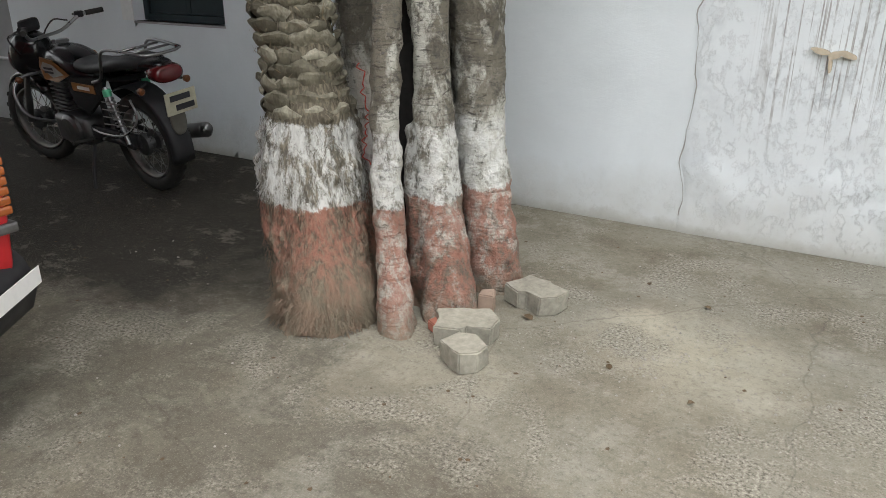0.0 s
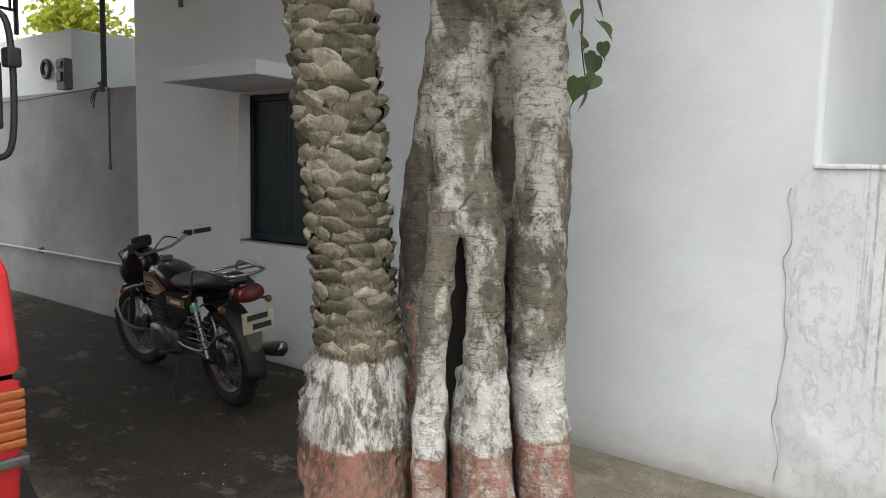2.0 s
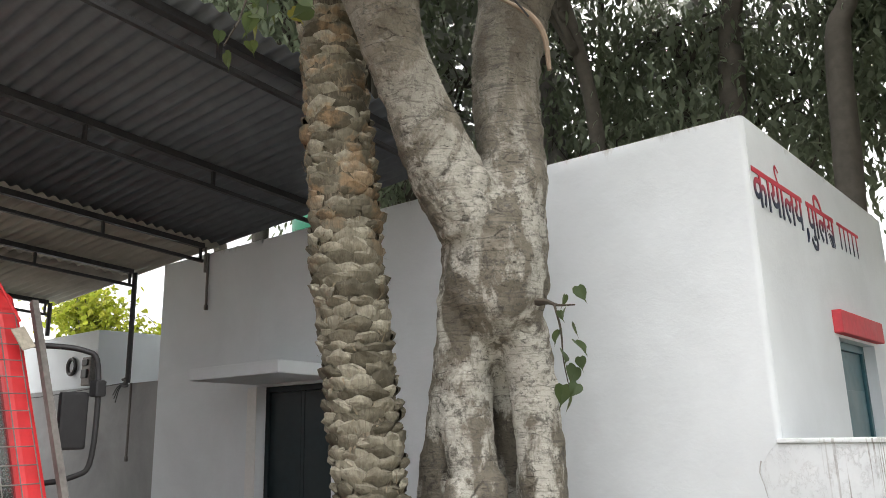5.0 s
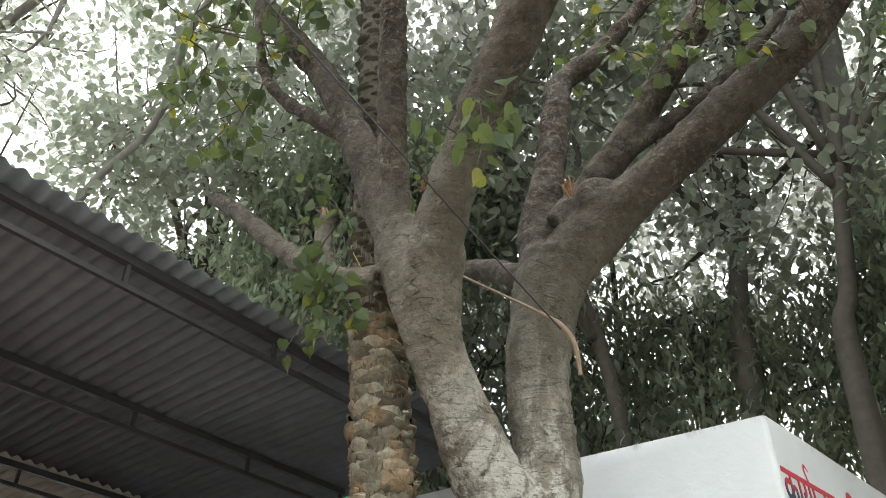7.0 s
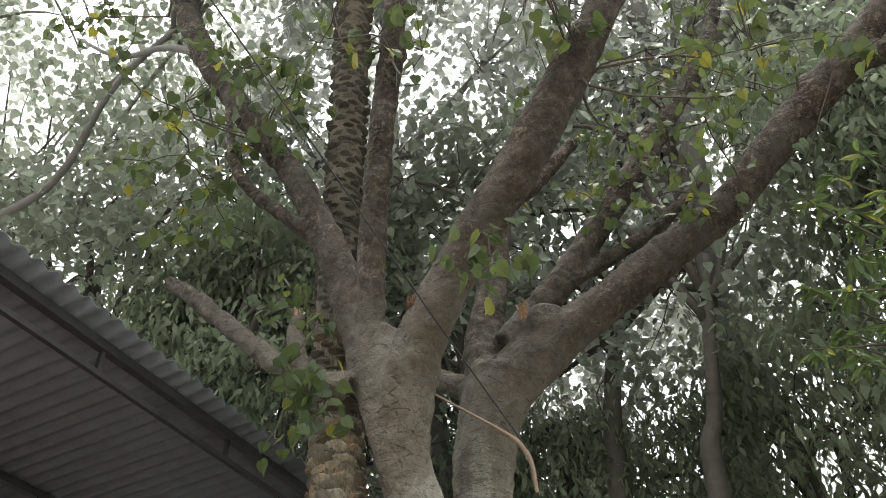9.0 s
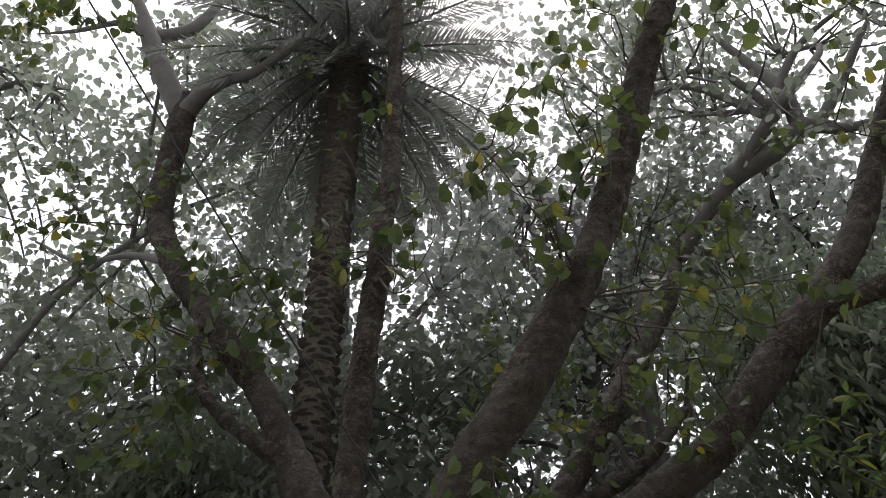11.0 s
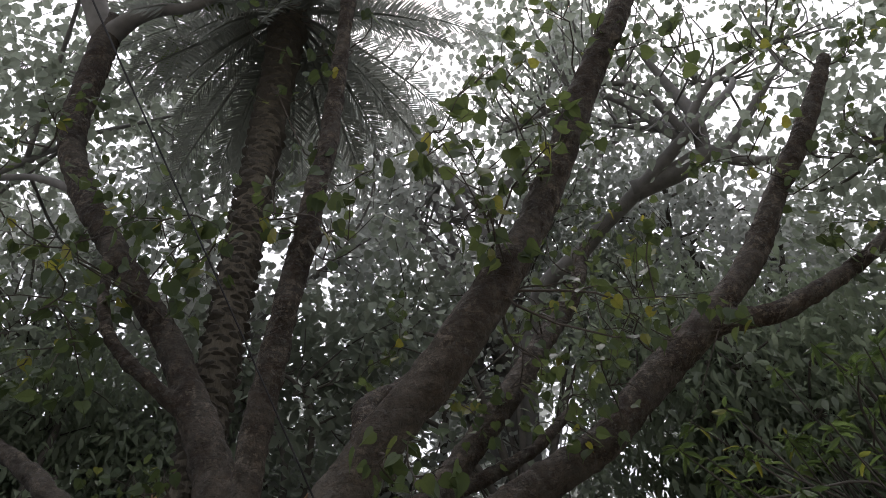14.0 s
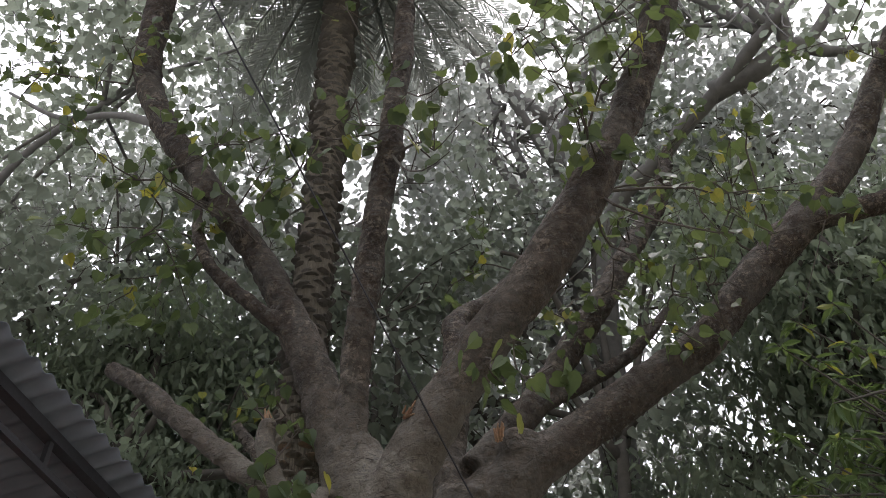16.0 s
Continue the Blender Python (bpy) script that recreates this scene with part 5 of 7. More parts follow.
        ob = leaves("foliage", A[:, :3], A[:, 3], LEAF, FIG_TREE, rng=rng, droop=0.9)
        ob["kind"], ob["label"] = "stuff", "heart-shaped green leaves with drip tips"
    # the short shoot on the trunk, whose leaves can be told apart
    bm = bmesh.new()
    tube(bm, [(-1.5, 4.2, 2.32, 0.02), (-1.4, 4.12, 2.3, 0.012), (-1.32, 4.07, 2.27, 0.006), (-1.2, 4.0, 2.25, 0.003)], 6, 3)
    tube(bm, [(-1.34, 4.07, 2.28, 0.006), (-1.29, 4.03, 2.15, 0.005), (-1.27, 4.0, 2.02, 0.003), (-1.24, 3.99, 1.88, 0.002)], 5, 3)
    part("shoot", bm, TWIG, FIG_TREE, "short leafy shoot on the trunk")
    own = [(-1.27, 4.05, 2.31, 0.056), (-1.18, 4.0, 2.33, 0.072), (-1.24, 4.0, 2.25, 0.064), (-1.21, 4.0, 2.1, 0.080), (-1.21, 4.0, 1.99, 0.080), (-1.27, 4.0, 2.06, 0.072), (-1.28, 4.0, 1.92, 0.088), (-1.31, 4.05, 2.16, 0.072), (-1.22, 4.0, 2.17, 0.064), (-1.25, 4.0, 2.0, 0.056), (-1.24, 3.99, 1.87, 0.064), (-1.19, 4.0, 2.03, 0.056), (-1.29, 4.03, 2.24, 0.048), (-1.20, 3.98, 1.92, 0.064)]
    for x, y, z, s in own:
        leaves("leaf", [(x, y, z)], [s], LEAF, FIG_TREE, rng=rng, droop=1.6, aim=[(0.2, -0.2, -0.6)])


fig_foliage()


# ---- the trees behind and beside the yard ----
def wood(name, base, crown, radii, clumps, per, size, mat, seed, trunk_r=0.16, via=(), shape=ROUND, faces=ROUND_F, spread=0.42, bark=None, label="", limbs=8, floor=0.25, drop=0.55, boughs=(), flat=2.4, thick=None, tufts=()):
    """A tree: leaning trunk, limbs that run to clumps of leaves, and the leaves."""
    rng = np.random.default_rng(seed)
    tree = empty(name)
    base, crown, radii = (np.array(v, float) for v in (base, crown, radii))
    foot = crown - np.array([0, 0, radii[2] * 0.55])
    line = [base] + [np.array(v, float) for v in via] + [foot]
    pts = [(*p, trunk_r * (1 - 0.55 * k / (len(line) - 1))) for k, p in enumerate(line)]
    bm = bmesh.new()
    tube(bm, pts, 10, 6, 0.15, seed=seed)
    thick = thick or (0.52 if crown[2] > 12.5 else 0.76)
    centres = []
    while len(centres) < clumps:
        u = rng.normal(size=3)
        u /= np.linalg.norm(u)
        p = crown + radii * u * rng.uniform(floor, 1.0) ** 0.6
        if noise.noise(Vector(p) * 0.35 + Vector((seed, 0, 0))) > -0.08:
            centres.append(p)
    for at, wide, n in tufts:        # low tufts apart from the crown
        for _ in range(n):
            u = rng.normal(size=3)
            centres.append(np.array(at) + np.array(wide) * u / np.linalg.norm(u) * rng.uniform(0.1, 1.0) ** 0.5)
    main = []
    rise = random.Random(seed)
    for k in range(limbs):
        start = line[-2] + (foot - line[-2]) * rise.uniform(0.45, 1.0)      # limbs leave the trunk at different heights
        q = centres[k * len(centres) // limbs]
        mid = foot + (q - foot) * 0.5 + rng.normal(size=3) * 0.35 + np.array([0, 0, 0.3])
        tube(bm, [(*start, trunk_r * rise.uniform(0.3, 0.5)), (*mid, trunk_r * 0.28), (*q, trunk_r * 0.1)], 7, 6, 0.1, seed=k)
        main += [foot + (mid - foot) * t for t in (0.4, 0.8)] + [mid + (q - mid) * t for t in (0.2, 0.5, 0.8)]
    main = np.array(main)
    for q in centres:
        k = np.argmin(np.linalg.norm(main - q, axis=1))
        a = main[k]
        m = (a + q) / 2 + rng.normal(size=3) * 0.18
        tube(bm, [(*a, trunk_r * 0.12), (*m, trunk_r * 0.08), (*q, 0.006)], 4, 3, cap=False)
    for k, pts in enumerate(boughs):
        tube(bm, pts, 9, 5, 0.12, seed=k + seed)
    part("trunk", bm, bark or (FAR_BARK if crown[2] > 12.5 else TRUNK_BARK), tree, smooth=True)
    P = []
    for q in centres:
        n = int(per * thick * rng.uniform(0.6, 1.4))
        P.append(q + rng.normal(size=(n, 3)) * np.array([spread, spread, spread * 0.7]) * rng.uniform(0.6, 1.2))
    P = np.concatenate(P)
    ob = leaves("crown", P, size * 1.15 * rng.uniform(0.6, 1.25, len(P)), mat, tree, shape, faces, drop, rng, flat=flat)
    ob["kind"] = "stuff"
    return tagged(tree, label or "tall hazy tree behind the office with thin foliage", "tree", "trees round the yard")


LEAF_BUSH = leaf_mat("yellow_green_leaf", (0.2, 0.24, 0.02), (0.3, 0.33, 0.03), (0.42, 0.4, 0.04), 0.0, 0.5, 0.5)
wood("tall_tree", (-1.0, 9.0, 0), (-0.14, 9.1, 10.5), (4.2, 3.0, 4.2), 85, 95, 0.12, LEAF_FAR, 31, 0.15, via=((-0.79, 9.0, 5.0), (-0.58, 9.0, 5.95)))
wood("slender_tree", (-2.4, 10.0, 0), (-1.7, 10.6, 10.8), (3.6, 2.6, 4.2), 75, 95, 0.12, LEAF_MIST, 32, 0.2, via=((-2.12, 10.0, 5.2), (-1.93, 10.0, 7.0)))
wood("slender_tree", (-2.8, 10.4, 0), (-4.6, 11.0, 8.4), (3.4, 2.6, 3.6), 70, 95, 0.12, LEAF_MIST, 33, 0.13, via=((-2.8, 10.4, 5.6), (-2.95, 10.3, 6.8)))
wood("mango_tree", (3.4, 9.2, 0), (3.0, 8.0, 6.1), (2.6, 2.2, 3.2), 120, 120, 0.15, LEAF_DENSE, 34, 0.2, shape=LANCE, faces=LANCE_F, spread=0.42, label="dense dark-leaved mango tree beyond the office", drop=1.2, thick=1.3)
wood("mango_tree", (0.6, 11.0, 0), (0.4, 10.6, 5.6), (3.2, 1.6, 2.2), 90, 120, 0.14, LEAF_DENSE, 35, 0.16, shape=LANCE, faces=LANCE_F, spread=0.42, label="low dense mango tree behind the office roof", drop=1.2, thick=1.3)
wood("mango_tree", (-3.4, 11.6, 0), (-3.2, 10.9, 5.3), (3.0, 1.6, 1.9), 80, 110, 0.14, LEAF_DENSE, 36, 0.16, shape=LANCE, faces=LANCE_F, spread=0.42, label="low dense mango tree behind the office roof", drop=1.2, thick=1.3)
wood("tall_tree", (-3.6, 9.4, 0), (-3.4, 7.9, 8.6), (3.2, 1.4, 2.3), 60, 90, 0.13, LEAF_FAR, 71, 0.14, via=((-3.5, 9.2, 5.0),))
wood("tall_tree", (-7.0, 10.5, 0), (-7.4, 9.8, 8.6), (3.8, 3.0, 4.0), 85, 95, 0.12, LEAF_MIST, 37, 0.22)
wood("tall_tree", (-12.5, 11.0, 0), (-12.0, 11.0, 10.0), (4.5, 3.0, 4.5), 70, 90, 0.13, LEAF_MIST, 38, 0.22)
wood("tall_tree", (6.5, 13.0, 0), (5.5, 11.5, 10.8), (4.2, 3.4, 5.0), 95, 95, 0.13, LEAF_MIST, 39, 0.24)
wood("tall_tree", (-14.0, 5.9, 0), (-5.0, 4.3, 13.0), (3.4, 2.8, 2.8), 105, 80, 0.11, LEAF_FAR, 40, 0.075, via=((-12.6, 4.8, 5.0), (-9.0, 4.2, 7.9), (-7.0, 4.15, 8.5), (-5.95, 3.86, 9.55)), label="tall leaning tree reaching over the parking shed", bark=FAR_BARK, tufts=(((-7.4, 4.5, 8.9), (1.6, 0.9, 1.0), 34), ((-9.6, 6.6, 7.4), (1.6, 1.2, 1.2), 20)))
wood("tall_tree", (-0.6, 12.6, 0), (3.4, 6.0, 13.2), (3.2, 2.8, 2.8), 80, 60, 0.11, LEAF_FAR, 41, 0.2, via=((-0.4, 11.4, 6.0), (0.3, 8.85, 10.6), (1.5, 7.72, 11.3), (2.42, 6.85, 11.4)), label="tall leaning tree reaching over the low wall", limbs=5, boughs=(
    [(2.3, 6.95, 11.45, 0.17), (2.94, 6.7, 11.38, 0.165), (3.41, 6.46, 11.35, 0.14), (3.82, 6.54, 11.11, 0.08), (4.27, 6.61, 11.1, 0.06), (4.94, 6.63, 11.11, 0.03)],
    [(3.35, 6.5, 11.35, 0.12), (3.4, 6.18, 11.91, 0.105), (3.26, 5.97, 12.7, 0.08), (2.98, 5.6, 13.68, 0.03)],
    [(3.38, 6.48, 11.35, 0.1), (3.76, 6.44, 11.47, 0.085), (4.5, 6.06, 12.11, 0.065), (5.09, 5.84, 12.69, 0.02)],
    [(3.38, 6.29, 11.6, 0.06), (2.79, 6.35, 12.16, 0.045), (2.1, 6.45, 12.78, 0.015)]))
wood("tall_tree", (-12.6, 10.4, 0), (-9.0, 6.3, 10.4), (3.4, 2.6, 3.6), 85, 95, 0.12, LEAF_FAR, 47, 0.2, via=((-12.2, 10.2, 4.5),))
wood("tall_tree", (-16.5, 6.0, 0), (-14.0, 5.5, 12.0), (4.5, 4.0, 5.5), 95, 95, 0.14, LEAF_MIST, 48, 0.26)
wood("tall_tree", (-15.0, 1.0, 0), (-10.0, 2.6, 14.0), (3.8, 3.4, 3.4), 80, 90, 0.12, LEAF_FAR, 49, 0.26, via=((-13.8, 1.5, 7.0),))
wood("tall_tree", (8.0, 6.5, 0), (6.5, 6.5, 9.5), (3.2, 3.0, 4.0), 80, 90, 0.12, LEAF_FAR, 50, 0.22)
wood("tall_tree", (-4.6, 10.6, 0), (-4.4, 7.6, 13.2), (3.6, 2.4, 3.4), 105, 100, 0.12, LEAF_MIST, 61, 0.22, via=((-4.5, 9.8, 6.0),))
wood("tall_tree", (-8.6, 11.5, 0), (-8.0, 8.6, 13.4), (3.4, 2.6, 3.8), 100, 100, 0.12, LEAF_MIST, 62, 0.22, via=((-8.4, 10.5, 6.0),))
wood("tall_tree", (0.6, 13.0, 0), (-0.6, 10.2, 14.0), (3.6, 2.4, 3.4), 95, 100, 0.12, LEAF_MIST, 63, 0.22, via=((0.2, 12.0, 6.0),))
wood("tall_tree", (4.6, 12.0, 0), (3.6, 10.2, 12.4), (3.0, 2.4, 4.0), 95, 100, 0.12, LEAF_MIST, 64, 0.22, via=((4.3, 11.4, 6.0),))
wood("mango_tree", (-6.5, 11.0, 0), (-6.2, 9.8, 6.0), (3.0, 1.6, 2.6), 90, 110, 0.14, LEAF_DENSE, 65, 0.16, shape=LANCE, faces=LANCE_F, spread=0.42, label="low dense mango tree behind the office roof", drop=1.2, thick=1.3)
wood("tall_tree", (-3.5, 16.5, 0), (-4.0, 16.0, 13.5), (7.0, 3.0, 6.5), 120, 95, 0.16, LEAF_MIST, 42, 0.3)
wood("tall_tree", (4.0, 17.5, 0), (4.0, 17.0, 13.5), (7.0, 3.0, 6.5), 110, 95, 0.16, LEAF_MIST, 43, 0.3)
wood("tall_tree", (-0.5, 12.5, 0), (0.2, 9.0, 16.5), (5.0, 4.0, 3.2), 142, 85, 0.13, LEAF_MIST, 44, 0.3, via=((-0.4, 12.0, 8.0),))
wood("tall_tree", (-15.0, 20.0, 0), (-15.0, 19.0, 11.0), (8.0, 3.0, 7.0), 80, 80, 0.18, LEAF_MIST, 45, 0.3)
wood("mango_tree", (3.8, 9.8, 0), (2.3, 7.3, 7.4), (2.0, 1.3, 1.7), 75, 105, 0.15, LEAF_DENSE, 81, 0.14, via=((3.4, 9.3, 4.5),), shape=LANCE, faces=LANCE_F, label="dense dark-leaved mango tree beyond the office", drop=1.2, thick=1.3)
wood("mango_tree", (-6.6, 9.7, 0), (-6.3, 7.4, 7.9), (2.3, 1.2, 1.6), 70, 100, 0.15, LEAF_DENSE, 82, 0.14, via=((-6.5, 9.3, 4.8),), shape=LANCE, faces=LANCE_F, label="dense dark-leaved mango tree beyond the office", drop=1.2, thick=1.3)
wood("mango_tree", (-7.45, 7.4, 0), (-5.3, 5.9, 7.3), (1.7, 1.0, 1.4), 60, 110, 0.14, LEAF_DENSE, 83, 0.13, via=((-7.4, 7.2, 4.0), (-6.4, 6.6, 5.8)), shape=LANCE, faces=LANCE_F, label="dense dark-leaved mango tree beside the parking shed", drop=1.2, thick=1.2)
wood("mango_tree", (2.6, 8.3, 0), (1.7, 6.6, 6.9), (1.5, 1.0, 1.8), 66, 110, 0.14, LEAF_DENSE, 84, 0.13, via=((2.4, 7.9, 4.0),), shape=LANCE, faces=LANCE_F, label="dense dark-leaved mango tree beyond the yard wall", drop=1.2, thick=1.2)
wood("flowering_shrub", (-14.6, 9.6, 0), (-14.9, 9.6, 4.3), (1.5, 1.2, 1.1), 40, 90, 0.11, LEAF_BUSH, 46, 0.1, spread=0.28, label="yellow-green shrub behind the lower wall", limbs=5)


def near_mango():
    """The mango tree by the yard wall: drooping whorls of long leaves at the twig ends."""
    rng = np.random.default_rng(77)
    tree = empty("mango_tree")
    bm = bmesh.new()
    tube(bm, [(3.3, 6.7, 0, 0.2), (3.2, 6.6, 1.6, 0.17), (3.0, 6.3, 3.0, 0.14), (2.7, 5.9, 4.0, 0.09), (2.4, 5.5, 5.0, 0.05)], 10, 6, 0.15, seed=7)
    stem = [np.array(p) for p in ((3.1, 6.45, 2.4), (3.0, 6.3, 3.0), (2.85, 6.1, 3.5), (2.7, 5.9, 4.0), (2.55, 5.7, 4.5))]
    P, A, S = [], [], []
    for k in range(230):
        u = rng.normal(size=3)
        u /= np.linalg.norm(u)
        tip = np.array([2.05, 5.0, 4.4]) + u * np.array([1.8, 1.4, 1.5]) * rng.uniform(0.55, 1.0)
        a = stem[rng.integers(0, 5)]
        mid = (a + tip) / 2 + rng.normal(size=3) * 0.15 + np.array([0, 0, 0.2])
        tube(bm, [(*a, 0.02), (*mid, 0.013), (*tip, 0.005)], 5, 4, cap=False)
        n = rng.integers(9, 15)
        axis = (tip - mid) / np.linalg.norm(tip - mid)
        for i in range(n):
            g = rng.uniform(0, 2 * math.pi)
            out = np.array([math.cos(g), math.sin(g), -rng.uniform(0.1, 1.0)])
            P.append(tip - axis * rng.uniform(0, 0.12))
            A.append((out + axis * 0.5) * 4)
            S.append(rng.uniform(0.1, 0.165))
    part("trunk", bm, TRUNK_BARK, tree, smooth=True)
    ob = leaves("crown", P, S, LEAF_MANGO, tree, BLADE, BLADE_F, 0.4, rng, aim=A, flat=2.0)
    ob["kind"], ob["label"] = "stuff", "long glossy green leaves in drooping whorls"
    return tagged(tree, "mango tree with drooping whorls of glossy leaves beside the yard wall", "tree", "trees round the yard")


BLADE = np.array([(0, 0, 0), (0.1, 0.22, 0.03), (0.14, 0.5, 0.04), (0.09, 0.8, 0.02), (0, 1.08, -0.06), (-0.09, 0.8, 0.02), (-0.14, 0.5, 0.04), (-0.1, 0.22, 0.03), (0, 0.5, 0.0)], float)
BLADE_F = [(0, 1, 2, 8), (8, 2, 3, 4), (8, 4, 5, 6), (0, 8, 6, 7)]
near_mango()


# ---- fittings of the long wall ----
def window_front():
    x0, x1, z0, z1 = WIN
    w = empty("window_front", (x0, WALL, z0))
    bm = bmesh.new()
    W, H = x1 - x0, z1 - z0
    for lo, hi in (((0, 0.1, 0), (0.05, 0.15, H)), ((W - 0.05, 0.1, 0), (W, 0.15, H)), ((0.05, 0.1, 0), (W - 0.05, 0.15, 0.05)), ((0.05, 0.1, H - 0.05), (W - 0.05, 0.15, H)), ((W / 2 - 0.02, 0.118, 0.05), (W / 2 + 0.02, 0.148, H - 0.05))):
        box(bm, lo, hi, 0.004)
    part("frame", bm, DARK_BLUE, w)
    for a in (0.05, W / 2 + 0.02):
        part("shutter", boxed((a + 0.003, 0.12, 0.053), (a + W / 2 - 0.073, 0.14, H - 0.053), 0.004), DARK_BLUE, w, "closed dark blue-green shutter leaf")
    part("sill", boxed((-0.005, -0.004, -0.016), (W + 0.005, 0.1, 0.0), 0.004), CEMENT, w, "thin chipped cement sill")
    # painted surround, proud of the plaster
    part("surround", boxed((-0.13, -0.006, 0.0), (-0.001, 0.05, H), 0.004), plain("white_surround", (0.72, 0.73, 0.72), 0.85, vary=0.08), w)
    return tagged(w, "closed dark window shutters in a whitewashed surround", "window", kind="structure")


window_front()
bm = bmesh.new()
box(bm, (-5.26, 4.84, 2.17), (-4.13, WALL + 0.05, 2.27), 0.012)
for v in bm.verts:
    v.co.z += 0.02 * (WALL - v.co.y)
tagged(part("window_hood", bm, WASH), "flat concrete sun hood over the window", "hood", kind="structure")

# conduits, pipe, meter box, roof tank
PIPE = plain("grey_plastic_pipe", (0.42, 0.43, 0.43), 0.5, vary=0.15)
bm = bmesh.new()
tube(bm, [(-15.5, 5.47, 0.52, 0.014), (-9.8, 5.47, 0.55, 0.014), (-8.8, 5.47, 0.56, 0.014), (-5.5, 5.46, 0.585, 0.014)], 8, 4)
tagged(part("water_pipe", bm, PIPE), "thin grey water pipe along the wall foot", "pipe")
bm = bmesh.new()
box(bm, (-8.87, 5.46, 0.53), (-8.8, 5.5, 0.6), 0.008)
tagged(part("pipe_clamp", bm, IRON), "small iron clamp holding the water pipe", "clamp")
for x, z0, z1 in ((-6.0, 2.95, 3.5), (-7.26, 1.52, 2.3)):
    bm = bmesh.new()
    beam(bm, (x, 5.48, z0), (x, 5.48, z1), 0.02, 0.02, (0, 1, 0), 0.004)
    box(bm, (x - 0.016, 5.465, z0 - 0.02), (x + 0.016, 5.495, z0 + 0.03), 0.005)
    tagged(part("conduit", bm, IRON), "rusty upright conduit fixed to the wall", "conduit", "wall conduits")
knot = empty("cable_knot", (-7.28, 5.43, 2.3))
bm = bmesh.new()
rr = random.Random(3)
for k in range(9):
    a = rr.uniform(0, 6.28)
    tube(bm, [(0, 0, 0, 0.008), (0.05 * math.cos(a), -0.02, 0.05 * math.sin(a), 0.008), (-0.06 * math.cos(a), -0.01, 0.04 * math.sin(a + 1), 0.008), (0, 0.01, 0, 0.008)], 6, 4)
part("coil", bm, STEEL_BLACK, knot)
for dx, dz in ((-0.16, -0.16), (-0.19, -0.12), (-0.13, -0.2)):
    part("loose_end", tube(bmesh.new(), [(0, 0, 0, 0.006), (dx * 0.5, -0.03, dz * 0.3, 0.006), (dx, -0.03, dz, 0.005)], 6, 4), STEEL_BLACK, knot)
tagged(knot, "black cable coiled round the shed post", "cable")
bm = tube(bmesh.new(), [(-7.32, 5.44, 2.3, 0.006), (-8.3, 5.46, 2.27, 0.006), (-9.4, 5.48, 2.24, 0.006), (-11.5, 5.5, 2.25, 0.006)], 6, 4)
tagged(part("wall_cable", bm, STEEL_BLACK), "thin black cable strung along the low wall", "cable")
meter = empty("meter_box", (-8.2, 5.55, 2.3))
part("case", boxed((-0.08, -0.1, 0.02), (0.1, 0.0, 0.34), 0.012), IRON, meter)
part("cover", boxed((-0.05, -0.125, 0.1), (0.07, -0.1, 0.2), 0.01), STEEL_BLACK, meter)
part("cover", boxed((-0.05, -0.12, 0.24), (0.07, -0.1, 0.31), 0.01), STEEL_BLACK, meter)
tagged(meter, "small weathered electric meter box on the block", "meter box")
bm = bmesh.new()
ring_body(bm, 0.09, 0.022, 20, 8, Matrix.Translation((-8.62, 5.5, 2.56)) @ Matrix.Rotation(radians(90), 4, "X"))
tagged(part("wall_ring", bm, STEEL_BLACK), "dark round cable ring on the block", "ring")
tank = empty("water_tank", (-6.05, 7.2, TOP - 0.2))
part("body", lathe(bmesh.new(), [(0.44, 0), (0.47, 0.03), (0.47, 0.3), (0.455, 0.32), (0.47, 0.34), (0.47, 0.62), (0.455, 0.64), (0.47, 0.66), (0.47, 0.9), (0.4, 1.0), (0.2, 1.06)], 36), GREEN_TANK, tank, smooth=True)
part("lid", lathe(bmesh.new(), [(0.2, 1.06), (0.21, 1.08), (0.2, 1.13), (0.05, 1.15)], 24), GREEN_TANK, tank)
part("band", ring_body(bmesh.new(), 0.47, 0.012, 40, 6, Matrix.Translation((0, 0, 0.48))), IRON, tank)
tagged(tank, "ribbed green plastic water tank on the roof", "water tank")
bm = bmesh.new()
rr = random.Random(9)
for k in range(60):
    x = rr.uniform(-2.9, -2.2) if k < 14 else rr.uniform(LEFT + 0.3, CORNER - 0.3)
    y = WALL + rr.uniform(0.0, 0.2)
    h = rr.uniform(0.02, 0.09) if k < 14 else rr.uniform(0.01, 0.03)
    s = rr.uniform(0.004, 0.01)
    vs = [bm.verts.new(c) for c in ((x - s, y, TOP - 0.01), (x + s, y, TOP - 0.01), (x + rr.uniform(-.03, .03), y - 0.02, TOP + h))]
    bm.faces.new(vs)
tagged(part("dry_moss", bm, TWIG), "dry moss tufts along the roofline", "moss", kind="stuff")

# doorway on the side wall
d = empty("door_side", SKEW @ Vector((CORNER, DOOR_Y0, 0)), -3.1)
bm = bmesh.new()
W = DOOR_Y1 - DOOR_Y0
for lo, hi in (((-0.16, 0, 0), (-0.08, 0.06, DOOR_TOP)), ((-0.16, W - 0.06, 0), (-0.08, W, DOOR_TOP)), ((-0.16, 0.06, DOOR_TOP - 0.06), (-0.08, W - 0.06, DOOR_TOP))):
    box(bm, lo, hi, 0.004)
part("frame", bm, BLUE, d)
part("leaf", boxed((-0.14, 0.063, 0.01), (-0.1, W - 0.063, DOOR_TOP - 0.063), 0.004), BLUE, d, "blue-green painted door leaf")
for z in (0.25, 0.85, 1.45):
    part("panel", boxed((-0.1, 0.14, z), (-0.088, W - 0.14, z + 0.5), 0.005), BLUE, d)
tagged(d, "blue-green painted door in the side wall", "door", kind="structure")
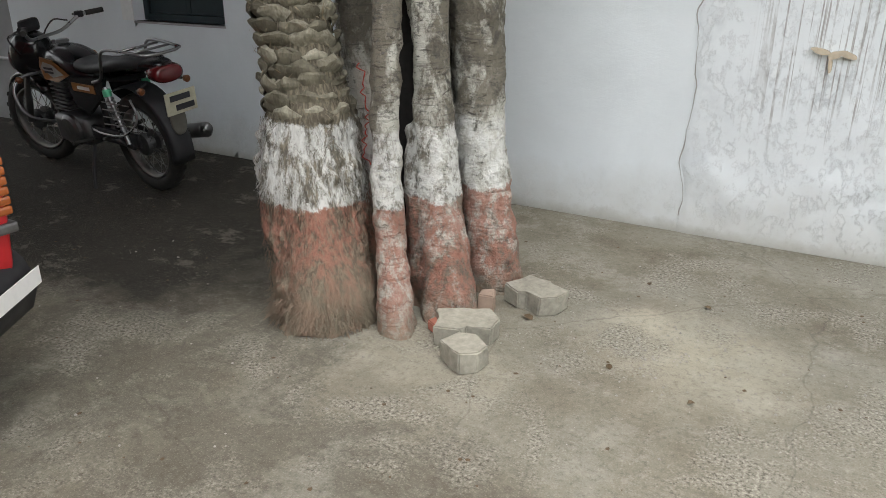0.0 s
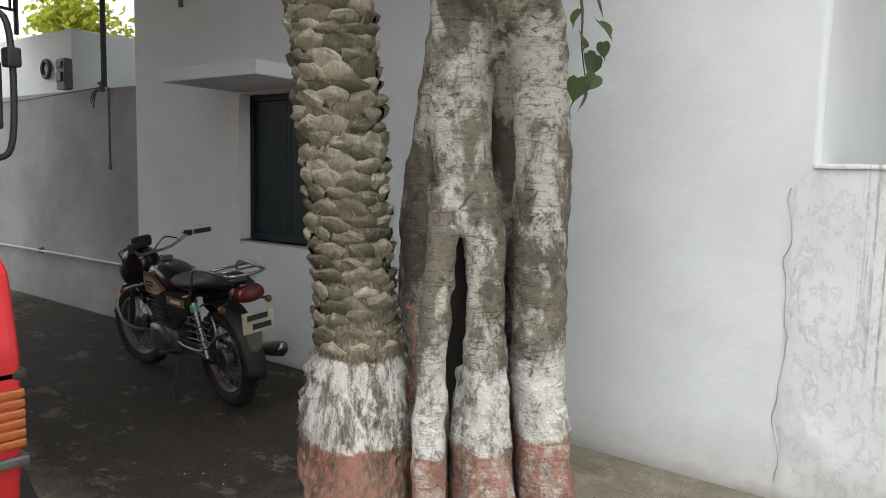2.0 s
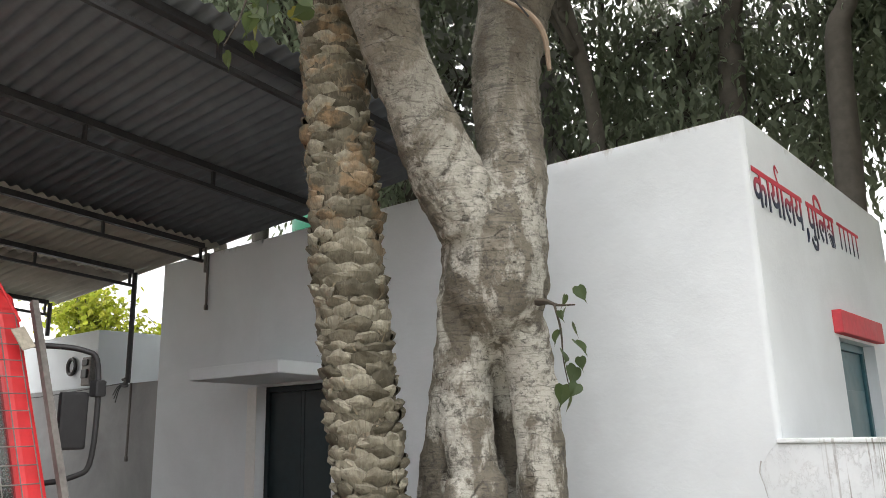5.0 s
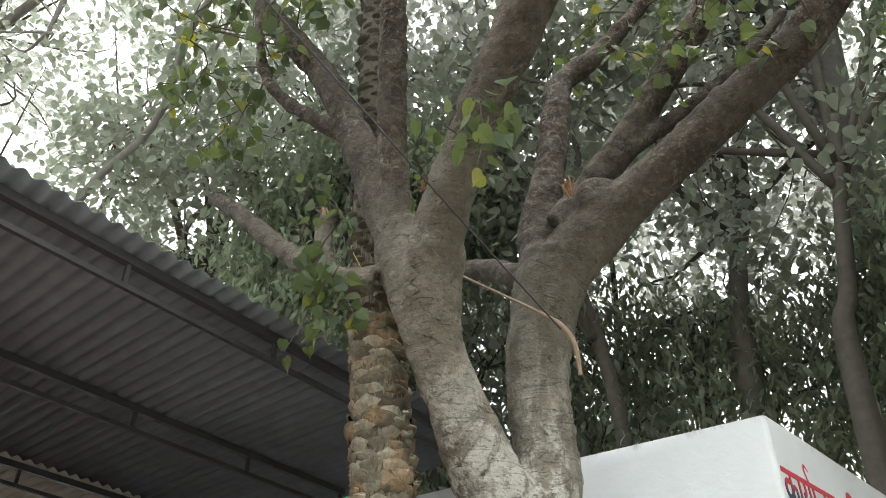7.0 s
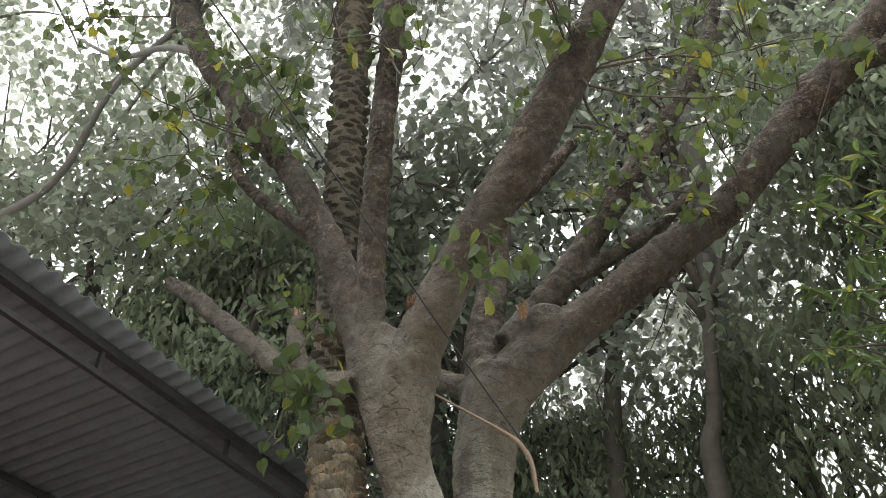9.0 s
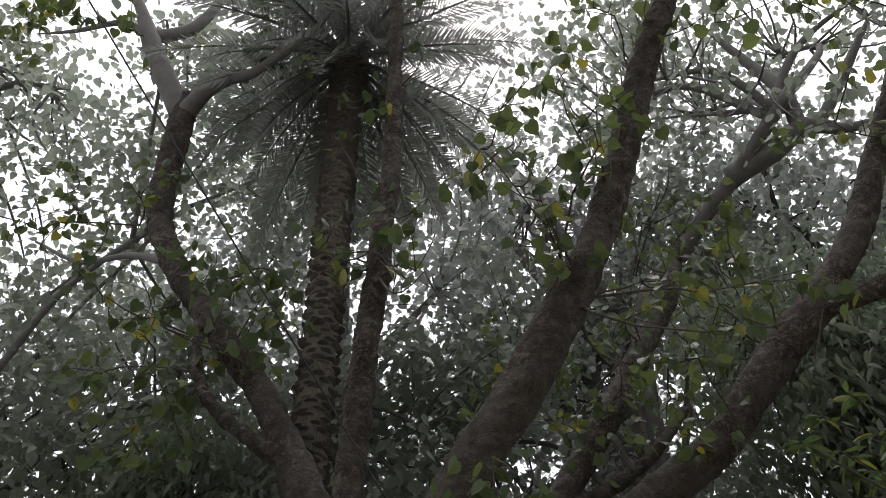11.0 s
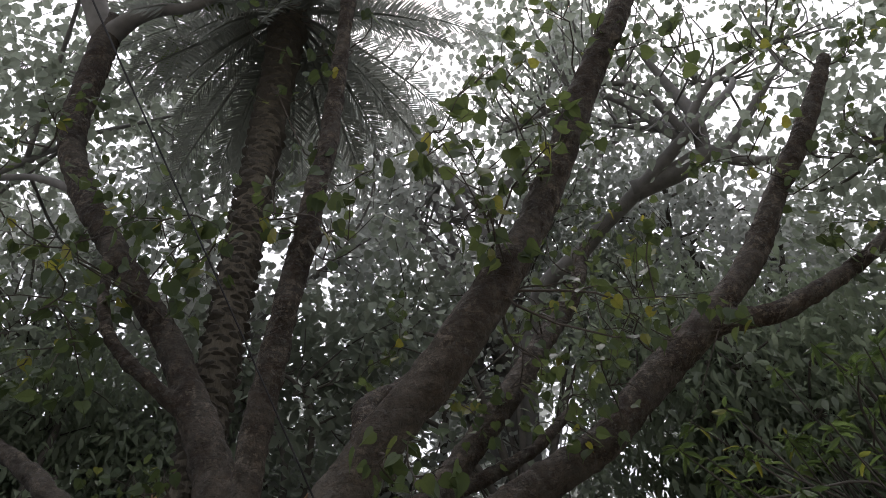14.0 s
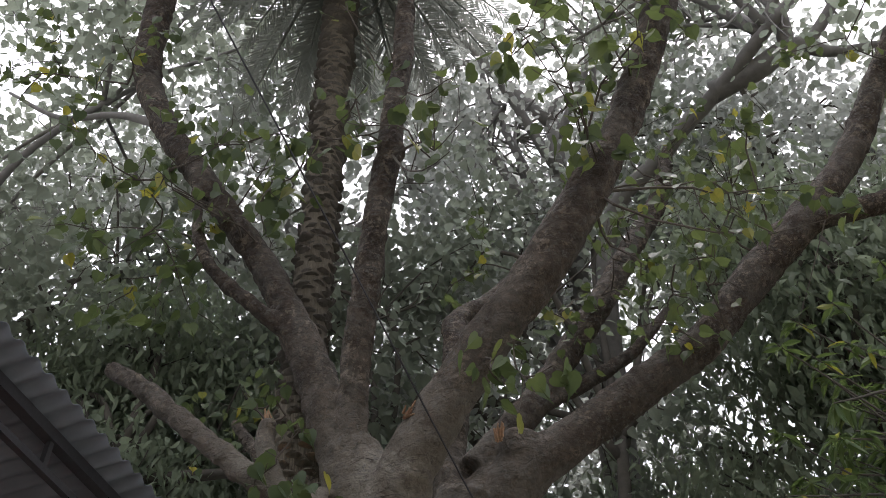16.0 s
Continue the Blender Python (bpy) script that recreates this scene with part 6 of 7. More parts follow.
bm = box(bmesh.new(), (CORNER - 0.05, DOOR_Y0 - 0.1, DOOR_TOP + 0.02), (CORNER + 0.06, DOOR_Y1 + 0.1, DOOR_TOP + 0.18), 0.01)
bm.transform(SKEW)
tagged(part("door_hood", bm, RED_BAND), "red painted concrete hood over the door", "hood", kind="structure")


# lettering, painted red above and dark blue below
def sign_paint():
    m = Mat("two_tone_letter_paint", 0.7)
    x, y, z = m.xyz()
    zz = m.math("ADD", z, m.math("MULTIPLY", m.noise(14, 4), 0.05))
    m.base(m.ramp(m.math("SUBTRACT", zz, 2.55), (0.52, (0.03, 0.04, 0.075)), (0.62, (0.55, 0.05, 0.075))))
    return m.m


SIGN = sign_paint()
sign = empty("wall_lettering", SKEW @ Vector((CORNER + 0.004, 5.55, 2.97)), -3.1)


def word(body, y, size, name="word"):
    c = bpy.data.curves.new(name, "FONT")
    c.body, c.size, c.extrude, c.offset = body, size, 0.0015, 0.004
    t = bpy.data.objects.new(name, c)
    me = bpy.data.meshes.new_from_object(t)
    bpy.data.objects.remove(t)
    me.materials.append(SIGN)
    ob = new(name, me)
    ob.parent = sign
    ob.matrix_local = Matrix.Translation((0, y, 0)) @ Matrix(((0, 0, 1, 0), (0.82, 0, 0, 0), (0, 1, 0, 0), (0, 0, 0, 1)))
    return 0.82 * max(v.co.x for v in me.vertices)


LETTER = 0.36
w1 = word("कायालय", 0.0, LETTER)
word("पुिलस", w1 + 0.1, LETTER)
# the hook over the first word, and a further word that is too small to read
bm = bmesh.new()
tube(bm, [(0.0, w1 * 0.5, 0.22, 0.011), (0.0, w1 * 0.5 - 0.04, 0.29, 0.011), (0.0, w1 * 0.5 - 0.02, 0.33, 0.01), (0.0, w1 * 0.5 + 0.03, 0.3, 0.008)], 6, 4)
for v in bm.verts:
    v.co.x *= 0.15
part("hook", bm, SIGN, sign)
part("comma", tube(bmesh.new(), [(0.001, w1 + 0.05, 0.03, 0.006), (0.001, w1 + 0.055, -0.02, 0.009), (0.001, w1 + 0.04, -0.07, 0.004)], 5, 3), SIGN, sign)
w2 = w1 * 1.75 + 0.15
part("bar", boxed((-0.001, w2, 0.2), (0.001, w2 + 0.62, 0.225)), SIGN, sign)
for k in range(5):
    part("bar", boxed((-0.001, w2 + 0.05 + 0.12 * k, 0.02), (0.001, w2 + 0.075 + 0.12 * k, 0.2)), SIGN, sign)
tagged(sign, "red and dark blue hand-painted lettering on the wall", "lettering")

# an old tan smear of paste on the yard wall
bm = bmesh.new()
for cx, cz, rx, rz, tilt in ((-0.35, 1.035, 0.045, 0.013, -12), (-0.29, 1.02, 0.03, 0.018, 20), (-0.235, 1.025, 0.045, 0.014, -16), (-0.302, 0.975, 0.009, 0.04, 4)):
    ca, sa = math.cos(radians(tilt)), math.sin(radians(tilt))
    rim = []
    for k in range(18):
        a = 2 * math.pi * k / 18
        w = 1 + 0.22 * noise.noise(Vector((math.cos(a) * 2, math.sin(a) * 2, cx * 30)))
        u, v = rx * w * math.cos(a), rz * w * math.sin(a)
        rim.append(bm.verts.new((cx + u * ca - v * sa, WALL - 0.035 - 0.001 * rx / 0.045, cz + u * sa + v * ca)))
    f = bm.faces.new(rim)
    e = bmesh.ops.extrude_face_region(bm, geom=[f])
    for q in [g for g in e["geom"] if isinstance(g, bmesh.types.BMVert)]:
        q.co.y += 0.03
bmesh.ops.recalc_face_normals(bm, faces=bm.faces[:])
tagged(part("paste_smear", bm, plain("dry_tan_paste", (0.5, 0.43, 0.33), 0.9, vary=0.25, scale=40)), "dry tan smear of paste on the yard wall", "stain", kind="structure")

# ---- loose things on the yard floor ----
PAVER = plain("pale_concrete_paver", (0.27, 0.255, 0.21), 0.95, vary=0.4, scale=40, bump=0.9)
BRICK = plain("broken_red_brick", (0.33, 0.13, 0.09), 0.92, vary=0.3, scale=30, bump=0.5)


def paver(outline, h, at, rz, tilt=0.0, name="concrete_block", mat=None, label="", seed=0):
    """A broken zigzag paving block."""
    rr = random.Random(seed)
    bm = bmesh.new()
    lo = [bm.verts.new((x + rr.uniform(-.004, .004), y + rr.uniform(-.004, .004), 0)) for x, y in outline]
    hi = [bm.verts.new((x + rr.uniform(-.006, .006), y + rr.uniform(-.006, .006), h + rr.uniform(-.006, .004))) for x, y in outline]
    n = len(outline)
    bm.faces.new(lo[::-1])
    bm.faces.new(hi)
    for k in range(n):
        bm.faces.new((lo[k], lo[(k + 1) % n], hi[(k + 1) % n], hi[k]))
    bmesh.ops.bevel(bm, geom=[e for e in bm.edges], offset=0.006, segments=2, affect="EDGES")
    bmesh.ops.triangulate(bm, faces=[f for f in bm.faces if len(f.verts) > 4])
    bmesh.ops.subdivide_edges(bm, edges=bm.edges[:], cuts=1, use_grid_fill=True)
    for v in bm.verts:
        v.co += Vector((noise.noise(v.co * 30 + Vector((seed, 0, 0))), noise.noise(v.co * 30 + Vector((0, seed, 9))), noise.noise(v.co * 25 + Vector((5, 0, seed))))) * 0.004
        v.co.z = max(0.0, v.co.z)
    ob = part(name, bm, mat or PAVER)
    ob.matrix_world = pose(*at, 0, tilt, rz)
    return tagged(ob, label or "broken pale grey concrete paving block", "block", "blocks by the tree foot")


ZIG = [(-0.11, -0.06), (-0.02, -0.075), (0.0, -0.05), (0.08, -0.07), (0.12, -0.01), (0.1, 0.06), (0.03, 0.05), (0.0, 0.075), (-0.1, 0.06), (-0.085, 0.0)]
paver([(x * 1.2, y * 1.35) for x, y in ZIG], 0.085, (-1.39, 3.8, 0.0), 32, seed=1)
paver([(-0.075, -0.07), (0.0, -0.09), (0.07, -0.065), (0.08, 0.03), (0.03, 0.09), (-0.06, 0.08), (-0.07, 0.0)], 0.09, (-1.29, 3.6, 0.0), 62, seed=2)
paver([(x * 1.15, y * 1.3) for x, y in ZIG], 0.09, (-1.25, 4.22, 0.0), -20, seed=3)
paver([(-0.04, -0.03), (0.035, -0.035), (0.04, 0.03), (-0.03, 0.035)], 0.09, (-1.42, 4.06, 0.0), 20, seed=4, mat=plain("dusty_stone", (0.3, 0.22, 0.17), 0.9), label="small upright dusty stone beside the roots", name="stone")
paver([(-0.05, -0.03), (0.05, -0.03), (0.045, 0.03), (-0.045, 0.03)], 0.05, (-1.51, 3.8, 0.0), 70, seed=6, mat=BRICK, label="small piece of broken red brick", name="brick_piece")

# leaf litter, chips and pebbles
rr = random.Random(12)
LITTER = plain("dry_brown_leaf", (0.1, 0.07, 0.04), 0.8, vary=0.4, scale=50)
PEBBLE = plain("grey_pebble", (0.3, 0.28, 0.25), 0.85, vary=0.4, scale=60)
V, F, V2, F2 = [], [], [], []
for k in range(520):
    x, y = rr.uniform(-4.5, 1.6), rr.uniform(2.0, 5.4)
    s = rr.choice((0.003, 0.003, 0.004, 0.005, 0.006, 0.009))
    a = rr.uniform(0, 6.28)
    o = len(V)
    for j in range(5):
        b = a + j * 1.2566
        r = s * rr.uniform(0.6, 1.3)
        V.append((x + r * math.cos(b), y + r * math.sin(b), 0.003))
    V.append((x, y, 0.003 + s * rr.uniform(0.3, 0.7)))
    F += [(o + j, o + (j + 1) % 5, o + 5) for j in range(5)]
ob = mesh_from("floor_litter", V, F, LITTER)
tagged(ob, "scattered dark crumbs and dry leaf bits on the floor", "litter", kind="stuff")
for k in range(420):
    x, y = (rr.gauss(-0.55, 0.3), rr.gauss(4.1, 0.16)) if k < 200 else (rr.uniform(-3.5, 1.5), rr.uniform(2.2, 5.4))
    s = rr.uniform(0.002, 0.007)
    o = len(V2)
    a = rr.uniform(0, 6.28)
    for j in range(4):
        V2.append((x + s * math.cos(a + j * 1.57), y + s * math.sin(a + j * 1.57), 0.002))
    V2.append((x, y, 0.002 + s))
    F2 += [(o + j, o + (j + 1) % 4, o + 4) for j in range(4)]
ob = mesh_from("floor_pebbles", V2, F2, PEBBLE)
tagged(ob, "pale grit and pebbles on the yard floor", "grit", kind="stuff")


def dry_leaf(at, rz, s, label):
    bm = bmesh.new()
    for q in ((0, 0, 0.01), (0.35, 0.25, 0.2), (0.3, 0.7, 0.28), (0, 1.1, 0.1), (-0.3, 0.7, 0.22), (-0.36, 0.25, 0.15), (0, 0.5, 0.0)):
        bm.verts.new(Vector(q) * s)
    bm.verts.ensure_lookup_table()
    v = bm.verts
    for k in range(6):
        bm.faces.new((v[k], v[(k + 1) % 6], v[6]))
    ob = part("fallen_leaf", bm, LITTER)
    ob.matrix_world = pose(*at, 0, 0, rz)
    return tagged(ob, label, "leaf", "fallen leaves")


dry_leaf((-0.78, 3.82, 0.004), 30, 0.035, "curled dark fallen leaf on the floor")
dry_leaf((-1.2, 4.06, 0.004), 70, 0.05, "curled brown fallen leaf beside a block")
dry_leaf((-0.86, 4.67, 0.004), 10, 0.03, "small dark fallen leaf")
dry_leaf((-0.55, 4.55, 0.004), 80, 0.032, "small pale fallen leaf")
dry_leaf((-0.45, 3.75, 0.004), 140, 0.03, "small dark fallen leaf")

# a dry frond stalk that hangs from the fork, and the wire
bm = bmesh.new()
tube(bm, [(-2.1, 4.05, 4.33, 0.008), (-1.73, 4.08, 4.03, 0.008), (-1.5, 4.1, 3.84, 0.011), (-1.4, 4.12, 3.74, 0.016), (-1.345, 4.14, 3.62, 0.015), (-1.335, 4.15, 3.44, 0.012)], 8, 5)
tagged(part("dry_stalk", bm, plain("dry_palm_stalk", (0.2, 0.15, 0.105), 0.8, vary=0.3)), "dry brown palm stalk hanging in the fork", "stalk")
bm = bmesh.new()
tube(bm, [(-3.07, -2.8, 8.36, 0.005), (-2.19, 0.46, 6.01, 0.005), (-1.7, 2.26, 4.72, 0.005), (-1.46, 3.16, 4.07, 0.005), (-1.27, 3.87, 3.58, 0.005)], 6, 4)
tagged(part("wire", bm, STEEL_BLACK), "thin black wire slanting past the tree", "wire")
bm = bmesh.new()
rr = random.Random(2)
p = Vector((-1.98, 3.95, 1.05))
for k in range(14):
    q = p + Vector((rr.uniform(-.02, .02), rr.uniform(-.015, .015), -0.035))
    tube(bm, [(*p, 0.0018), (*((p + q) / 2 + Vector((rr.uniform(-.02, .02), -.015, 0))), 0.003), (*q, 0.0018)], 5, 2)
    p = q
tagged(part("prayer_thread", bm, plain("red_gold_thread", (0.4, 0.05, 0.03), 0.6, vary=0.5, scale=90)), "red and gold prayer thread tied between the trunks", "thread")


# ---- motorcycle ----
BLACK = plain("black_gloss_paint", (0.012, 0.012, 0.014), 0.22, vary=0.3, scale=12, bump=0.02, spec=0.6)
BLACK_MATT = plain("black_plastic", (0.022, 0.022, 0.024), 0.55, vary=0.3, scale=25)
RUBBER = plain("dusty_tyre_rubber", (0.03, 0.029, 0.027), 0.85, vary=0.35, scale=30, bump=0.3)
CHROME = plain("worn_chrome", (0.3, 0.3, 0.3), 0.32, 1.0, 0.12, 40, 0.03)
DUSTY = plain("dusty_steel", (0.2, 0.195, 0.185), 0.5, 0.7, 0.35, 30)
ALLOY = plain("dull_cast_alloy", (0.14, 0.14, 0.14), 0.45, 0.8, 0.25, 40)
RED_LENS = plain("red_lamp_lens", (0.085, 0.008, 0.01), 0.2, vary=0.2, spec=0.6)
AMBER = plain("amber_lamp_lens", (0.3, 0.08, 0.018), 0.22, vary=0.15, spec=0.6)
# darker copy of the amber for the motorcycle, with the bay's shade put in
AMBER_DULL = plain("shaded_amber_lens", (0.15, 0.05, 0.015), 0.35, vary=0.25)
PLATE = plain("yellowed_plate", (0.42, 0.4, 0.3), 0.5, vary=0.2, scale=30)
WHITE = plain("white_paint", (0.75, 0.75, 0.73), 0.4, vary=0.08)
SILVER = plain("dusty_silver_decal", (0.36, 0.37, 0.36), 0.45, vary=0.15)
INK = plain("dark_lettering", (0.03, 0.03, 0.035), 0.6)
ORANGE = plain("orange_stripe", (0.27, 0.11, 0.025), 0.4)


def wheel(name, parent, at, R, rim_w):
    w = empty(name, at)
    w.parent = parent
    up = Matrix.Rotation(radians(90), 4, "X")
    bm = bmesh.new()
    ring_body(bm, R - 0.045, 0.045, 48, 12, up, rim_w)
    part("tyre", bm, RUBBER, w, smooth=True)
    bm = bmesh.new()
    # tread blocks
    for k in range(44):
        a = 2 * math.pi * k / 44
        m = up @ Matrix.Rotation(a, 4, "Z") @ Matrix.Translation((R - 0.002, 0, 0.012 * (1 if k % 2 else -1)))
        box(bm, (-0.006, -0.014, -0.018), (0.0, 0.014, 0.018), 0, m)
    part("tread", bm, RUBBER, w)
    bm = bmesh.new()
    prof = [(R - 0.094, -0.03), (R - 0.082, -0.032), (R - 0.09, -0.015), (R - 0.1, 0), (R - 0.09, 0.015), (R - 0.082, 0.032), (R - 0.094, 0.03), (R - 0.106, 0.0)]
    rings = [[bm.verts.new(up @ Vector((r * math.cos(2 * math.pi * k / 48), r * math.sin(2 * math.pi * k / 48), z))) for k in range(48)] for r, z in prof]
    for a, b in zip(rings, rings[1:] + rings[:1]):
        for k in range(48):
            bm.faces.new((a[k], a[(k + 1) % 48], b[(k + 1) % 48], b[k]))
    part("rim", bm, DUSTY, w, smooth=True)
    part("hub", lathe(bmesh.new(), [(0.03, -0.06), (0.065, -0.05), (0.07, -0.03), (0.035, -0.02), (0.035, 0.02), (0.07, 0.03), (0.065, 0.05), (0.03, 0.06)], 24, up), ALLOY, w)
    bm = bmesh.new()
    for k in range(32):
        a, s = 2 * math.pi * k / 32, (1 if k % 2 else -1)
        b = a + (0.5 if k % 4 < 2 else -0.5)
        p = up @ Vector((0.06 * math.cos(b), 0.06 * math.sin(b), 0.035 * s))
        q = up @ Vector(((R - 0.1) * math.cos(a), (R - 0.1) * math.sin(a), 0))
        bar(bm, p, q, 0.0022, 4)
    ob = part("spokes", bm, DUSTY, w)
    ob["kind"] = "stuff"
    return w


def shell(rows, cap=True):
    """A skin through cross-sections: each row is x and a list of (y, z)."""
    bm = bmesh.new()
    rings = [[bm.verts.new((x, y, z)) for y, z in sec] for x, sec in rows]
    n = len(rings[0])
    for a, b in zip(rings, rings[1:]):
        for k in range(n):
            bm.faces.new((a[k], a[(k + 1) % n], b[(k + 1) % n], b[k]))
    if cap:
        bm.faces.new(rings[0][::-1])
        bm.faces.new(rings[-1])
    bmesh.ops.recalc_face_normals(bm, faces=bm.faces[:])
    return bm


def oval(w, z0, z1, n=14, p=0.8):
    out = []
    for k in range(n):
        a = 2 * math.pi * k / n
        c, s = math.cos(a), math.sin(a)
        out.append((w * math.copysign(abs(c) ** p, c), (z0 + z1) / 2 + (z1 - z0) / 2 * math.copysign(abs(s) ** p, s)))
    return out


def softened(ob, levels=1):
    mod = ob.modifiers.new("rounded", "SUBSURF")
    mod.levels = mod.render_levels = levels
    return ob


def motorcycle():
    b = empty("motorcycle")
    P = lambda n, bm, mt, par=b, label="", s=False: part(n, bm, mt, par, label, s)
    # x runs forwards, y to the left, origin on the ground under the rear axle
    wheel("rear_wheel", b, (0, 0, 0.3), 0.3, 1.1)
    fw = wheel("front_wheel", b, (1.24, 0, 0.3), 0.3, 0.95)
    fw.rotation_euler = (0, 0, radians(12))
    for y in (-0.085, 0.085):
        bm = bmesh.new()
        tube(bm, [(1.24, y, 0.3, 0.022), (1.17, y, 0.46, 0.024), (1.13, y, 0.56, 0.017), (0.95, y, 0.82, 0.016)], 10, 3)
        P("fork_leg", bm, CHROME if y > 0 else ALLOY, s=True)
    # front mudguard
    bm = bmesh.new()
    R = 0.325
    ring = []
    for k in range(15):
        a = radians(18 + 8.6 * k)
        ring.append([bm.verts.new((1.24 + (R + dz) * math.cos(a), y, 0.3 + (R + dz) * math.sin(a))) for y, dz in ((-0.06, -0.025), (-0.05, 0.0), (0, 0.012), (0.05, 0.0), (0.06, -0.025))])
    for p, q in zip(ring, ring[1:]):
        for k in range(4):
            bm.faces.new((p[k], p[k + 1], q[k + 1], q[k]))
    ob = P("front_mudguard", bm, BLACK, s=True)
    ob.modifiers.new("thickness", "SOLIDIFY").thickness = 0.004
    # rear mudguard and tail
    bm = bmesh.new()
    ring = []
    for k in range(15):
        a = radians(60 + 9.5 * k)
        ring.append([bm.verts.new((0.345 * math.cos(a), y, 0.31 + 0.345 * math.sin(a))) for y in (-0.075, -0.06, 0, 0.06, 0.075)])
        for j, dz in enumerate((-0.03, 0, 0.012, 0, -0.03)):
            v = ring[-1][j]
            v.co.x *= 1 + dz / 0.345
    for p, q in zip(ring, ring[1:]):
        for k in range(4):
            bm.faces.new((p[k], p[k + 1], q[k + 1], q[k]))
    ob = P("rear_mudguard", bm, BLACK_MATT, s=True)
    ob.modifiers.new("thickness", "SOLIDIFY").thickness = 0.004
    # frame and engine
    bm = bmesh.new()
    tube(bm, [(0.94, 0, 0.82, 0.025), (0.8, 0, 0.72, 0.022), (0.45, 0, 0.66, 0.02), (0.1, 0, 0.68, 0.018), (-0.12, 0, 0.72, 0.015)], 8, 4)
    tube(bm, [(0.94, 0, 0.78, 0.022), (0.9, 0, 0.5, 0.02), (0.82, 0, 0.3, 0.02), (0.55, 0, 0.24, 0.02), (0.42, 0, 0.36, 0.02), (0.42, 0, 0.64, 0.02)], 8, 4)
    for y in (-0.1, 0.1):
        tube(bm, [(0.42, y * 0.6, 0.36, 0.016), (0.2, y, 0.33, 0.016), (0, y, 0.3, 0.018)], 8, 3)
    P("frame", bm, BLACK_MATT, s=True)
    bm = box(bmesh.new(), (0.45, -0.13, 0.24), (0.82, 0.13, 0.42), 0.035)
    P("crankcase", bm, ALLOY, s=True)
    P("engine_cover", lathe(bmesh.new(), [(0.1, 0), (0.1, 0.02), (0.08, 0.035), (0.03, 0.04)], 24, Matrix.Translation((0.6, 0.13, 0.34)) @ Matrix.Rotation(radians(-90), 4, "X")), ALLOY, s=False)
    cyl = empty("cylinder", (0.76, 0, 0.42))
    cyl.parent = b
    P("barrel", box(bmesh.new(), (-0.05, -0.06, 0), (0.06, 0.06, 0.2), 0.015), ALLOY, cyl)
    for k in range(7):
        P("fin", box(bmesh.new(), (-0.075, -0.085, 0.012 + 0.026 * k), (0.085, 0.085, 0.02 + 0.026 * k), 0.004), ALLOY, cyl)
    P("carburettor", box(bmesh.new(), (0.52, -0.04, 0.45), (0.64, 0.05, 0.55), 0.02), ALLOY)
    # silencer on the far side
    bm = bmesh.new()
    tube(bm, [(0.82, -0.1, 0.52, 0.018), (0.93, -0.12, 0.42, 0.018), (0.88, -0.15, 0.26, 0.018), (0.5, -0.17, 0.22, 0.02), (0.2, -0.18, 0.26, 0.03), (0.0, -0.18, 0.31, 0.042), (-0.33, -0.18, 0.37, 0.045)], 14, 4)
    tube(bm, [(-0.33, -0.18, 0.37, 0.046), (-0.345, -0.18, 0.372, 0.036), (-0.32, -0.18, 0.37, 0.018)], 14, 1)
    P("silencer", bm, CHROME, s=True)
    # tank with its side graphics
    rows = [(1.0, oval(0.05, 0.74, 0.84)), (0.94, oval(0.11, 0.7, 0.9)), (0.82, oval(0.14, 0.67, 0.93)), (0.66, oval(0.14, 0.67, 0.91)), (0.54, oval(0.11, 0.68, 0.85)), (0.46, oval(0.07, 0.69, 0.79))]
    tankb = softened(P("fuel_tank", shell(rows), BLACK, s=True))
    tankb.location = (-0.12, 0, -0.075)
    P("filler_cap", lathe(bmesh.new(), [(0.04, 0), (0.042, 0.012), (0.03, 0.02)], 20, Matrix.Translation((0.8, 0, 0.925))), CHROME, tankb)
    for y, sg in ((0.137, 1), (-0.137, -1)):
        bm = bmesh.new()
        pts = [(0.94, 0.79), (0.86, 0.86), (0.72, 0.85), (0.58, 0.77), (0.7, 0.72), (0.88, 0.72)]
        f = bm.faces.new([bm.verts.new((x, y + sg * 0.004 - sg * 0.28 * max(0, x - 0.84) - sg * 0.2 * max(0, 0.64 - x), z)) for x, z in pts])
        e = bmesh.ops.extrude_face_region(bm, geom=[f])
        for v in [g for g in e["geom"] if isinstance(g, bmesh.types.BMVert)]:
            v.co.y += sg * 0.006
        P("tank_stripe", bm, ORANGE, tankb, "orange side stripe")
        bm = bmesh.new()
        pts = [(0.88, 0.79), (0.82, 0.835), (0.72, 0.825), (0.62, 0.77), (0.74, 0.745)]
        f = bm.faces.new([bm.verts.new((x, y + sg * 0.011 - sg * 0.28 * max(0, x - 0.84) - sg * 0.2 * max(0, 0.64 - x), z)) for x, z in pts])
        e = bmesh.ops.extrude_face_region(bm, geom=[f])
        for v in [g for g in e["geom"] if isinstance(g, bmesh.types.BMVert)]:
            v.co.y += sg * 0.003
        P("tank_panel", bm, SILVER, tankb, "white side panel with bars")
        for k in range(2):
            P("bar", box(bmesh.new(), (0.72, min(y + sg * 0.013, y + sg * 0.0165), 0.79 + 0.022 * k - 0.02), (0.82, max(y + sg * 0.013, y + sg * 0.0165), 0.803 + 0.022 * k - 0.02)), INK, tankb)
    # seat
    rows = [(0.52, oval(0.07, 0.7, 0.77)), (0.44, oval(0.11, 0.7, 0.79)), (0.3, oval(0.13, 0.7, 0.78)), (0.12, oval(0.135, 0.72, 0.8)), (-0.02, oval(0.13, 0.75, 0.84)), (-0.18, oval(0.12, 0.76, 0.85)), (-0.26, oval(0.08, 0.77, 0.82))]
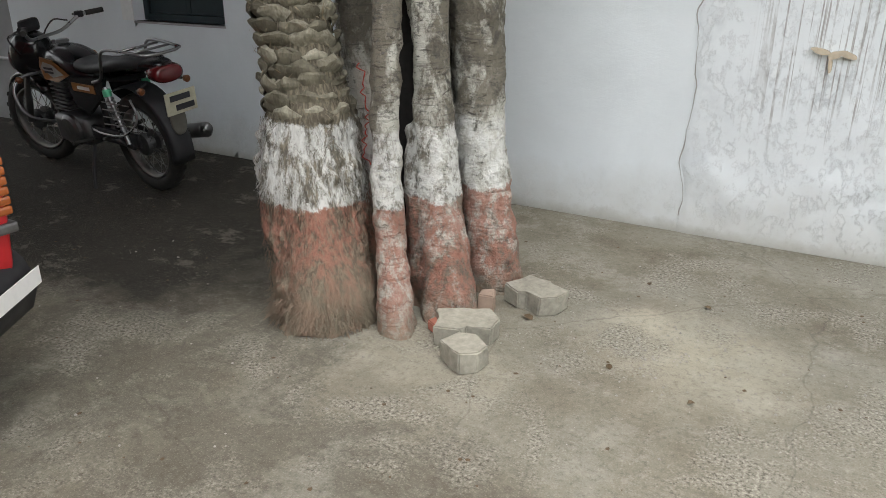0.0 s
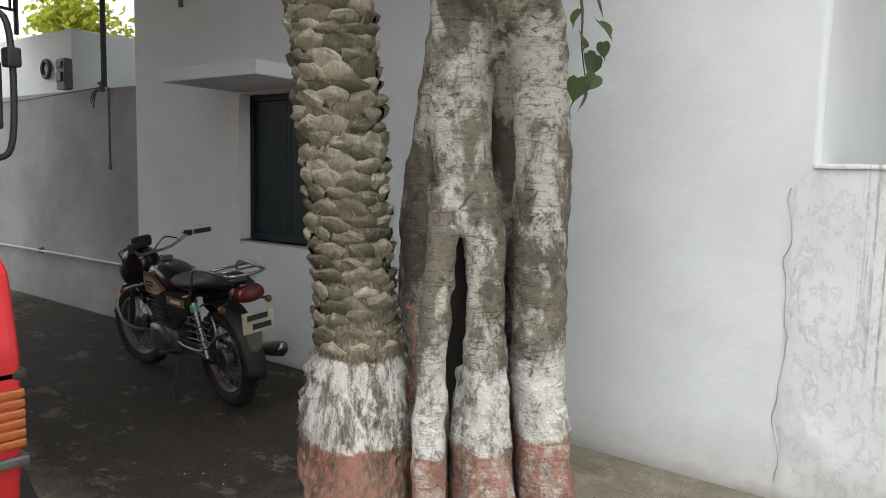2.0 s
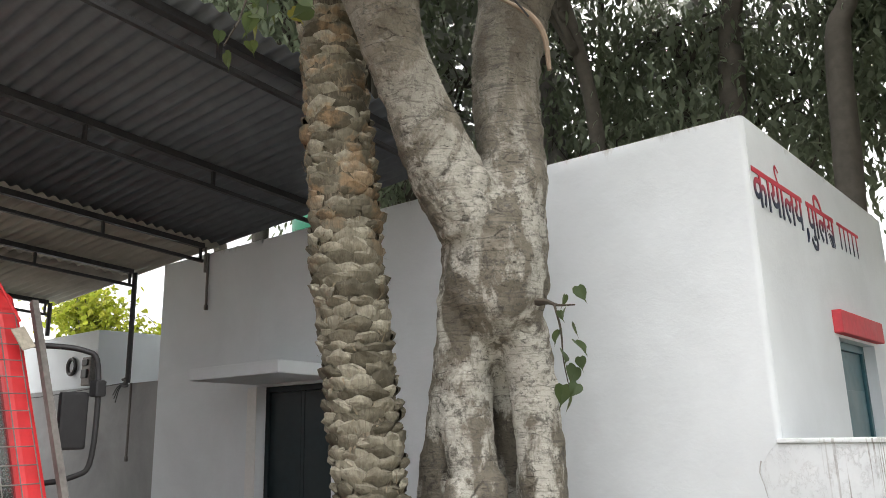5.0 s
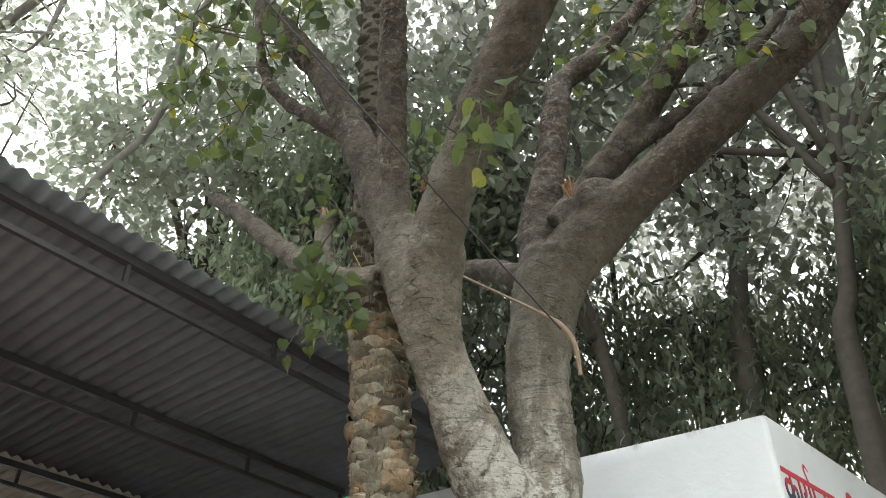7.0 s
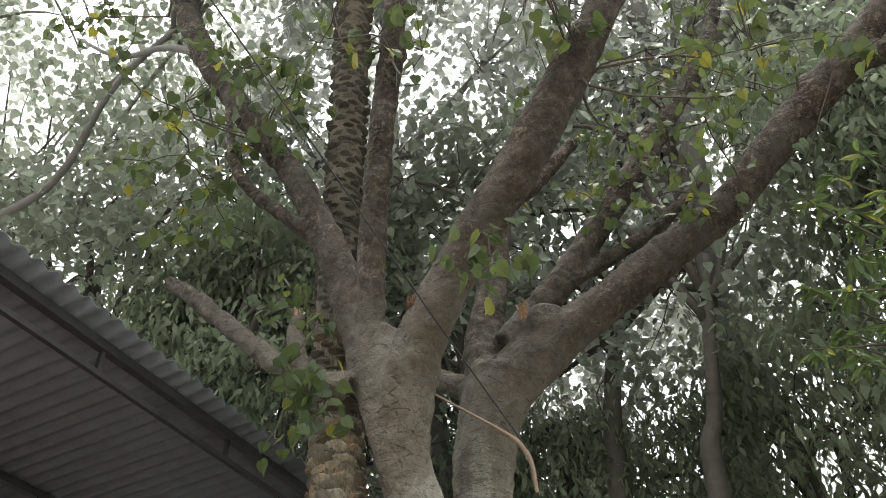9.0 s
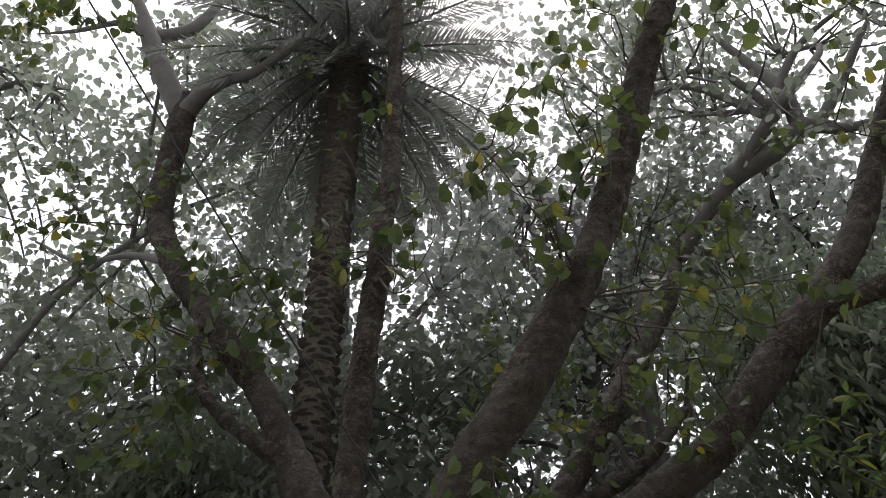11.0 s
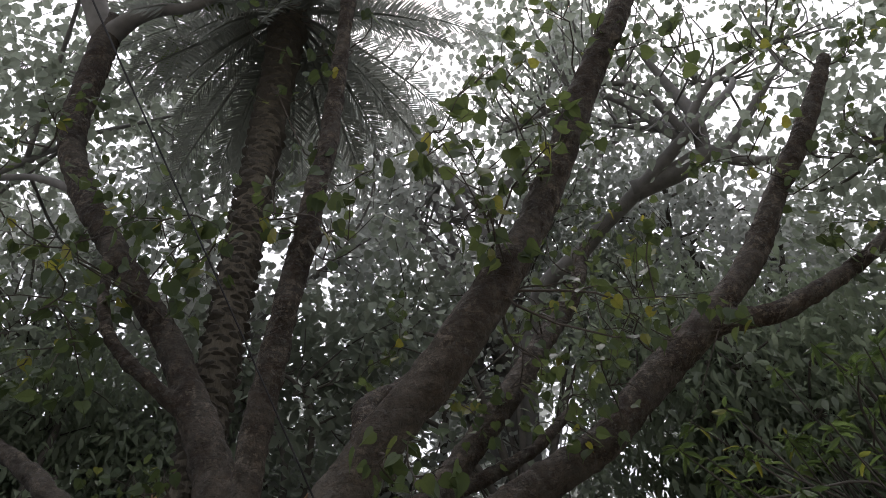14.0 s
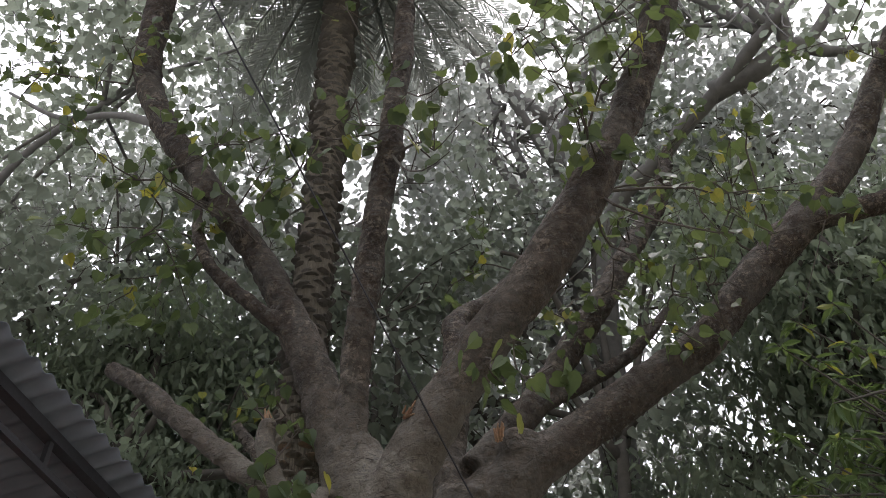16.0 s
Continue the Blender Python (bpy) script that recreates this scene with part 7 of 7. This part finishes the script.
    softened(P("seat", shell(rows), BLACK_MATT, label="long black two-person seat", s=True))
    # side panels
    for y in (0.115, -0.115):
        bm = bmesh.new()
        pts = [(0.5, 0.68), (0.3, 0.7), (0.08, 0.72), (0.14, 0.6), (0.34, 0.47), (0.47, 0.52)]
        f = bm.faces.new([bm.verts.new((x, y, z)) for x, z in pts])
        e = bmesh.ops.extrude_face_region(bm, geom=[f])
        for v in [g for g in e["geom"] if isinstance(g, bmesh.types.BMVert)]:
            v.co.y += 0.025 if y > 0 else -0.025
        sp = P("side_panel", bm, BLACK)
        yy = y + (0.026 if y > 0 else -0.026)
        P("side_stripe", box(bmesh.new(), (0.2, min(yy, yy + 0.003), 0.61), (0.44, max(yy, yy + 0.003), 0.66)), ORANGE, sp, "orange stripe")
        P("bar", box(bmesh.new(), (0.25, min(yy, yy + 0.005), 0.625), (0.38, max(yy, yy + 0.005), 0.645)), WHITE, sp)
    # tail cowl, lamp, plate
    rows = [(0.0, oval(0.12, 0.69, 0.77)), (-0.15, oval(0.11, 0.7, 0.78)), (-0.3, oval(0.075, 0.71, 0.78)), (-0.36, oval(0.05, 0.72, 0.77))]
    softened(P("tail_cowl", shell(rows), BLACK, s=True))
    rows = [(-0.25, oval(0.09, 0.665, 0.755)), (-0.32, oval(0.1, 0.655, 0.76)), (-0.37, oval(0.095, 0.65, 0.75)), (-0.385, oval(0.075, 0.665, 0.735))]
    softened(P("tail_lamp", shell(rows), RED_LENS, label="red tail lamp", s=True))
    pl = P("number_plate", box(bmesh.new(), (-0.378, -0.1, 0.515), (-0.372, 0.1, 0.64), 0.002), PLATE, label="yellowed number plate with dark bars")
    pl.rotation_euler = (0, radians(-4), 0)
    for k, (y0, y1, z) in enumerate(((-0.06, 0.07, 0.59), (-0.08, 0.04, 0.535))):
        P("bar", box(bmesh.new(), (-0.3815, y0, z), (-0.379, y1, z + 0.032)), INK, pl)
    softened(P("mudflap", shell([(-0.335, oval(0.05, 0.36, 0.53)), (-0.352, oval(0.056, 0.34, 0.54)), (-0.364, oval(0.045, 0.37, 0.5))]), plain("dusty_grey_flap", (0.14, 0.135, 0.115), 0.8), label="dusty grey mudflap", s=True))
    for y in (0.15, -0.15):
        ind = P("indicator", lathe(bmesh.new(), [(0.008, 0), (0.019, 0.01), (0.021, 0.03), (0.012, 0.04)], 16, Matrix.Translation((-0.27, y, 0.63)) @ Matrix.Rotation(radians(-90), 4, "Y")), AMBER_DULL, label="dull amber indicator")
        P("stalk", bar(bmesh.new(), (-0.25, y, 0.63), (-0.23, y * 0.5, 0.65), 0.008), BLACK_MATT, ind)
    # grab rail
    bm = bmesh.new()
    for y in (0.14, -0.14):
        tube(bm, [(0.2, y, 0.68, 0.009), (0.08, y * 1.05, 0.72, 0.009), (0.02, y * 1.05, 0.86, 0.009), (-0.1, y, 0.885, 0.009), (-0.34, y * 0.85, 0.87, 0.009)], 8, 4)
    tube(bm, [(-0.34, 0.119, 0.87, 0.009), (-0.37, 0.06, 0.868, 0.009), (-0.37, -0.06, 0.868, 0.009), (-0.34, -0.119, 0.87, 0.009)], 8, 4)
    for x in (-0.12, -0.24):
        tube(bm, [(x, 0.13, 0.875, 0.007), (x, -0.13, 0.875, 0.007)], 8, 1)
    P("grab_rail", bm, CHROME, label="chromed grab rail and carrier", s=True)
    for ob in b.children:
        if ob.name.split(".")[0] in ("tail_cowl", "tail_lamp", "number_plate", "mudflap", "indicator"):
            ob.location.z += 0.05
    # shock absorbers
    for y in (0.13, -0.13):
        sh = P("shock_absorber", bar(bmesh.new(), (0.0, y, 0.33), (0.1, y, 0.66), 0.014), CHROME)
        bm = bmesh.new()
        pts = []
        for k in range(72):
            t, a = k / 71, k * 0.9
            c = Vector((0.02 + 0.065 * t, y, 0.39 + 0.215 * t))
            pts.append((c.x + 0.024 * math.cos(a), c.y + 0.024 * math.sin(a), c.z, 0.0045))
        tube(bm, pts, 5, 1)
        P("spring", bm, CHROME, sh, s=True)
        P("cap", lathe(bmesh.new(), [(0.024, 0), (0.026, 0.03), (0.02, 0.04)], 14, Matrix.Translation((0.092, y, 0.61))), plain("green_white_cap", (0.1, 0.45, 0.25), 0.4), sh)
    # chain case, stand, pegs, leg guard
    P("chain_case", box(bmesh.new(), (-0.05, 0.075, 0.29), (0.45, 0.1, 0.38), 0.02), BLACK_MATT)
    bm = bmesh.new()
    tube(bm, [(0.42, 0.12, 0.26, 0.011), (0.36, 0.2, 0.13, 0.011), (0.33, 0.24, 0.02, 0.011)], 8, 2)
    box(bm, (0.3, 0.22, 0.004), (0.37, 0.28, 0.014), 0.003)
    P("side_stand", bm, BLACK_MATT)
    for y in (1, -1):
        P("footpeg", bar(bmesh.new(), (0.42, 0.12 * y, 0.3), (0.42, 0.25 * y, 0.31), 0.014), RUBBER)
        P("pillion_peg", bar(bmesh.new(), (0.12, 0.12 * y, 0.36), (0.12, 0.22 * y, 0.37), 0.012), RUBBER)
    bm = bmesh.new()
    for y in (1, -1):
        tube(bm, [(0.92, 0.04 * y, 0.66, 0.011), (0.94, 0.2 * y, 0.65, 0.011), (0.93, 0.27 * y, 0.56, 0.011), (0.88, 0.24 * y, 0.42, 0.011), (0.84, 0.05 * y, 0.33, 0.011)], 8, 5)
    P("leg_guard", bm, CHROME, label="chromed leg guard", s=True)
    bm = bmesh.new()
    tube(bm, [(0.3, 0.17, 0.4, 0.006), (0.12, 0.2, 0.4, 0.006), (-0.1, 0.2, 0.42, 0.006), (-0.22, 0.17, 0.52, 0.006), (-0.16, 0.15, 0.62, 0.006)], 6, 4)
    guard = P("wheel_guard", bm, CHROME, label="chromed wheel guard", s=True)
    for k in range(4):
        P("guard_rod", bar(bmesh.new(), (0.1 - 0.01 * k, 0.19, 0.46 + 0.045 * k), (-0.17, 0.175, 0.47 + 0.04 * k), 0.0035), CHROME, guard)
    # head: cowl, lamp, bars
    head = empty("steering_head", (0.9, 0, 0.76))
    head.parent, head.rotation_euler = b, (0, 0, radians(24))
    rows = [(-0.02, oval(0.07, -0.06, 0.1)), (0.06, oval(0.12, -0.12, 0.15)), (0.14, oval(0.13, -0.15, 0.17)), (0.2, oval(0.11, -0.13, 0.12)), (0.235, oval(0.07, -0.08, 0.05))]
    softened(P("head_cowl", shell(rows), BLACK, head, "black headlamp cowl", True))
    P("headlamp", lathe(bmesh.new(), [(0.075, 0), (0.08, 0.015), (0.06, 0.03), (0.02, 0.036)], 24, Matrix.Translation((0.222, 0, -0.02)) @ Matrix.Rotation(radians(90), 4, "Y")), CHROME, head)
    P("visor", box(bmesh.new(), (0.06, -0.085, 0.14), (0.1, 0.085, 0.22), 0.03), BLACK_MATT, head)
    bm = bmesh.new()
    tube(bm, [(-0.18, 0.36, 0.2, 0.011), (-0.1, 0.27, 0.19, 0.011), (-0.03, 0.15, 0.12, 0.011), (0, 0, 0.11, 0.011), (-0.03, -0.15, 0.12, 0.011), (-0.1, -0.27, 0.19, 0.011), (-0.18, -0.36, 0.2, 0.011)], 10, 4)
    P("handlebar", bm, CHROME, head, "chromed handlebar", True)
    for y in (1, -1):
        P("grip", bar(bmesh.new(), (-0.125, 0.295 * y, 0.196), (-0.195, 0.385 * y, 0.2), 0.017, 12), RUBBER, head)
        bm = bmesh.new()
        tube(bm, [(-0.07, 0.24 * y, 0.2, 0.007), (-0.06, 0.3 * y, 0.19, 0.006), (-0.11, 0.4 * y, 0.185, 0.005)], 6, 3)
        P("lever", bm, ALLOY, head)
        P("switch", box(bmesh.new(), (-0.12, min(0.25 * y, 0.285 * y), 0.175), (-0.07, max(0.25 * y, 0.285 * y), 0.215), 0.008), BLACK_MATT, head)
        P("fork_indicator", lathe(bmesh.new(), [(0.01, 0), (0.02, 0.012), (0.022, 0.03), (0.014, 0.04)], 14, Matrix.Translation((0.1, 0.18 * y, -0.12)) @ Matrix.Rotation(radians(90), 4, "Y")), AMBER_DULL, head)
    bm = bmesh.new()
    tube(bm, [(-0.05, 0.2, 0.17, 0.005), (0.05, 0.24, 0.15, 0.005), (0.1, 0.1, 0.0, 0.005), (0.0, 0.05, -0.2, 0.005)], 6, 5)
    tube(bm, [(-0.05, -0.2, 0.17, 0.005), (0.06, -0.18, 0.17, 0.005), (0.08, -0.06, 0.02, 0.005), (0.0, -0.05, -0.25, 0.005)], 6, 5)
    P("cable", bm, BLACK_MATT, head)
    b.matrix_world = Matrix.Translation((-4.12, 4.64, 0.0)) @ Matrix.Rotation(radians(173), 4, "Z") @ Matrix.Rotation(radians(-7), 4, "X") @ Matrix.Scale(1.08, 4)
    return tagged(b, "black motorcycle with dusty tyres leaning on its side stand", "motorcycle")


motorcycle()

# ---- red service truck ----
RED = plain("red_vehicle_paint", (0.44, 0.014, 0.018), 0.45, vary=0.3, scale=10, bump=0.02, spec=0.5)
GLASS = Mat("dusty_windscreen_glass", 0.08, spec=0.5)
GLASS.b.inputs["Transmission Weight"].default_value = 0.97
GLASS.base((0.4, 0.44, 0.44))
GLASS = GLASS.m


def truck():
    t = empty("service_truck")
    P = lambda n, bm, mt, par=t, label="", s=False: part(n, bm, mt, par, label, s)
    Y0, Y1 = 0.88, 2.66

    def slab(prof, y0, y1, bevel=0.03):
        bm = bmesh.new()
        a = [bm.verts.new((x, y0, z)) for x, z in prof]
        b = [bm.verts.new((x, y1, z)) for x, z in prof]
        n = len(prof)
        bm.faces.new(a)
        bm.faces.new(b[::-1])
        for k in range(n):
            bm.faces.new((a[k], b[k], b[(k + 1) % n], a[(k + 1) % n]))
        bmesh.ops.recalc_face_normals(bm, faces=bm.faces[:])
        if bevel:
            bmesh.ops.bevel(bm, geom=bm.edges[:], offset=bevel, segments=3, affect="EDGES", profile=0.6)
        return bm

    lower = [(-2.36, 0.5), (-2.32, 0.75), (-2.32, 1.0), (-2.38, 1.24), (-2.5, 1.34), (-4.3, 1.32), (-4.3, 0.5)]
    body = P("cab_body", slab(lower, Y0, Y1), RED)
    roof = [(-3.02, 2.22), (-3.1, 2.34), (-3.3, 2.42), (-4.2, 2.46), (-4.3, 2.3), (-4.28, 2.2)]
    P("cab_roof", slab(roof, Y0 + 0.06, Y1 - 0.06, 0.035), RED)
    for y in (Y0 + 0.08, Y1 - 0.15):
        bm = bmesh.new()
        for dy in (0.035,):
            beam(bm, (-2.52, y + dy, 1.28), (-3.06, y + dy, 2.26), 0.09, 0.075, (1, 0, 0), 0.02)
        P("windscreen_pillar", bm, RED)
        P("pillar_rear", beam(bmesh.new(), (-4.22, y + 0.035, 1.3), (-4.22, y + 0.035, 2.25), 0.08, 0.1, (1, 0, 0), 0.015), RED)
    bm = bmesh.new()
    q = [(-2.56, Y0 + 0.13, 1.33), (-2.56, Y1 - 0.13, 1.33), (-3.04, Y1 - 0.13, 2.22), (-3.04, Y0 + 0.13, 2.22)]
    f = bm.faces.new([bm.verts.new(v) for v in q])
    e = bmesh.ops.extrude_face_region(bm, geom=[f])
    for v in [g for g in e["geom"] if isinstance(g, bmesh.types.BMVert)]:
        v.co.x -= 0.006
    P("windscreen", bm, GLASS)
    bm = bmesh.new()
    for k in range(5):
        a = Vector(q[k % 4])
        b2 = Vector(q[(k + 1) % 4])
        beam(bm, a + Vector((0.012, 0, 0)), b2 + Vector((0.012, 0, 0)), 0.025, 0.02, (1, 0, 0.5))
    P("screen_seal", bm, BLACK_MATT)
    # wire guard in front of the screen
    g = empty("screen_guard")
    g.parent = t
    a0, a1 = Vector((-2.47, 0, 1.3)), Vector((-2.98, 0, 2.24))
    for k in range(24):
        y = Y0 + 0.1 + (Y1 - Y0 - 0.2) * k / 23
        P("wire", bar(bmesh.new(), (a0.x, y, a0.z), (a1.x, y, a1.z), 0.0025, 5), IRON, g)
    for k in range(15):
        c = a0.lerp(a1, k / 14)
        P("wire", bar(bmesh.new(), (c.x + 0.004, Y0 + 0.1, c.z), (c.x + 0.004, Y1 - 0.1, c.z), 0.0025, 5), IRON, g)
    P("guard_bar", beam(bmesh.new(), (-2.43, Y1 - 0.04, 1.28), (-2.98, Y1 - 0.03, 2.3), 0.025, 0.03), IRON, g)
    # side door with its window
    P("door", box(bmesh.new(), (-3.62, Y1 - 0.01, 0.6), (-2.72, Y1 + 0.012, 1.31), 0.02), RED, label="red side door")
    P("side_glass", slab([(-2.75, 1.34), (-3.1, 2.18), (-4.15, 2.2), (-4.15, 1.34)], Y1 - 0.1, Y1 - 0.09, 0), GLASS)
    # dashboard and seat seen through the screen
    P("dashboard", box(bmesh.new(), (-2.95, Y0 + 0.1, 1.2), (-2.62, Y1 - 0.15, 1.36), 0.03), BLACK_MATT)
    P("seat_back", box(bmesh.new(), (-4.0, Y0 + 0.15, 1.2), (-3.86, Y1 - 0.2, 1.9), 0.05), plain("dark_seat_cover", (0.05, 0.05, 0.052), 0.9))
    # rear box body
    P("rear_body", slab([(-4.32, 0.55), (-4.32, 2.3), (-6.6, 2.3), (-6.6, 0.55)], Y0, Y1, 0.03), RED)
    P("chassis", box(bmesh.new(), (-6.4, Y0 + 0.3, 0.4), (-2.6, Y1 - 0.3, 0.54), 0.01), BLACK_MATT)
    # bumper with its reflective strip
    bm = bmesh.new()
    sec = [(0.0, 0.3), (0.06, 0.29), (0.15, 0.34), (0.18, 0.43), (0.15, 0.52), (0.05, 0.57), (-0.04, 0.575)]
    path = [(-2.85, Y1 - 0.04, 90), (-2.6, Y1 - 0.04, 90), (-2.49, Y1 - 0.07, 55), (-2.42, Y1 - 0.2, 12), (-2.4, Y1 - 0.4, 0), (-2.4, Y0 + 0.35, 0), (-2.42, Y0 + 0.12, -12), (-2.48, Y0 - 0.02, -55), (-2.6, Y0 - 0.06, -90)]
    rings = [[bm.verts.new((x + d * math.cos(radians(a)), y + d * math.sin(radians(a)), z)) for d, z in sec] for x, y, a in path]
    for r1, r2 in zip(rings, rings[1:]):
        for k in range(len(sec) - 1):
            bm.faces.new((r1[k], r1[k + 1], r2[k + 1], r2[k]))
    bmesh.ops.recalc_face_normals(bm, faces=bm.faces[:])
    bump = P("bumper", bm, BLACK_MATT, label="black front bumper with white reflective strip", s=True)
    bump.modifiers.new("thickness", "SOLIDIFY").thickness = 0.012
    bm = bmesh.new()
    rings = [[bm.verts.new((x + 0.187 * math.cos(radians(a)), y + 0.187 * math.sin(radians(a)), z)) for z in (0.425, 0.455, 0.485)] for x, y, a in path[2:5]]
    for r1, r2 in zip(rings, rings[1:]):
        for k in range(2):
            bm.faces.new((r1[k], r1[k + 1], r2[k + 1], r2[k]))
    bmesh.ops.recalc_face_normals(bm, faces=bm.faces[:])
    st = P("reflective_strip", bm, WHITE, bump, "white reflective strip")
    st.modifiers.new("thickness", "SOLIDIFY").thickness = 0.003
    # ribbed corner lamp between black trims
    lamp = empty("corner_lamp", (-2.35, Y1 - 0.04, 0.7))
    lamp.parent = t
    P("housing", box(bmesh.new(), (-0.12, -0.16, -0.03), (0.015, 0.03, 0.22), 0.015), BLACK_MATT, lamp)
    for k in range(6):
        P("lens_rib", box(bmesh.new(), (-0.1, -0.14, 0.002 + 0.031 * k), (0.035, 0.045, 0.031 + 0.031 * k), 0.009), AMBER, lamp, "amber lens rib")
    P("trim", box(bmesh.new(), (-0.2, -0.2, 0.21), (0.03, 0.055, 0.245), 0.01), BLACK_MATT, lamp)
    P("trim", box(bmesh.new(), (-0.2, -0.2, -0.06), (0.03, 0.055, -0.025), 0.01), ALLOY, lamp)
    # mirror
    mir = empty("wing_mirror", (-2.9, Y1, 1.9))
    mir.parent = t
    bm = bmesh.new()
    tube(bm, [(-0.1, -0.03, 0.22, 0.012), (0.0, 0.16, 0.2, 0.012), (0.03, 0.22, 0.12, 0.012), (0.03, 0.22, -0.25, 0.012), (0.0, 0.16, -0.33, 0.012), (-0.1, 0.0, -0.36, 0.012)], 8, 5)
    P("arm", bm, BLACK_MATT, mir, s=True)
    P("case", box(bmesh.new(), (-0.02, 0.08, -0.22), (0.015, 0.2, 0.02), 0.012), BLACK_MATT, mir)
    P("clamp", box(bmesh.new(), (0.0, 0.2, 0.0), (0.06, 0.25, 0.07), 0.01), BLACK_MATT, mir)
    # wheels
    for x, y in ((-3.05, Y1 - 0.13), (-3.05, Y0 + 0.13), (-5.7, Y1 - 0.13), (-5.7, Y0 + 0.13)):
        w = empty("wheel", (x, y, 0.34))
        w.parent = t
        up = Matrix.Rotation(radians(90), 4, "X")
        bm = ring_body(bmesh.new(), 0.25, 0.09, 40, 12, up, 1.0)
        P("tyre", bm, RUBBER, w, s=True)
        P("rim", lathe(bmesh.new(), [(0.17, -0.07), (0.18, -0.03), (0.1, 0.0), (0.18, 0.03), (0.17, 0.07)], 28, up), ALLOY, w)
    # ribbon and tag
    bm = bmesh.new()
    tube(bm, [(-3.05, 2.3, 2.58, 0.005), (-2.98, 2.44, 2.42, 0.005), (-2.9, 2.55, 2.2, 0.005)], 6, 3)
    P("ribbon", bm, RED)
    P("tag", box(bmesh.new(), (-0.004, -0.028, -0.05), (0.004, 0.028, 0.05), 0.002), plain("dirty_tag", (0.34, 0.31, 0.25), 0.8, vary=0.35, scale=60)).matrix_local = pose(-2.88, 2.56, 2.13, 0, -25, 0) @ pose(0, 0, 0, 22, 0, 0)
    P("gutter", beam(bmesh.new(), (-3.035, Y0 + 0.1, 2.255), (-3.035, Y1 - 0.1, 2.255), 0.02, 0.03, bevel=0.006), BLACK_MATT, label="dark rain gutter under the roof edge")
    # the driver's cab: wheel and column behind the screen
    bm = ring_body(bmesh.new(), 0.19, 0.014, 32, 8, pose(-3.05, Y1 - 0.5, 1.5, 0, -55, 0))
    bar(bm, (-3.05, Y1 - 0.5, 1.5), (-2.85, Y1 - 0.5, 1.3), 0.02)
    P("steering_wheel", bm, BLACK_MATT, s=True)
    t.location = (-0.045, -0.05, 0.02)
    return tagged(t, "red service truck with wire-guarded windscreen and black bumper", "truck")


truck()
lad = empty("ladder", (-3.0, 2.1, 2.6))
for y in (-0.22, 0.22):
    bm = bmesh.new()
    box(bm, (-2.9, y - 0.015, -0.035), (0.0, y + 0.015, -0.028))
    box(bm, (-2.9, y - 0.015, 0.028), (0.0, y + 0.015, 0.035))
    box(bm, (-2.9, y - 0.003, -0.028), (0.0, y + 0.003, 0.028))
    part("rail", bm, IRON, lad)
for k in range(10):
    part("rung", bar(bmesh.new(), (-0.15 - 0.29 * k, -0.218, 0), (-0.15 - 0.29 * k, 0.218, 0), 0.016), ALLOY, lad)
tagged(lad, "metal ladder lying on the truck's roof rack", "ladder")
rack = empty("roof_rack", (-3.4, 2.1, 2.42))
for x in (-0.1, -1.0, -2.2):
    part("crossbar", beam(bmesh.new(), (x, -0.8, 0.12), (x, 0.4, 0.12), 0.03, 0.03), STEEL_BLACK, rack)
    for y in (-0.78, 0.38):
        part("foot", boxed((x - 0.015, y - 0.015, -0.12 if x < -0.8 else 0.0), (x + 0.015, y + 0.015, 0.106)), STEEL_BLACK, rack)
tagged(rack, "black roof rack bars on the truck", "roof rack")

# plain walls out of view, added to keep light out of the parking bay and the yard
BRICKWALL = limewash("unseen_wall_plaster", (0.6, 0.6, 0.58), 0.6)
for nm, lo, hi in (("wall_west", (-10.6, -4.2, 0), (-10.3, 3.3, 2.5)), ("wall_south", (-10.3, -4.2, 0), (-1.5, -3.9, 4.6)), ("wall_rear", (-1.5, -9.3, 0), (9.0, -9.0, 3.2)), ("wall_east", (9.0, -9.3, 0), (9.3, 9.0, 2.4))):
    tagged(part(nm, boxed(lo, hi, 0.01), BRICKWALL), "added plain wall out of view that closes the yard and blocks light", "wall", kind="structure")
